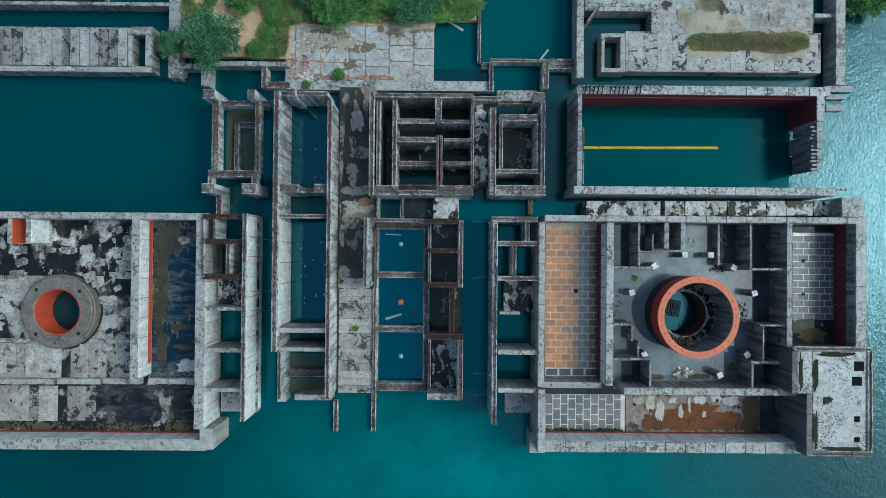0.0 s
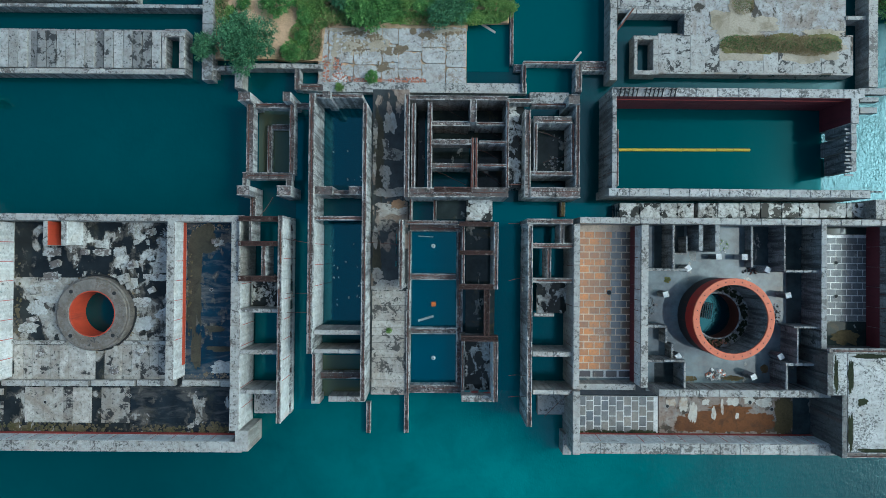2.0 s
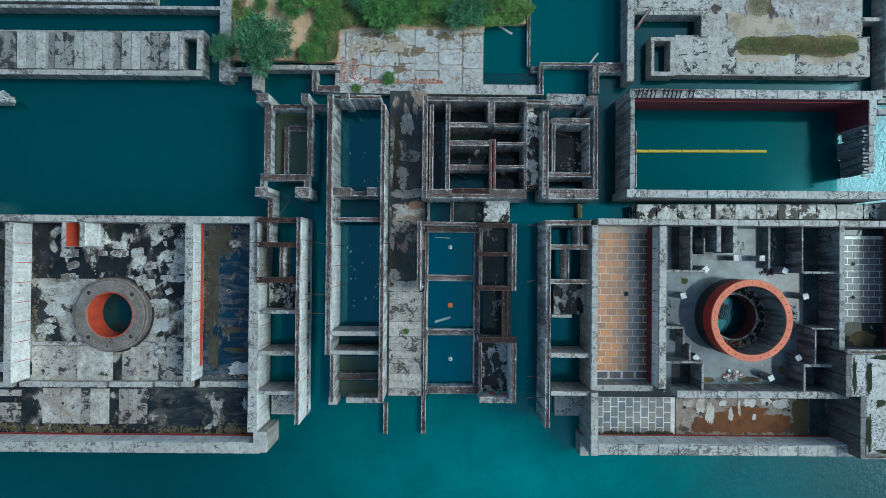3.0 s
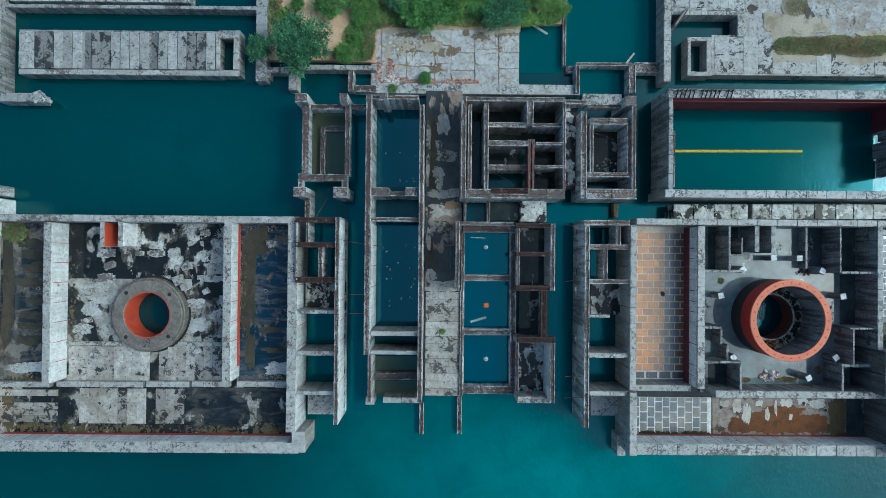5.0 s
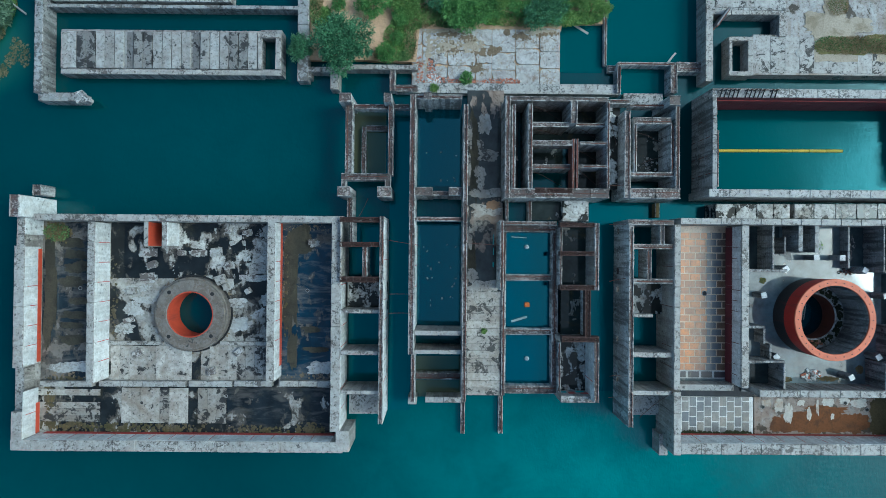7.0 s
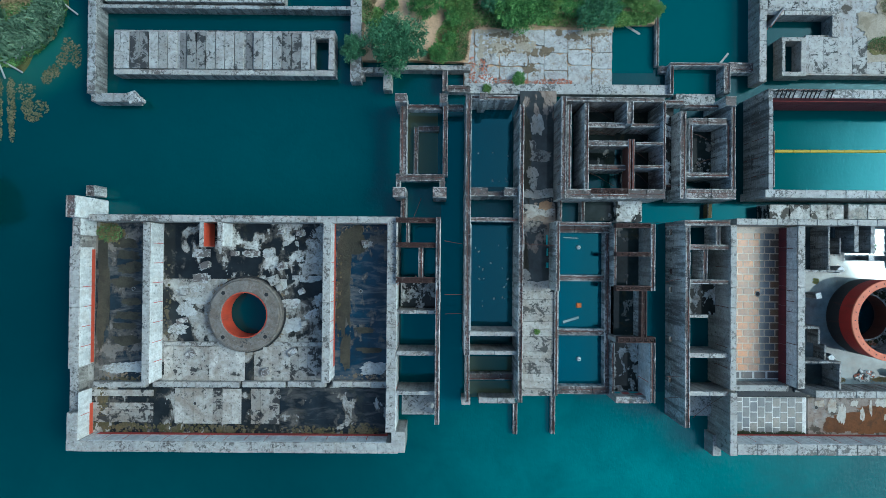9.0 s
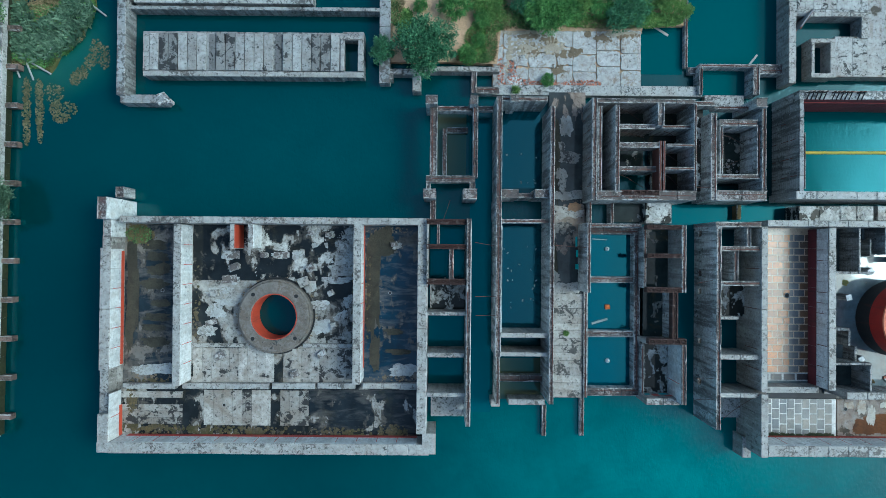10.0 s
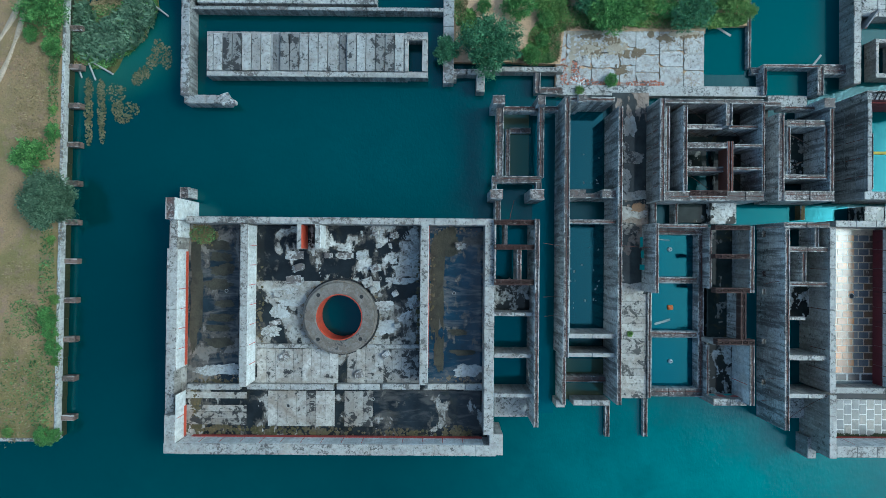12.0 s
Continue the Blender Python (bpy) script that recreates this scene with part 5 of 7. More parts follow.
wall(apron, -36.18, 29.00, -23.88, 29.79, -1.5, 2.2, "pale concrete", name="edge_wall")
wall(apron, -28.27, 25.81, -27.39, 29.09, -1.5, 2, "crusted concrete", name="edge_wall")
wall(apron, -27.41, 25.71, -23.88, 26.77, -1.5, 1.8, "crusted concrete", name="edge_wall")
DARKROW = (16.22, -18.6, 24.35, -17.33)
OCHRE = (16.14, -17.33, 24.45, 5.13)
SOUTH = (16.26, -27.63, 28.56, -21.38)
EAST = (54.46, -9.58, 61.83, 3.89)

# broken blocks on the decks
block(-65.1, 0.2, 2.3, 2.43, 1.22, 0.14, 0, 1)
block(-64.5, -1.7, 2.3, 1.39, 1.04, 0.7, 0.3, 2)
block(-65.4, -3.6, 2.3, 2.26, 1.22, 0.14, 0.1, 3)
block(-67.6, -5.8, 2.3, 1.39, 1.04, 0.7, 0.2, 4)
block(-68.2, -10.3, 2.3, 1.74, 0.87, 0.14, 0.3, 5)
block(-60.0, 0.2, 2.3, 1.22, 0.78, 0.7, 0, 6)
block(-57.4, 0.2, 2.3, 2.43, 0.87, 0.14, 0, 7)
block(-54.7, 0.4, 2.3, 1.74, 1.22, 0.14, 0.1, 8)
block(-52.9, -1.7, 2.3, 1.30, 0.96, 0.7, 0.5, 9)
block(-49.7, -5.6, 2.3, 0.96, 0.78, 0.7, 0.5, 10)
block(-51.5, -7.4, 2.3, 2.43, 1.13, 0.14, 0.1, 11)
block(-49.2, -10.5, 2.3, 0.96, 0.78, 0.7, 0.3, 12)
block(-51.0, -15.0, 2.3, 1.39, 0.96, 0.7, 0.6, 13)
block(-55.1, -18.0, 2.3, 1.30, 1.04, 0.7, 0.4, 14)
block(-66.5, -15.3, 2.3, 1.48, 0.96, 0.7, 0.5, 15)
block(-53.9, -3.9, 2.3, 1.57, 1.39, 0.7, 0.4, 16)
block(-40.0, 2.0, 2.3, 1.04, 0.78, 0.7, 0.2, 17)
block(-52.8, 3.7, 2.3, 1.04, 0.70, 0.7, 0.2, 18)
block(-50.1, 3.4, 2.3, 1.04, 0.78, 0.7, 0, 19)
block(-48.4, -2.1, 2.3, 2.61, 1.74, 0.14, 0.1, 20)
block(-49.7, -3.5, 2.3, 2.96, 0.70, 0.14, 0, 21)
block(-46.6, -7.3, 2.3, 1.91, 0.87, 0.14, 0.3, 22)
block(-47.7, -9.1, 2.3, 2.09, 0.78, 0.14, 0.4, 23)
block(-53.1, -5.0, 2.3, 0.87, 1.04, 0.7, 0.4, 24)


def post(x, y, top, side, turn, lean, seed):
    """A broken-off square concrete post with a pale top, leaning a little."""
    r = random.Random(seed)
    ob = thing("concrete_post", x, y, 2.4, "square weathered concrete post with a pale broken top", "post", "hall posts")
    for name, material, z0, z1, f in (("shaft", "ribbed panel", 2.38, top - 0.12, 1.0), ("cap", "white panel", top - 0.12, top, 1.06)):
        bm = box(-f * side / 2, -f * side / 2, f * side / 2, f * side / 2, z0, z1, 0.03)
        for v in bm.verts:
            v.co.x += lean * (v.co.z - 2.38) + r.uniform(-0.02, 0.02)
            v.co.y += r.uniform(-0.02, 0.02)
        bmesh.ops.transform(bm, verts=bm.verts, matrix=Matrix.Translation((x, y, 0)) @ Matrix.Rotation(turn, 4, "Z"))
        part(name, bm, material, ob)


for k, (x, y, turn) in enumerate(((32.06, -1.47, 0.6), (36.67, 0.3, 0.05), (40.58, 0.28, 0.0), (44.07, -1.62, -0.5), (28.73, -5.46, 0.25), (47.19, -5.44, 0.2), (42.0, -17.74, 0.45), (46.12, -14.66, 0.6), (30.65, -14.75, 0.6))):
    post(x, y, 5.0, 0.8, turn, 0.0, 25 + k)
# slack cables between the walls
cable((-27.7, -5.6, 7.4), (-24.6, -5.6, 7))
cable((-27.6, -8.4, 7.4), (-24.6, -8.4, 7))
cable((-27.8, 2.3, 7.4), (-24.6, 1.8, 7))
cable((-16.2, 2.0, 7), (-11.4, 1.7, 7))
cable((4.7, 4.9, 7), (7.2, 4.9, 7))
cable((4.8, -3.5, 7), (7.2, -3.0, 7))
cable((4.9, -17.4, 7), (7.4, -17.4, 7))
cable((5.0, -20.8, 6), (7.7, -20.5, 7))
cable((4.7, 10.7, 7), (7.2, 10.8, 6.5))
cable((-32.6, 5.2, 6), (-31.4, 9.0, 2))
cable((11.1, -24.8, 2), (14.2, -19.7, 7))

# ---- water and banks ----
SPIT = [(-102.4, 29.9), (-99.5, 29.7), (-97.5, 30.4), (-95.0, 28.6), (-93.5, 30.1), (-91.9, 33.7), (-89.9, 35.0), (-88.7, 37.0), (-87.7, 40.6), (-87.6, 60), (-101.9, 60)]
bm = bmesh.new()
bmesh.ops.create_grid(bm, x_segments=8, y_segments=8, size=1600)
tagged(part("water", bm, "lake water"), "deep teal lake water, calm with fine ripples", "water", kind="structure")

for x0, y0, x1, y1 in ((-34.5, -24.3, -29.05, 4.9), (-28.25, -24.4, -24.75, 22.0), (3.35, -21.2, 7.45, 5.65), (8.3, -24.5, 14.25, 4.8), (2.75, 5.7, 21.9, 8.7)):
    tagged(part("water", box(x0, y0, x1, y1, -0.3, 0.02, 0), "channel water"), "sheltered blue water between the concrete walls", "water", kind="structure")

for x0, y0, x1, y1 in ((6.0, 30.7, 20.5, 70.0), (-1.35, 29.5, 5.4, 37.0), (8.0, 26.0, 15.4, 30.1)):
    tagged(part("water", box(x0, y0, x1, y1, -0.3, 0.02, 0), "canal water"), "still teal water of the canal between concrete walls", "water", kind="structure")

land("ground", "dry grassy lake bank behind a retaining wall", [(-102.0, -28.4), (-101.65, 46), (-101.2, 160), (-300, 160), (-300, -28.4)], -2, 2.2, "meadow", 3, 0.05)
land("ground", "sandy overgrown land beyond the concrete apron", [(-41, 30.9), (-24.1, 30.7), (-24.2, 35.9), (-1.3, 36.1), (-1.3, 37.0), (5.2, 37.0), (5.2, 150), (-41, 150)], -2, 1.3, "sand", 4, 0.12)
land("ground", "low reed-covered spit in the shallow water", SPIT, -2, 0.12, "marsh", 5, 0.5)
for k, ((ax, ay), (bx, by), wide) in enumerate((((-111.3, 33.1), (-107.9, 40.0), 0.95), ((-111.2, 27.3), (-107.0, 38.9), 0.85))):
    vs, fs = [], []
    for n in range(41):
        f = -0.8 + 2.6 * n / 40
        x, y = ax + f * (bx - ax) + 0.25 * math.sin(2.2 * f + k) - 0.5 * (f - 0.5) ** 2, ay + f * (by - ay)
        for side in (-1, -0.4, 0.4, 1):
            q = x + side * wide * (0.5 + 0.1 * math.sin(0.9 * y + 2 * k))
            vs.append((q, y, 2.44 + 0.35 * noise.noise((q / 6, y / 6, 3)) + (0.05 if abs(side) < 1 else -0.12)))
    fs = [(4 * n + m, 4 * n + m + 1, 4 * n + m + 5, 4 * n + m + 4) for n in range(40) for m in range(3)]
    tagged(new("track", mesh_of("track", vs, fs, "sand track")), "pale sandy wheel rut across the dry grass", "track", kind="structure")

bank = thing("retaining_wall", -101.9, 0.0, 0.0, "pale concrete retaining wall with rust-brown buttresses along the bank", "wall")
for k in range(16):
    y = -28.4 + 6.1 * k
    x = -101.43 + 0.0075 * y
    wall(bank, x - 0.5, y, x + 0.01 * (k % 3), y + 6.06, -1.5, 2.2, "bank concrete", joint=0)
    part("waterline", box(x + 0.02, y, x + 0.14, y + 6.06, -0.5, 1.1, 0.02), "wet moss", bank, "dark algae along the waterline")
for k in range(15):
    y = -25.9 + 6.1 * k
    x = -101.43 + 0.0075 * y
    wall(bank, x - 0.6, y, x + 1.9, y + 0.85, -1.5, 1.3, "rusty pier", name="buttress", joint=0, chip=0.12)
wall(bank, -130, -28.9, -102.1, -28.4, -1.5, 2.2, "pale concrete")

for k, (ax, ay, bx, by) in enumerate(((-6.7, 19.2, -1.5, 18.9), (-6.2, 12.8, -1.5, 11.1), (0.6, 19.3, 4.1, 18.4), (0.3, 16.1, 4.3, 14.8), (0.7, 12.9, 4.0, 11.2), (-6.1, 22.7, -1.6, 21.2), (5.3, 20.6, 7.2, 16.6), (9.2, 18.9, 14.1, 17.9), (10.1, 14.2, 14.3, 15.8))):
    tagged(part("steel_bar", pipe([(ax, ay, 5.2), ((2 * ax + bx) / 3, (2 * ay + by) / 3 + 0.1, 4.6), ((ax + 2 * bx) / 3, (ay + 2 * by) / 3, 3.6), (bx, by, 2.6)], 0.045, 6), "truss steel"), "bent rusty reinforcing bar hanging in a roofless room", "bar", "bent bars")

# ---- reactor flange on the west deck ----
flange = thing("reactor_flange", HALL_X, HALL_Y, 2.3, "round grey concrete reactor flange with red-painted shaft open to the water", "flange")
part("collar", ring(HALL_X, HALL_Y, 3.5, 5.35, 2.25, 4.1, 72, 0.12), "flange concrete", flange)
part("rim", ring(HALL_X, HALL_Y, 5.3, 5.65, 2.25, 3.8, 72, 0.1), "flange concrete", flange)
part("liner", ring(HALL_X, HALL_Y, 3.36, 3.5, -1.5, 4.02, 72, 0.03), "red lead paint", flange, "red painted shaft liner")
for a in (0.75, 2.33, 3.96, 5.5):
    # solid disc; black paints the hole's dark depth
    part("anchor_hole", ring(HALL_X + 4.6 * math.cos(a), HALL_Y + 4.6 * math.sin(a), 0.01, 0.3, 4.0, 4.14, 12, 0.02), "black iron", flange)

part("gutter", ring(HALL_X, HALL_Y, 5.62, 5.95, 2.2, 2.4, 72, 0.03), "black iron", flange, "dark wet gutter round the flange")


def drain(x, y, z, radius=0.28):
    ob = thing("floor_drain", x, y, z, "open black pipe drain in the concrete floor", "drain", "floor drains")
    part("collar", ring(x, y, radius * 0.8, radius, z - 0.2, z + 0.09, 14, 0.015), "slab concrete", ob)
    # no real hole: black disc paints the dark inside of the pipe
    part("bore", ring(x, y, 0.01, radius * 0.8, z - 0.2, z + 0.05, 14, 0.005), "black iron", ob)


# ---- red reactor shell in the east hall ----
shell = thing("reactor_shell", HALLB_X, HALLB_Y, 2.4, "tall round reactor shell with red outside and orange bolted rim", "shell")
part("casing", ring(HALLB_X, HALLB_Y, 5.55, 5.85, 5.3, 8.0, 96, 0.04), "red casing paint", shell, "red painted steel casing")
part("skirt", ring(HALLB_X, HALLB_Y, 5.55, 5.83, 2.38, 5.3, 96, 0.02), "tarred steel", shell, "black-stained lower casing")
part("shaft_water", disc(HALLB_X, HALLB_Y, 3.42, 0.05), "still water", shell, "blue water standing in the shaft")
part("inner_wall", ring(HALLB_X, HALLB_Y, 5.05, 5.55, 2.38, 8.0, 96, 0.04), "ribbed panel", shell, "streaked grey inner wall")
rim = part("rim", ring(HALLB_X, HALLB_Y, 4.98, 5.95, 7.98, 8.2, 96, 0.05), "orange rim paint", shell, "orange painted rim")
for k in range(28):
    a = 2 * math.pi * k / 28
    part("bolt", ring(HALLB_X + 5.46 * math.cos(a), HALLB_Y + 5.46 * math.sin(a), 0.01, 0.09, 8.18, 8.24, 6, 0.01), "black iron", rim)
for k in range(60):
    a = 2 * math.pi * k / 60
    part("rib", pipe([(HALLB_X + 5.03 * math.cos(a), HALLB_Y + 5.03 * math.sin(a), z) for z in (2.4, 7.9)], 0.05, 4), "ribbed panel", shell)
part("shelf", ring(HALLB_X, HALLB_Y, 3.55, 5.06, 2.38, 2.75, 72, 0.05), "weedy deck", shell, "littered shelf inside the shell")
part("lip", ring(HALLB_X, HALLB_Y, 3.42, 3.62, -1.5, 3.0, 72, 0.04), "rusty steel", shell, "rust-brown shaft liner")
part("lip_ring", ring(HALLB_X, HALLB_Y, 3.4, 3.64, 2.99, 3.08, 72, 0.02), "bare edge", shell)
grating = thing("fallen_grating", HALLB_X - 1.2, HALLB_Y + 0.9, 0.2, "fallen steel grating lying in the flooded shaft", "grating")
for k in range(9):
    part("slat", lump(HALLB_X - 2.2 + 0.33 * k, HALLB_Y + 0.9 - 0.06 * k, 0.12 + 0.02 * k, 0.14, 2.6, 0.1, -0.15, 0.02, k), "dull steel", grating)
for k in range(2):
    part("bearer", lump(HALLB_X - 0.9, HALLB_Y + 0.2 + 1.4 * k, 0.02, 3.1, 0.16, 0.1, -0.15, 0.02, 40 + k), "dull steel", grating)

# ---- yellow boom and floats ----
boom = thing("floating_boom", 33.0, 17.2, 0.0, "long yellow floating boom across the basin water", "boom")
for k in range(8):
    part("float", pipe([(22.3 + 2.7 * k + d, 17.18 + 0.02 * k, 0.1) for d in (0.04, 0.2, 2.5, 2.66)], 0.24, 10), "yellow plastic", boom)
for k, (x, y) in enumerate(((-6.4, 1.6), (-6.25, -16.1))):
    buoy = thing("buoy", x, y, 0.0, "small white round mooring buoy floating in a pool", "buoy", "mooring buoys")
    ball = bmesh.new()
    bmesh.ops.create_uvsphere(ball, u_segments=16, v_segments=10, radius=0.36, matrix=Matrix.Translation((x, y, 0.18)))
    part("float", ball, "white plastic", buoy)
    part("shackle", ring(x, y, 0.03, 0.09, 0.5, 0.6, 10, 0.01), "black iron", buoy)
raft = thing("float_box", -6.3, -7.6, 0.0, "square orange plastic float box in a pool", "float")
part("body", lump(-6.3, -7.6, -0.1, 0.75, 0.75, 0.5, 0.05, 0.03, 3), "orange plastic", raft)
part("lid", lump(-6.3, -7.6, 0.38, 0.5, 0.5, 0.08, 0.05, 0.03, 4), "orange plastic", raft)
for k, (x, y, l, wd, turn, z) in enumerate(((-7.5, -9.9, 2.6, 0.35, 0.3, -0.05), (2.1, 36.4, 2.6, 0.4, -0.55, -0.05), (15.8, 31.3, 2.2, 0.3, 0.9, 1.75), (-7.6, 3.1, 2.4, 0.15, -0.05, -0.05))):
    tagged(part("plank", lump(x, y, z, l, wd, 0.12, turn, 0.05, k), "grey timber"), "pale weathered plank floating on the water" if z < 1 else "pale weathered plank leaning on the wall", "plank", "loose planks")

# ---- trees and shrubs ----
tree(-35.2, 32.5, 1.2, 4.3, 5.2, "pine leaf", 11, "dense dark green bushy pine at the water edge", density=1.7)
tree(-42.0, 32.0, 1.2, 1.9, 2.8, "pine leaf", 12, "small dark green bush hanging over the quay", density=0.9, name="bush", category="bush")
tree(-102.3, 8.0, 2.1, 3.9, 4.4, "willow leaf", 13, "round grey-green willow overhanging the retaining wall", density=2.2, clumps=30)
tree(-105.7, 15.0, 2.1, 2.7, 2.0, "shrub leaf", 14, "low bright green shrub in dry grass", name="bush", category="bush")
tree(-103.2, 37.9, 2.1, 3.9, 3.2, "shrub leaf", 15, "green shrub beside the sandy track", name="bush", category="bush")
shrub = tree(-30.8, 39.4, 1.2, 2.6, 2.8, "shrub leaf", 21, "leafy green shrub in a dense thicket", name="bush", category="bush", group="thicket shrubs", density=0.8)
shrub_b = tree(-20.0, 41.0, 1.2, 3.0, 3.2, "pine leaf", 22, "dark leafy shrub in a dense thicket", name="bush", category="bush", group="thicket shrubs", density=0.8)
shrub_c = tree(-12.0, 39.6, 1.2, 2.2, 2.2, "reed leaf", 23, "yellow-green shrub in a dense thicket", name="bush", category="bush", group="thicket shrubs", density=0.8)
r = random.Random(5)
for k in range(36):
    x, y = -26 + 30.5 * (k % 18) / 17 + r.uniform(-0.9, 0.9), (39.4 if k < 18 else 43.5) + r.uniform(-1.2, 1.3)
    s = r.uniform(0.4, 1.25)
    if k in (2, 3, 20):
        continue
    ob = copy_thing((shrub, shrub_b, shrub_c)[r.choice((0, 0, 1, 2, 2))], pose(x, y, 1.2, 0, 0, r.uniform(0, 360)))
    ob.scale = (s * r.uniform(0.85, 1.2), s * r.uniform(0.85, 1.2), s * 0.9)
for x, y, z, s in ((-36.3, 39.2, 1.2, 0.45), (-29.0, 31.6, 1.2, 0.6), (-27.2, 34.0, 1.2, 0.45), (-26.4, 37.5, 1.2, 0.6), (-16.3, 28.0, 0.9, 0.42), (-21.3, 26.3, 1.5, 0.3), (-13.2, -11.6, 1.6, 0.2), (66.5, 41.5, -0.3, 1.4),
                   (-102.7, -9.6, 2.1, 0.62), (-102.5, -11.7, 2.1, 0.5), (-102.1, -6.9, 2.1, 0.35), (-102.0, -14.3, 2.1, 0.5), (-101.9, -16.5, 2.1, 0.3), (-103.1, -27.8, 2.1, 0.6), (-101.5, -27.6, 2.1, 0.4), (-102.5, 18.8, 2.1, 0.5), (-102.7, 31.9, 2.1, 0.6), (-106.0, 33.9, 2.1, 0.5), (-102.7, 22.3, 2.1, 0.3), (-102.7, 2.2, 2.1, 0.3), (-108.9, -27.4, 2.1, 0.35)):
    ob = copy_thing(shrub if s > 0.38 else shrub_c, pose(x, y, z, 0, 0, 97 * s * x))
    ob.scale = (s, s, s)
land("ground", "wooded islet shore at the lake edge", [(63, 40), (90, 39.5), (90, 80), (63, 80)], -2, 0.2, "marsh", 8, 0.6)
for x, y, l, turn in ((-95.3, 31.8, 2.4, 1.04), (-98.1, 28.9, 2.9, -1.16), (-96.3, 29.4, 3.5, -0.51), (-100.1, 28.9, 2.1, -1.16), (-87.3, 38.7, 2.8, -0.64), (-99.0, 32.0, 1.5, -0.72)):
    tagged(part("log", pipe([Vector((x, y, 0.35)) + Vector((math.cos(turn), math.sin(turn), 0.03)) * d for d in (-l / 2, -l / 6, l / 6, l / 2)], 0.14, 7), "grey timber"), "bleached log lying in the reeds", "log", "bleached logs")


def tufts(name, label, count, spots, material, size, seed):
    """Loose blades over a few elliptical stretches, as one object."""
    r = random.Random(seed)
    vs, fs = [], []
    for _ in range(count):
        cx, cy, z, rx, ry = r.choice(spots)
        a, d = r.uniform(0, 6.28), math.sqrt(r.random())
        p = Vector((cx + rx * d * math.cos(a), cy + ry * d * math.sin(a), z))
        u = Vector((r.gauss(0, 1), r.gauss(0, 1), 0)).normalized() * size * r.uniform(0.5, 1.2)
        k = len(vs)
        vs += [p - 0.3 * Vector((-u.y, u.x, 0)), p + 0.3 * Vector((-u.y, u.x, 0)), p + u + Vector((0, 0, size * r.uniform(0.2, 1.0)))]
        fs.append((k, k + 1, k + 2))
    return tagged(new(name, mesh_of(name, vs, fs, material)), label, "grass", kind="stuff")


tufts("reeds", "dense green sedge and reeds on the spit", 14000, [(-98.2, 32.8, 0.12, 3.8, 2.7), (-96.0, 36.0, 0.12, 5.4, 3.6), (-92.4, 36.9, 0.12, 3.1, 3.1), (-93.8, 34.2, 0.12, 2.7, 2.7), (-99.6, 35.1, 0.12, 2.7, 4.5), (-90.7, 39.2, 0.12, 2.7, 3.6), (-96.8, 31.5, 0.12, 2.7, 2.0)], "sedge leaf", 0.42, 31)
tufts("reeds", "dark green sedge between paler reeds", 7000, [(-98.2, 32.8, 0.12, 3.8, 2.7), (-96.0, 36.0, 0.12, 5.4, 3.6), (-92.4, 36.9, 0.12, 3.1, 3.1), (-93.8, 34.2, 0.12, 2.7, 2.7), (-99.6, 35.1, 0.12, 2.7, 4.5), (-90.7, 39.2, 0.12, 2.7, 3.6), (-96.8, 31.5, 0.12, 2.7, 2.0)], "shrub leaf", 0.5, 35)
tufts("reeds", "dry straw-coloured reeds on the spit", 4500, [(-100.0, 32.4, 0.12, 2.2, 2.5), (-95.6, 38.7, 0.12, 3.6, 2.7), (-98.3, 36.9, 0.12, 3.6, 2.7), (-92.4, 35.1, 0.12, 2.7, 1.8)], "dry grass", 0.4, 36)
tufts("reeds", "long leaning reed blades on the spit", 2600, [(-97.0, 33.2, 0.3, 4.6, 2.6), (-93.6, 35.2, 0.3, 3.6, 3.0), (-90.8, 38.4, 0.3, 2.6, 3.0), (-99.6, 36.0, 0.3, 2.0, 4.0)], "willow leaf", 0.95, 39)
tufts("grass", "dry yellow-brown grass on the bank", 9000, [(-110, 10, 2.25, 9, 40), (-108, -15, 2.25, 7, 14), (-106, 30, 2.25, 4, 14)], "dry grass", 0.28, 32)
tufts("grass", "green grass clumps on the bank", 3500, [(-103.5, -3, 2.25, 1.2, 9), (-104, -20, 2.25, 2, 9), (-108, -22, 2.25, 6, 6), (-102.9, 26, 2.25, 0.8, 12), (-102.8, 32, 2.25, 0.9, 6), (-107, -10, 2.25, 3, 3)], "sedge leaf", 0.36, 37)
for k, (x, y, rx, ry) in enumerate(((45.0, 33.0, 7.5, 1.9), (52.6, 32.6, 4.3, 1.7), (40.0, 36.6, 3.6, 2.4), (44.5, 36.6, 2.8, 1.2), (41.0, 40.5, 2.0, 2.6), (54.0, 35.2, 3.0, 0.7))):
    plate("sand", "dry sand drifted over the concrete roof", x, y, 2.2, rx, ry, 0.06 + 0.006 * k, "drift sand", 520 + k, "soil", kind="stuff")
for k, (x, y, rx, ry) in enumerate(((42.0, 33.2, 3.6, 1.2), (48.5, 33.7, 4.6, 1.35), (54.0, 33.6, 2.7, 1.3))):
    plate("moss", "yellow-green moss carpet on the concrete roof", x, y, 2.24, rx, ry, 0.12 + 0.01 * k, "roof moss", 530 + k, "moss", kind="stuff")
tufts("grass", "mossy grass on the concrete roof", 6000, [(41.5, 39.6, 2.2, 1.8, 1.6), (43, 33.4, 2.36, 5, 1.4), (52, 33.2, 2.36, 5, 1.5), (48, 33.6, 2.36, 7.5, 1.5)], "dry grass", 0.26, 33)
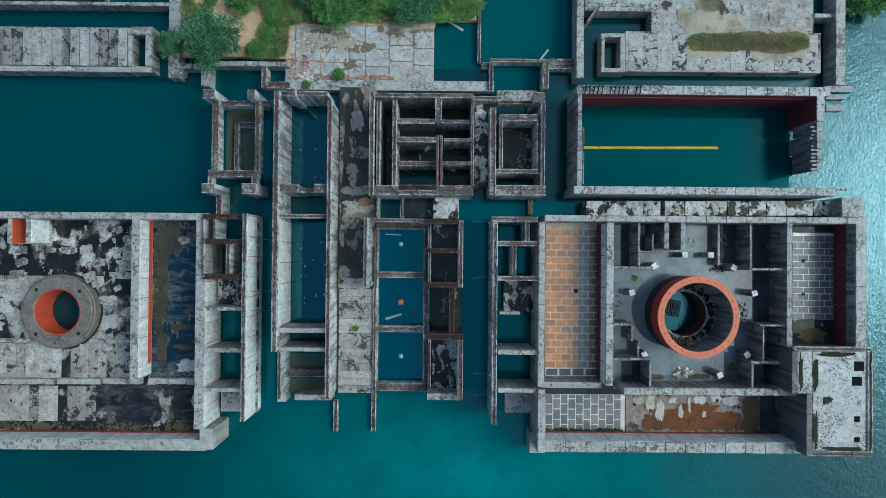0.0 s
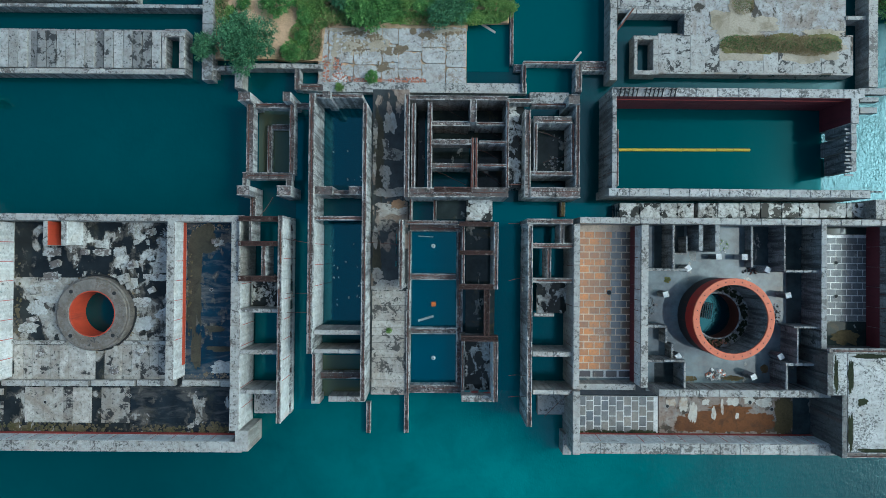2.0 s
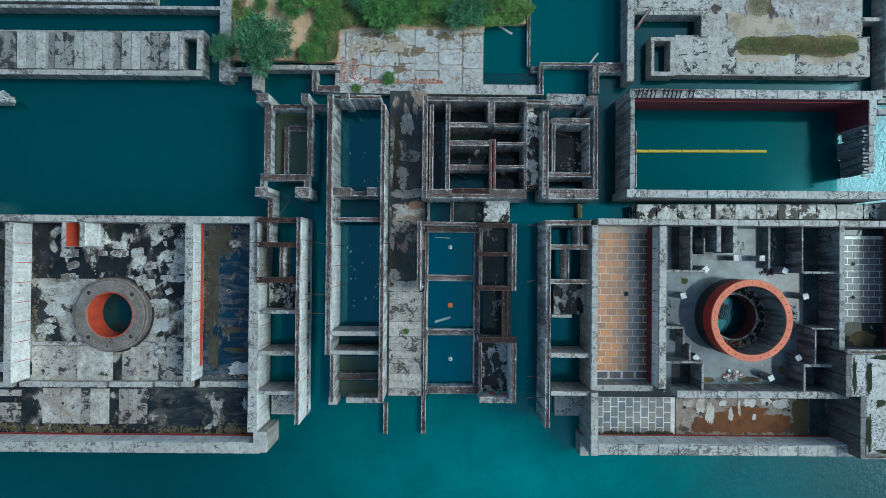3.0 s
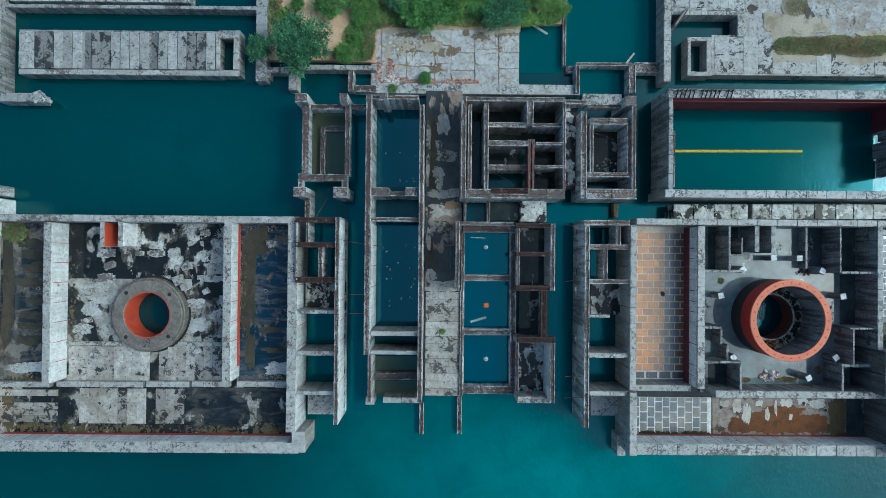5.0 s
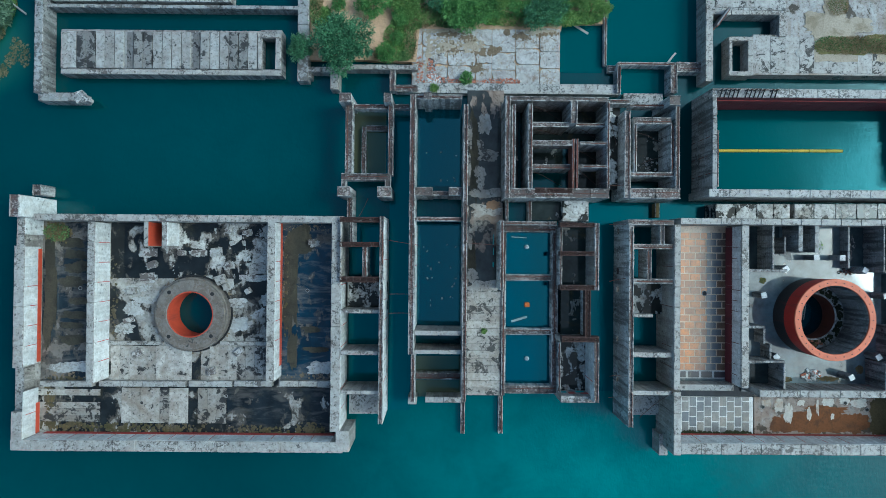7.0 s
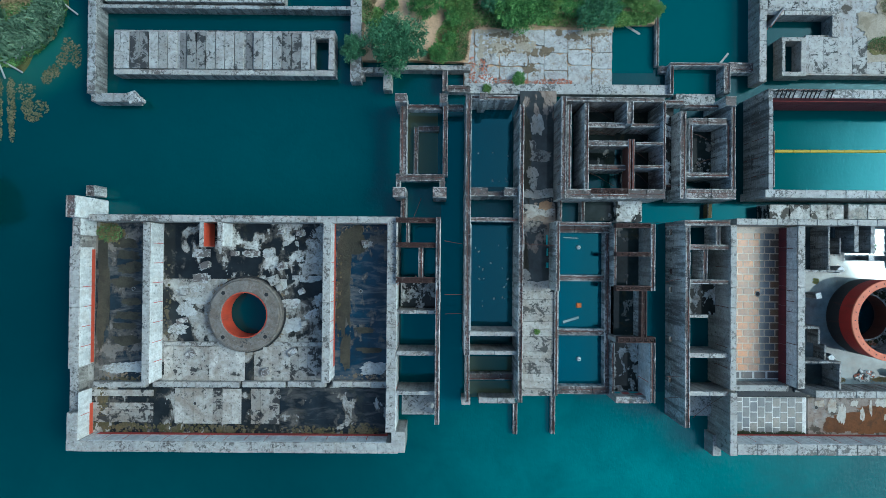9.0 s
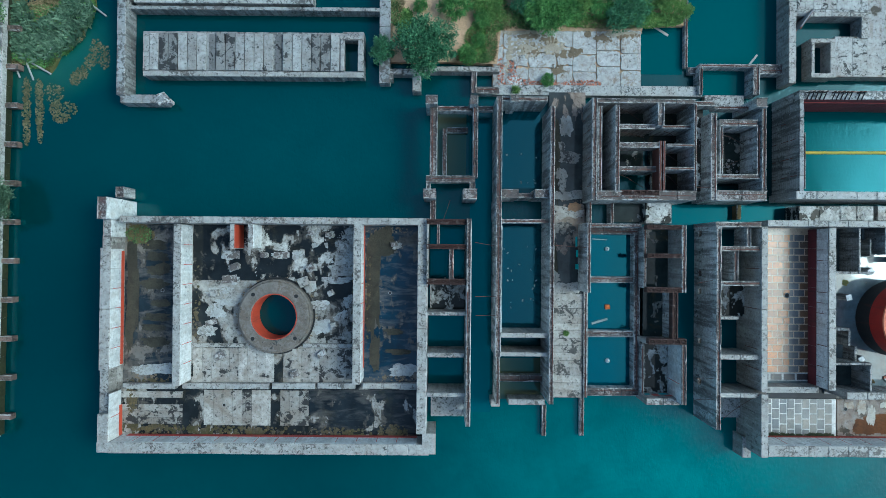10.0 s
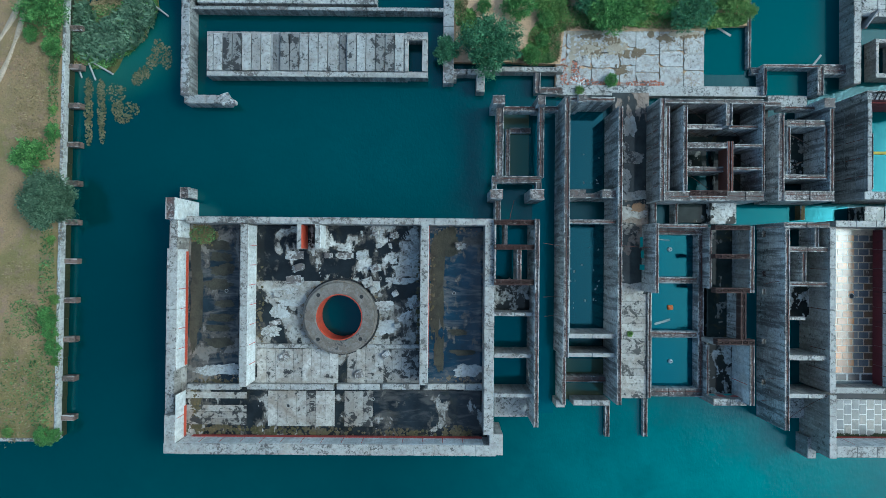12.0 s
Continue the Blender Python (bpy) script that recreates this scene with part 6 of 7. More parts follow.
tufts("grass", "greener grass in the moss carpet", 3500, [(41.5, 39.8, 2.2, 1.5, 1.3), (41, 33.6, 2.36, 3, 1.2), (46, 33.4, 2.36, 4, 1.2), (54, 33.4, 2.36, 3, 1.1)], "sedge leaf", 0.24, 38)
tufts("grass", "dry brown grass between sand and shrubs", 5000, [(-25.1, 34.1, 1.35, 0.9, 3.2), (-24.0, 37.6, 1.35, 2.6, 1.8), (-20.5, 37.2, 1.35, 4.4, 1.1), (-28.9, 31.8, 1.35, 1.9, 1.1), (-28.0, 34.7, 1.35, 1.1, 0.9), (-40.0, 39.3, 1.35, 1.1, 2.6), (-6.2, 36.9, 1.35, 5.3, 0.7)], "dry grass", 0.4, 41)
tufts("grass", "green grass between sand and shrubs", 5000, [(-25.2, 33.6, 1.35, 0.8, 2.6), (-22.2, 38.1, 1.35, 3.1, 1.6), (-18.7, 36.8, 1.35, 2.6, 0.9), (-24.9, 36.7, 1.35, 1.8, 1.1), (-26.8, 31.4, 1.35, 1.9, 0.7), (-40.2, 38.8, 1.35, 0.7, 2.5)], "sedge leaf", 0.4, 42)
tufts("undergrowth", "green undergrowth along the apron edge", 9000, [(-20, 37.4, 1.3, 5, 0.9), (-8, 37.3, 1.3, 8, 0.9), (0, 37.6, 1.3, 5, 1.1), (-27.5, 34, 1.3, 1.6, 3), (-25, 37.5, 1.3, 2, 2), (-38.5, 36, 1.3, 1.2, 3)], "reed leaf", 0.5, 34)
r = random.Random(9)
vs, fs = [], []
LILY_SPOTS = ((-98.8, 26.0, 0.75, 2.2), (-98.8, 22.6, 0.8, 2.6), (-98.7, 19.4, 0.6, 2.2), (-96.8, 25.6, 0.65, 2.4), (-96.7, 22.4, 0.75, 2.6), (-96.6, 19.3, 0.5, 2.0), (-98.8, 24.0, 0.6, 3.8), (-96.8, 24.0, 0.6, 3.8), (-94.2, 23.2, 1.0, 1.4), (-93.4, 21.6, 1.2, 0.9), (-92.0, 23.0, 1.3, 1.4), (-91.2, 27.9, 0.9, 1.1), (-90.1, 28.9, 1.0, 1.1), (-88.8, 30.7, 1.0, 1.2), (-87.9, 32.9, 1.0, 1.5), (-86.6, 31.4, 1.0, 2.0), (-94.5, 25.7, 1.6, 1.8))
for k in range(1900):
    a, d = r.uniform(0, 6.28), r.random() ** 0.62
    cx, cy, rx, ry = r.choice(LILY_SPOTS)
    p, s = Vector((cx + rx * d * math.cos(a), cy + ry * d * math.sin(a), 0.03 + 0.02 * r.random())), r.uniform(0.05, 0.2)
    n = len(vs)
    vs += [p + s * Vector((math.cos(b), math.sin(b), 0)) for b in (0, 1.2, 2.5, 3.6, 5.0)]
    fs.append(tuple(range(n, n + 5)))
tagged(new("water_lilies", mesh_of("water_lilies", vs, fs, "lily leaf")), "brown floating lily leaves in the shallows", "water plants", kind="stuff")

# ---- roof slabs, apron slabs and floor blocks ----
x0, y0, x1, y1 = ROOF


def shared(name, bm, material):
    me = bpy.data.meshes.new(name)
    bm.to_mesh(me)
    bm.free()
    me.materials.append(MATS[material])
    return me


half = 0.462 * (x1 - x0) / 20
slab_shape = shared("roof_slab", box(-half, (y0 - y1) / 2, half, (y1 - y0) / 2, 0, 0.35, 0.03), "roof plank")
narrow_shape = shared("roof_slab", box(-0.7 * half, (y0 - y1) / 2, 0.7 * half, (y1 - y0) / 2, 0, 0.35, 0.03), "dark plank")
for k in range(20):
    short = k in (6, 13)
    put("roof_slab", narrow_shape if short else slab_shape, (x0 + (x1 - x0) * (k + 0.5) / 20 + (0.1 * half if short else 0), (y0 + y1) / 2, 2.2 if short else 2.45 + 0.03 * (k % 3)), roof, "dark sunken slab" if short else "")

x0, y0, x1, y1 = APRON
slab(apron, x0, y0, x1, y1, -1.5, 0.72, "sand", "bed")
r = random.Random(2)


def cracked_slab(x0, y0, x1, y1, z0, z1, gap, seed):
    """A paving slab with wandering, broken edges and knocked-off corners."""
    q = random.Random(seed)
    ends = ((x0, y0), (x1, y0), (x1, y1), (x0, y1))
    edge = []
    for (ax, ay), (bx, by) in zip(ends, ends[1:] + ends[:1]):
        inward = Vector((ay - by, bx - ax)).normalized()
        for k in range(6):
            f = k / 6
            d = gap * q.uniform(0.4, 1.6) + (gap * q.uniform(1.5, 5.0) if q.random() < 0.1 or (k == 0 and q.random() < 0.4) else 0)
            edge.append((ax + f * (bx - ax) + d * inward.x + (d if k == 0 else 0) * (1 if bx > ax else -1 if bx < ax else 0), ay + f * (by - ay) + d * inward.y + (d if k == 0 else 0) * (1 if by > ay else -1 if by < ay else 0)))
    bm = bmesh.new()
    low, top = ([bm.verts.new((x, y, z)) for x, y in edge] for z in (z0, z1))
    bm.faces.new(top)
    for k in range(len(edge)):
        bm.faces.new((low[k], low[(k + 1) % len(edge)], top[(k + 1) % len(edge)], top[k]))
    bmesh.ops.recalc_face_normals(bm, faces=bm.faces)
    return bm


col_x = [0.0, 0.07, 0.24, 0.43, 0.54, 0.7, 0.86, 1.0]
for n, (a, b) in enumerate(zip(col_x, col_x[1:])):
    rows = [0.0, r.uniform(0.25, 0.36), r.uniform(0.55, 0.68), 1.0]
    for c, d in zip(rows, rows[1:]):
        bm = cracked_slab(x0 + a * (x1 - x0), y0 + c * (y1 - y0), x0 + b * (x1 - x0), y0 + d * (y1 - y0), 0.7, 0.92 + r.uniform(0, 0.06), 0.055, 700 + 10 * n + round(10 * c))
        part("paving_slab", bm, "apron slab", apron)


def lay(parent, area, z, sx, sy, gap, shade, upright=False, joint="white mortar", cut=None):
    """Floor blocks in running bond with open joints, each a piece of its own; the shade may change at a cut."""
    x0, y0, x1, y1 = area
    slab(parent, x0, y0, x1, y1, z - 0.34, z - 0.03, joint, "mortar_bed")
    whole = {}
    rows = int(((x1 - x0) if upright else (y1 - y0)) / (sx if upright else sy))
    for k in range(rows):
        run, side = ((y0, y1), sy) if upright else ((x0, x1), sx)
        at = run[0] - (side / 2 if k % 2 else 0)
        while at < run[1] - 0.2:
            a, b = max(at, run[0]) + gap / 2, min(at + side, run[1]) - gap / 2
            ends = [(a, cut), (cut, b)] if cut and a + 0.15 < cut < b - 0.15 else [(a, b)]
            for a, b in ends:
                if b - a < 0.14:
                    continue
                size = (round(sx - gap, 2), round(b - a, 2)) if upright else (round(b - a, 2), round(sy - gap, 2))
                key = (size, shade((a + b) / 2))
                if key not in whole:
                    whole[key] = shared("block", box(-size[0] / 2, -size[1] / 2, size[0] / 2, size[1] / 2, 0, 0.06, 0.012), key[1])
                c = (x0 + (k + 0.5) * sx, (a + b) / 2) if upright else ((a + b) / 2, y0 + (k + 0.5) * sy)
                put("block", whole[key], (*c, z - 0.06), parent)
            at += side


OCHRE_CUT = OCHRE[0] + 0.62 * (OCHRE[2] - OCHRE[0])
# blocks nearest the wall have its dark reflection painted in
lay(hall_b, OCHRE, 2.4, 1.66, 1.07, 0.17, lambda u: "ochre block" if u < OCHRE_CUT else "grey block" if u < OCHRE_CUT + 2.0 else "wall reflection block", cut=OCHRE_CUT, joint="tan mortar")
lay(hall_b, DARKROW, 2.39, 2.03, 1.27, 0.34, lambda u: "dark block")
lay(hall_b, SOUTH, 2.4, 1.17, 1.58, 0.15, lambda u: "mixed block", True)
lay(hall_b, EAST, 2.4, 1.66, 1.0, 0.12, lambda u: "damp block")


def strips(parent, area, z, count, material, along_y=True, seed=0, keep=0.9):
    """Precast planks laid side by side, a few of them missing."""
    r = random.Random(seed)
    x0, y0, x1, y1 = area
    size = ((x1 - x0) / count, y1 - y0) if along_y else (x1 - x0, (y1 - y0) / count)
    me = shared("plank", box(-size[0] / 2 + 0.015, -size[1] / 2 + 0.02, size[0] / 2 - 0.015, size[1] / 2 - 0.02, 0, 0.12, 0.015), material)
    for k in range(count):
        if r.random() < keep:
            c = (x0 + (k + 0.5) * size[0], (y0 + y1) / 2) if along_y else ((x0 + x1) / 2, y0 + (k + 0.5) * size[1])
            put("plank", me, (*c, z + r.uniform(0, 0.05)), parent)


strips(hall, PLANKS_A, 2.25, 18, "deck plank", True, 1, 0.85)
strips(hall, PLANKS_G, 2.25, 5, "deck plank", False, 8, 0.8)
strips(hall, PLANKS_B, 2.25, 13, "deck plank", True, 2, 0.88)
strips(intake, PLANKS_D, M_ROOF, 13, "lichen plank", True, 4, 1.0)
strips(intake, PLANKS_F, 2.33, 8, "lichen plank", True, 6, 1.0)
strips(causeway, PLANKS_C, 1.55, 14, "causeway plank", False, 3, 1.0)


CAUSEWAY_PIECES = ((-13.3, 20.6, 0.9, 1.5, 0.1), (-12.6, 15.9, 1.7, 0.9, 0.05), (-13.9, 17.3, 0.5, 0.9, 0.2), (-14.1, 13.2, 0.8, 0.8, 0.0), (-13.9, 11.4, 0.6, 1.0, 0.1), (-12.9, 9.9, 2.4, 0.7, 0.0), (-13.0, 7.3, 2.2, 0.9, 0.0), (-13.6, 4.9, 1.7, 0.9, -0.1), (-15.6, 19.0, 0.35, 2.2, 0.0), (-15.7, 14.2, 0.3, 1.7, 0.0), (-15.5, 3.0, 0.4, 1.6, 0.0), (-13.4, -4.6, 2.4, 0.8, 0.05), (-15.1, -2.9, 0.8, 0.9, 0.1))
for k, (x, y, rx, ry, turn) in enumerate(CAUSEWAY_PIECES):
    plate("broken_slab", "flat broken slab lying on the wet causeway", x, y, 1.6, rx, ry, 0.05 + 0.005 * k, "causeway plank", 400 + k, group="broken slabs", turn=turn)
plate("silt", "brown silt along the causeway edge", -15.0, 16.0, 1.6, 0.8, 6.0, 0.03, "silt", 421, "soil", kind="stuff")
plate("silt", "ochre-stained silt on the causeway", -11.9, 8.1, 1.66, 1.1, 0.7, 0.04, "ochre silt", 422, "soil", kind="stuff")
plate("silt", "brown silt along the causeway edge", -15.2, -0.3, 1.6, 0.6, 3.2, 0.03, "silt", 423, "soil", kind="stuff")

# pale remains of screed and mud on the flooded decks
PALE_PIECES = ((-65.4, 0.1, 1.3, 0.6, 0.1), (-64.8, -1.8, 0.9, 0.5, 0.3), (-65.1, -3.7, 1.2, 0.7, 0.0), (-66.9, -5.4, 1.9, 0.5, 0.1), (-57.6, 0.1, 1.1, 0.45, 0.0), (-54.9, 0.2, 0.9, 0.6, 0.1), (-52.3, 3.6, 0.7, 0.5, 0.2), (-49.8, 3.4, 0.6, 0.5, 0.4), (-47.5, 3.1, 0.7, 0.3, 0.1), (-52.3, 1.8, 0.45, 0.35, 0.3), (-50.5, 1.8, 0.3, 0.45, 0.1), (-48.9, 1.9, 0.25, 0.35, 0.2), (-52.7, -1.7, 0.8, 0.55, 0.2), (-50.0, -0.7, 0.55, 0.35, 0.3),
               (-52.6, -4.0, 0.55, 1.3, 0.1), (-48.4, -3.7, 2.0, 0.45, 0.05), (-51.5, -7.5, 1.4, 0.7, 0.05), (-48.2, -9.1, 1.2, 0.5, 0.5), (-51.1, -10.8, 1.5, 1.1, 0.0), (-47.0, 0.2, 0.7, 0.9, 0.3), (-53.9, -5.2, 1.2, 0.5, 0.1), (-67.6, -8.6, 1.5, 1.2, 0.1), (-68.9, -11.6, 1.6, 0.8, 0.0), (-66.0, -7.2, 1.7, 0.5, 0.0), (-46.9, -6.6, 0.8, 0.6, 0.2), (-39.6, 1.7, 0.7, 0.45, 0.2), (-38.2, -17.4, 2.0, 0.9, 0.05), (-76.8, -17.6, 3.2, 0.8, 0.05))
for k, (x, y, rx, ry, turn) in enumerate(PALE_PIECES):
    plate("broken_slab", "flat pale broken screed piece on the wet deck", x, y, 2.36 if x > -45 or x < -72 or y > -3.8 else 2.3, rx, ry, 0.05 + 0.004 * (k % 12), "pale screed", 430 + k, group="broken slabs", turn=turn)
for k, (x, y, rx, ry) in enumerate(((-76.9, 1.6, 1.6, 0.75), (-76.5, -0.2, 1.7, 0.7), (-76.4, -2.2, 1.9, 0.8), (-76.9, -4.5, 2.1, 0.8), (-75.9, -7.4, 1.5, 0.6), (-76.6, -9.6, 2.0, 0.6), (-76.9, -11.2, 1.7, 0.5), (-76.5, -13.4, 2.2, 0.7), (-80.3, -6.0, 0.9, 9.0), (-43.2, -4.0, 1.0, 8.0), (-41.6, 2.2, 1.9, 2.2), (-42.9, -15.0, 0.8, 3.0), (-40.0, -11.5, 1.4, 0.5), (-39.0, -14.6, 1.8, 0.4))):
    plate("silt", "grey-brown silt drying on the flooded deck", x, y, 2.36, rx, ry, 0.012 + 0.004 * k, "silt", 470 + k, "soil", kind="stuff")
for k, (x, y, rx, ry) in enumerate(((38.0, -25.1, 5.4, 1.7), (33.6, -25.6, 2.2, 1.2), (44.0, -25.3, 2.6, 1.5), (39.5, -23.6, 3.6, 1.0))):
    plate("rust_stain", "thick brown rust crust washed over the floor", x, y, 2.4, rx, ry, 0.003 + 0.002 * k, "rust crust", 510 + k, "stain", kind="stuff")
for k, (x, y, rx, ry) in enumerate(((36.0, -22.2, 0.5, 0.5), (37.2, -23.9, 0.35, 1.0), (34.0, -23.9, 0.6, 1.6), (40.2, -22.1, 0.9, 0.6), (38.5, -22.9, 0.2, 1.1), (40.8, -24.3, 0.25, 0.45), (42.7, -21.9, 0.8, 0.5), (32.4, -22.6, 0.7, 0.9), (45.0, -22.3, 1.2, 0.7), (30.6, -22.3, 0.8, 0.5))):
    plate("lime_crust", "white lime crust on the rust-stained floor", x, y, 2.4, rx, ry, 0.012 + 0.003 * k, "lime crust", 490 + k, "crust", kind="stuff")
for k, (x, y, rx, ry) in enumerate(((53.5, -16.6, 0.4, 2.2), (53.5, -24.6, 0.35, 2.6), (56.4, -13.75, 2.6, 0.3), (57.5, -27.2, 2.8, 0.3), (51.4, -16.4, 0.3, 2.4), (55.2, -20.3, 0.7, 0.5))):
    plate("moss_patch", "black mould spreading from the roof edge", x, y, 9.36, rx, ry, 0.015 + 0.002 * k, "wet moss", 560 + k, "moss", kind="stuff")
plate("moss_patch", "olive moss strip on the rust-stained floor", 48.1, -24.3, 2.4, 1.5, 2.9, 0.03, "moss", 505, "moss", kind="stuff")

# ---- rails, teeth and small litter ----
gate = thing("steel_gate", 23.0, 37.2, 1.0, "leaning grey steel sluice gate beside the intake wall", "gate")
leaf = part("panel", lump(23.0, 37.2, 0.4, 3.4, 0.22, 3.6, 0.95, 0.03, 601), "dull steel", gate)
for k in range(3):
    part("stiffener", lump(23.0 + 0.12, 37.2 - 0.1, 0.9 + 1.2 * k, 3.3, 0.36, 0.14, 0.95, 0.03, 602 + k), "rusty steel", leaf)
part("broken_end", lump(-75.9, 24.5, 1.2, 1.6, 0.4, 1.3, -0.5, 0.2, 500), "crusted concrete", quay)
part("broken_end", lump(-75.7, 23.6, 1.2, 2.0, 0.5, 1.3, 0.15, 0.2, 501), "crusted concrete", quay)
part("broken_end", lump(-76.4, 24.8, 1.2, 1.2, 0.6, 1.3, 0.3, 0.2, 502), "crusted concrete", quay)

for k in range(13):
    y = 12.6 + 0.56 * k
    part("slat", lump(55.2 + 0.12 * (k % 3), y, 6.3 + 0.05 * (k % 4), 1.3 + 0.25 * (k % 2), 0.3, 0.16, 0.05 * (k % 3 - 1), 0.08, 300 + k), "ribbed panel", basin)
rail = thing("guard_rail", 24.0, 24.4, 7.1, "rusty steel guard rail on the basin wall, partly torn", "railing")
for k in range(14):
    if k not in (5, 11):
        x = 20.9 + 0.62 * k
        part("post", pipe([(x, 24.75, 7.05), (x + 0.03 * (k % 3), 24.75, 8.1)], 0.1, 6), "black iron", rail)
        part("stay", pipe([(x, 24.75, 7.9), (x, 23.75, 7.1)], 0.09, 5), "black iron", rail)
for z in (7.55, 8.1):
    part("bar", pipe([(20.9 + 1.03 * k, 24.75 + 0.03 * (k % 2), z) for k in range(9)], 0.04, 6), "rusty steel", rail)
for k in range(58):
    x = 21.5 + 0.665 * k
    part("tooth", box(x, 9.94, x + 0.36, 10.2, 6.7, 7.14, 0.02), "slab concrete", basin)


def heap(name, label, cx, cy, z, rx, ry, count, materials, size, seed):
    """A heap of small broken pieces, one object to each material."""
    r = random.Random(seed)
    for material in materials:
        bm = bmesh.new()
        for k in range(count):
            a, d = r.uniform(0, 6.28), math.sqrt(r.random())
            s = size * r.uniform(0.4, 1.3)
            m = Matrix.LocRotScale((cx + rx * d * math.cos(a), cy + ry * d * math.sin(a), z + 0.25 * s + 0.3 * size * (1 - d)), Euler((r.uniform(-0.5, 0.5), r.uniform(-0.5, 0.5), r.uniform(0, 3))), (s, s * r.uniform(0.4, 1.0), 0.35 * s))
            bmesh.ops.create_cube(bm, size=1.0, matrix=m)
        tagged(part(name, bm, material), label, "rubble", kind="stuff")


heap("rubble", "heap of broken brick and plaster on the wet floor", 37.4, -17.9, 2.4, 1.4, 0.8, 16, ("brick rubble", "white panel", "slab concrete", "white panel"), 0.45, 1)
heap("rubble", "scattered brick rubble along the apron edge", -20.5, 27.6, 0.9, 3.6, 0.6, 90, ("brick rubble", "slab concrete"), 0.28, 2)
heap("rubble", "scattered brick rubble along the apron edge", -12.5, 27.5, 0.9, 4.5, 0.5, 60, ("brick rubble",), 0.24, 3)
heap("rubble", "scattered brick rubble along the apron edge", -23.6, 29.5, 0.9, 0.5, 2.0, 40, ("brick rubble",), 0.26, 4)
heap("rubble", "orange brick rubble in the apron corner", -21.5, 27.9, 0.93, 1.2, 0.9, 130, ("brick rubble", "white panel", "slab concrete"), 0.3, 21)
heap("rubble", "orange brick rubble in the apron corner", -21.8, 29.9, 0.93, 0.7, 1.4, 70, ("brick rubble", "slab concrete"), 0.26, 22)
heap("rubble", "orange brick rubble along the apron edge", -10.6, 27.7, 0.93, 3.1, 0.4, 120, ("brick rubble", "bare edge"), 0.26, 23)
heap("rubble", "orange brick rubble along the apron edge", -17.3, 27.6, 0.93, 2.6, 0.4, 90, ("brick rubble", "bare edge"), 0.26, 24)
clumps("soil", "brown soil washed over the apron slabs", 480, [(-18.5, 32.9, 0.985, 1.9, 1.2), (-16.0, 34.4, 0.985, 1.2, 0.8), (-13.3, 32.3, 0.985, 2.1, 0.6), (-18.7, 35.1, 0.985, 2.6, 0.5), (-11.7, 32.7, 0.985, 1.1, 0.6), (-14.5, 29.8, 0.985, 1.2, 0.8), (-7.5, 34.9, 0.985, 1.4, 0.6), (-9.9, 35.5, 0.985, 0.4, 0.4), (-3.5, 35.3, 0.985, 1.8, 0.4)], "brown soil", 0.3, 25, 0.1)
clumps("soil", "pale sand washed over the apron slabs", 700, [(-19.4, 33.3, 0.985, 2.3, 1.6), (-20.5, 35.8, 0.985, 3.5, 0.5), (-15.5, 33.4, 0.985, 1.8, 1.2), (-22.2, 31.5, 0.985, 0.5, 3.5), (-9.8, 36.3, 0.985, 5.3, 0.4), (-4.4, 35.6, 0.985, 2.6, 0.4)], "drift sand", 0.34, 26, 0.08)
heap("rubble", "litter of stones on a cell floor", -31.5, -4.5, 2.6, 2.5, 1.6, 40, ("pale concrete",), 0.22, 5)
clumps("moss", "dark moss and dirt on the shelf inside the shell", 420, [(HALLB_X + 4.3 * math.cos(0.3 * k), HALLB_Y + 4.3 * math.sin(0.3 * k), 2.75, 0.6, 0.6) for k in range(21)], "wet moss", 0.34, 78)
heap("rubble", "litter of stones on the shelf inside the shell", HALLB_X, HALLB_Y - 4.2, 2.75, 1.6, 0.5, 30, ("brick rubble", "moss"), 0.3, 6)
heap("rubble", "broken pieces on the chamber floor", 12.3, 14.6, 1.4, 1.8, 1.2, 14, ("grey concrete", "pale concrete"), 0.3, 7)
heap("rubble", "crushed stones on the black deck", -47.5, 2.0, 2.36, 1.6, 2.0, 120, ("pale concrete",), 0.2, 8)
clumps("moss", "brown moss and dirt along the hall wall", 520, [(-78, -26.6, 2.33, 4, 1.3), (-70, -26.9, 2.33, 6, 0.9), (-60, -27.0, 2.33, 6, 0.8), (-48, -27.0, 2.33, 5, 0.8), (-40, -26.8, 2.33, 2.5, 1.0), (-80.2, -23.5, 2.33, 1.0, 3.5)], "dirt", 0.34, 71)
clumps("moss", "olive moss tufts along the hall wall", 110, [(-77, -26.9, 2.36, 4, 0.8), (-64, -27.2, 2.36, 7, 0.5), (-44, -27.2, 2.36, 6, 0.5), (-80.4, -22, 2.36, 0.7, 3)], "moss", 0.28, 72)
clumps("moss", "brown dirt washed against the dividing walls", 260, [(-70.5, -8, 2.33, 0.5, 9), (-77, -19.3, 2.37, 3.6, 0.3), (-60, -19.7, 2.37, 8, 0.25), (-43.9, -6, 2.37, 0.5, 9), (-46.2, -7, 2.37, 0.3, 8)], "dirt", 0.26, 73)
clumps("moss", "brown crumbs of dirt round the reactor flange", 330, [(HALL_X + 6.0 * math.cos(0.26 * k), HALL_Y + 6.0 * math.sin(0.26 * k), 2.33, 0.45, 0.45) for k in range(24)], "brown soil", 0.16, 76)
clumps("moss", "brown dirt washed along the flooded bays", 300, [(-42.5, 2.0, 2.37, 1.6, 2.2), (-43.8, -3, 2.37, 0.6, 7), (-40.5, 4.2, 2.37, 3.4, 0.5), (-40.3, -18.7, 2.37, 3.4, 0.5), (-77, -18.6, 2.37, 3.3, 0.8)], "brown soil", 0.24, 77, 0.15)
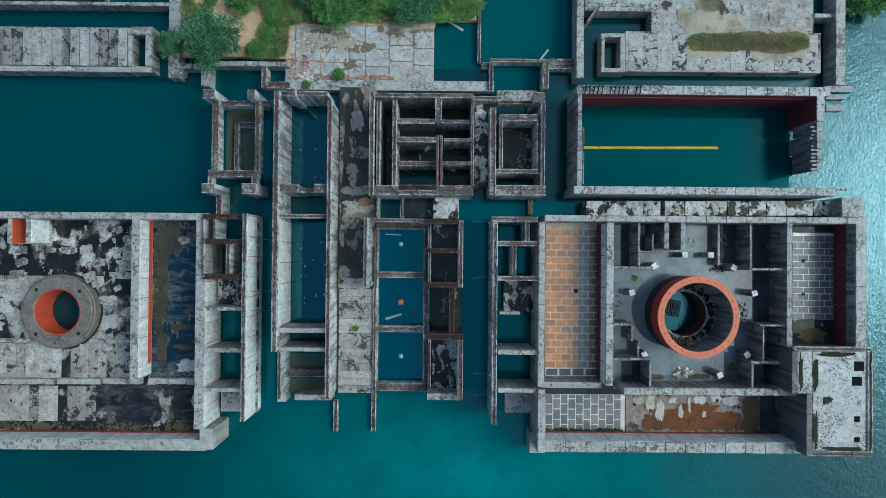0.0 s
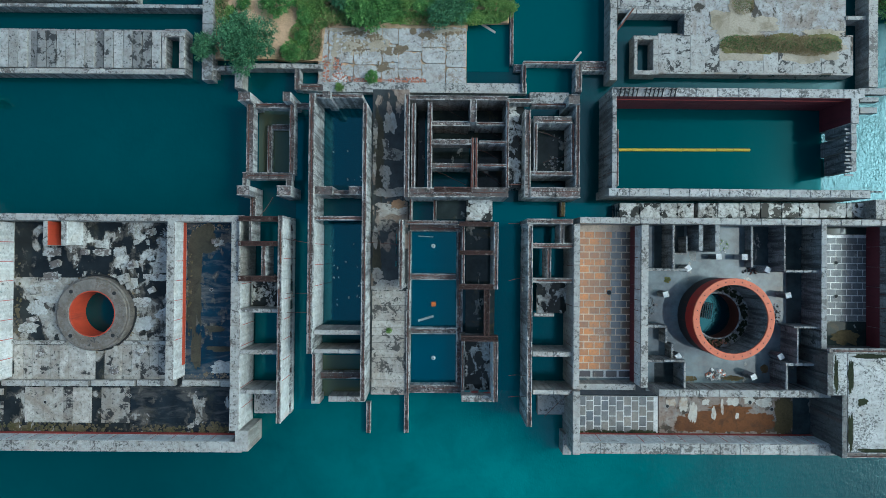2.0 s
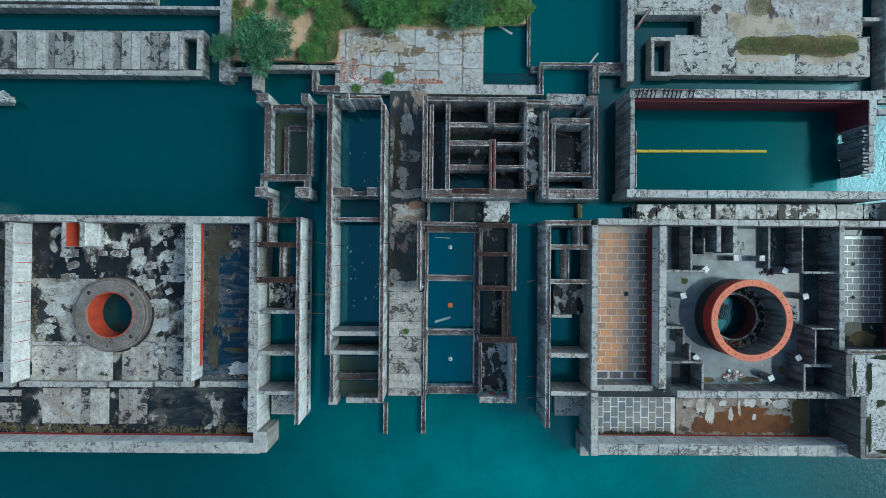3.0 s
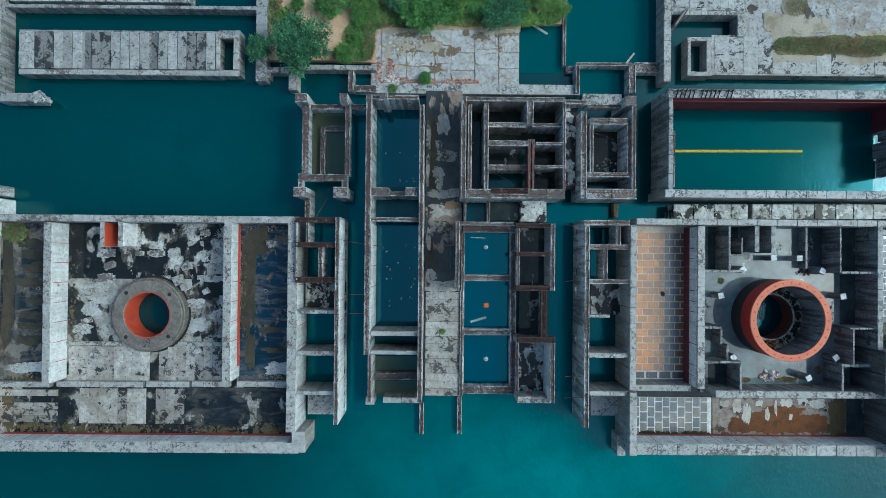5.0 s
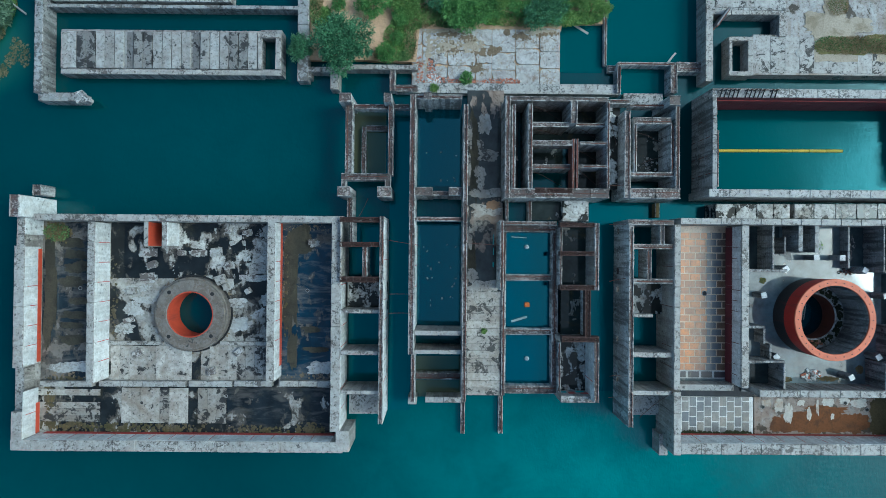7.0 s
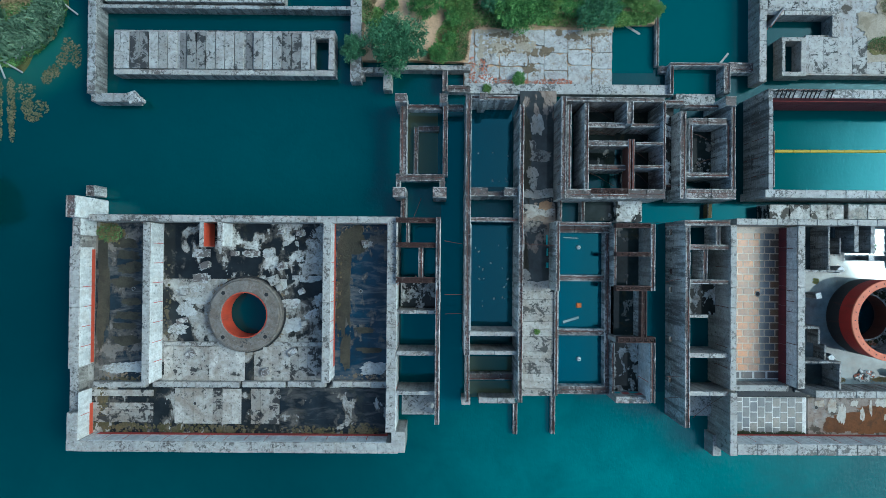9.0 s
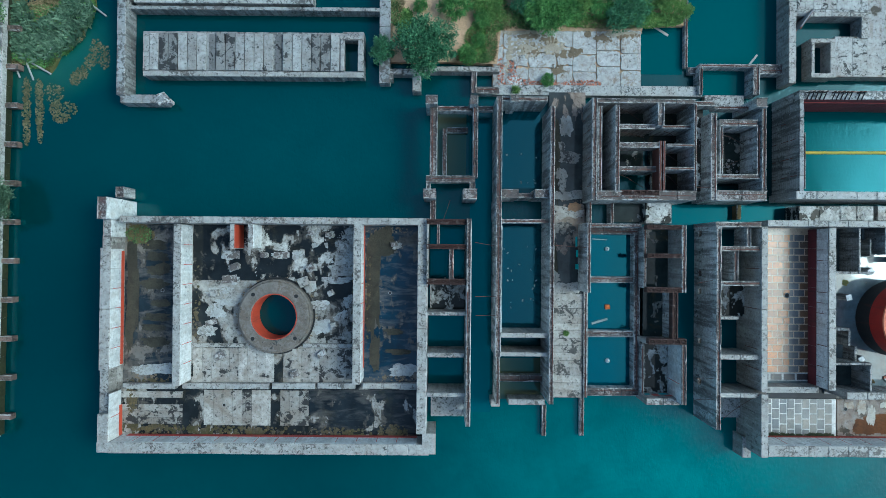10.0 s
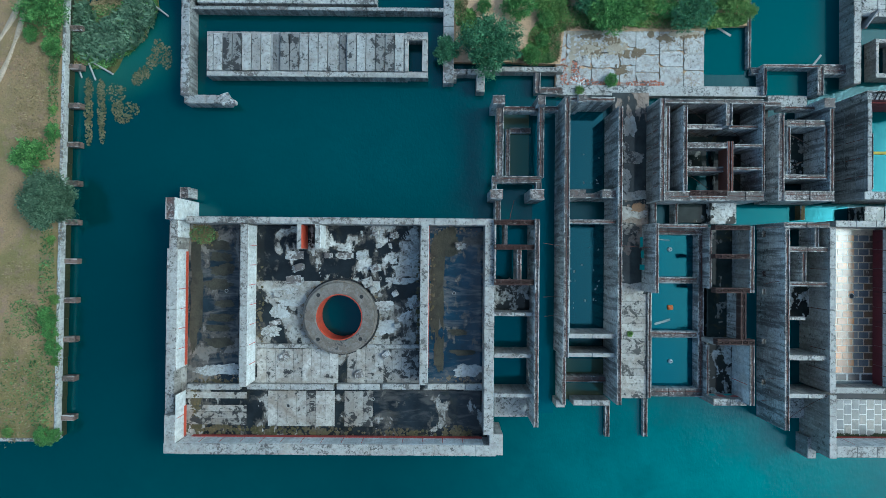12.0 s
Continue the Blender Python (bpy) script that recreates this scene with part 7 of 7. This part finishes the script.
clumps("moss", "green moss tufts in the hall corner", 170, [(-79.4, 3.2, 2.37, 2.3, 1.6)], "moss", 0.36, 74)
tufts("grass", "short green grass in the hall corner", 350, [(-79.4, 3.2, 2.4, 2.0, 1.4)], "sedge leaf", 0.3, 75)
mound("moss_patch", "yellow-green moss on the wet floor", 57.5, -12.0, 2.44, 2.2, 1.2, 0.12, "moss", 65, "moss")
mound("moss_patch", "brown moss along the deck wall", -80.2, -24.0, 2.3, 0.8, 3.0, 0.1, "dirt", 80, "moss")
for k in range(26):
    r = random.Random(100 + k)
    x, y = (r.uniform(-22.9, -17.5), r.uniform(-9, 3)) if k < 18 else (r.uniform(-22.9, -17.5), r.uniform(10, 21))
    tagged(part("driftwood_chip", lump(x, y, 0.02, r.uniform(0.12, 0.4), r.uniform(0.1, 0.25), 0.06, r.uniform(0, 3), 0.1, k), "grey timber"), "small pale chip floating in the basin", "driftwood", "floating chips")
for k, (y, l) in enumerate(((2.6, 1.6), (0.8, 1.1), (-1.2, 0.8))):
    part("paint_mark", box(-12.02, y - l / 2, -11.995, y + l / 2, 2.6 + 0.5 * (k % 2), 3.9 + 0.4 * k, 0.004), "cyan paint", causeway, "cyan sprayed paint mark")
posts = thing("mooring_post", 13.9, 7.5, 0.0, "yellow-green mossy post standing in the channel", "post")
part("shaft", bar(13.5, 6.4, 14.2, 8.6, -1.5, 1.6, 0, 0.1), "moss", posts)

for x, y in ((-40.6, -5.5), (-75.7, -5.4), (-80.1, -17.8), (-66.0, -23.0), (-53.0, -21.9)):
    drain(x, y, 2.34)
drain(20.9, -5.4, 2.38, 0.42)
for x, y in ((30.0, -22.9), (42.8, -22.2), (46.2, -23.2), (56.1, -5.7), (56.1, -0.5)):
    drain(x, y, 2.4, 0.32)
manhole = thing("manhole", 35.7, 32.2, 2.2, "round concrete manhole cover in the slab roof", "manhole")
part("collar", ring(35.7, 32.2, 0.5, 0.68, 2.1, 2.29, 20, 0.02), "slab concrete", manhole)
part("cover", ring(35.7, 32.2, 0.01, 0.48, 2.1, 2.27, 20, 0.02), "pale concrete", manhole)
clumps("moss", "dark moss along the foot of the south wall", 240, [(20.0, -27.0, 2.41, 3.6, 0.35), (26.0, -27.0, 2.41, 2.4, 0.35)], "wet moss", 0.3, 79, 0.2)
clumps("moss", "yellow-green moss tuft on the flooded floor", 40, [(29.9, -3.3, 2.42, 0.4, 0.4)], "roof moss", 0.3, 84, 0.3)
clumps("moss", "olive moss along the foot of the hall wall", 260, [(33.0, -18.6, 2.42, 1.6, 0.35), (40.0, -18.5, 2.42, 1.8, 0.35), (45.0, -17.0, 2.42, 0.5, 0.6)], "moss", 0.26, 85, 0.3)
heap("rubble", "dark litter lying in the shallow water", 46.5, -8.3, 2.4, 1.0, 1.6, 40, ("black iron", "slab concrete"), 0.22, 31)
heap("rubble", "dark litter lying in the shallow water", 43.0, -1.9, 2.4, 1.6, 0.5, 30, ("black iron", "rusty steel"), 0.24, 32)
heap("rubble", "dark litter lying in the shallow water", 27.0, -7.5, 2.4, 0.9, 1.8, 30, ("black iron", "slab concrete"), 0.2, 33)
heap("rubble", "small white litter on the flooded floor", 38.6, 1.9, 2.4, 0.9, 1.0, 16, ("white panel", "reed leaf"), 0.18, 34)
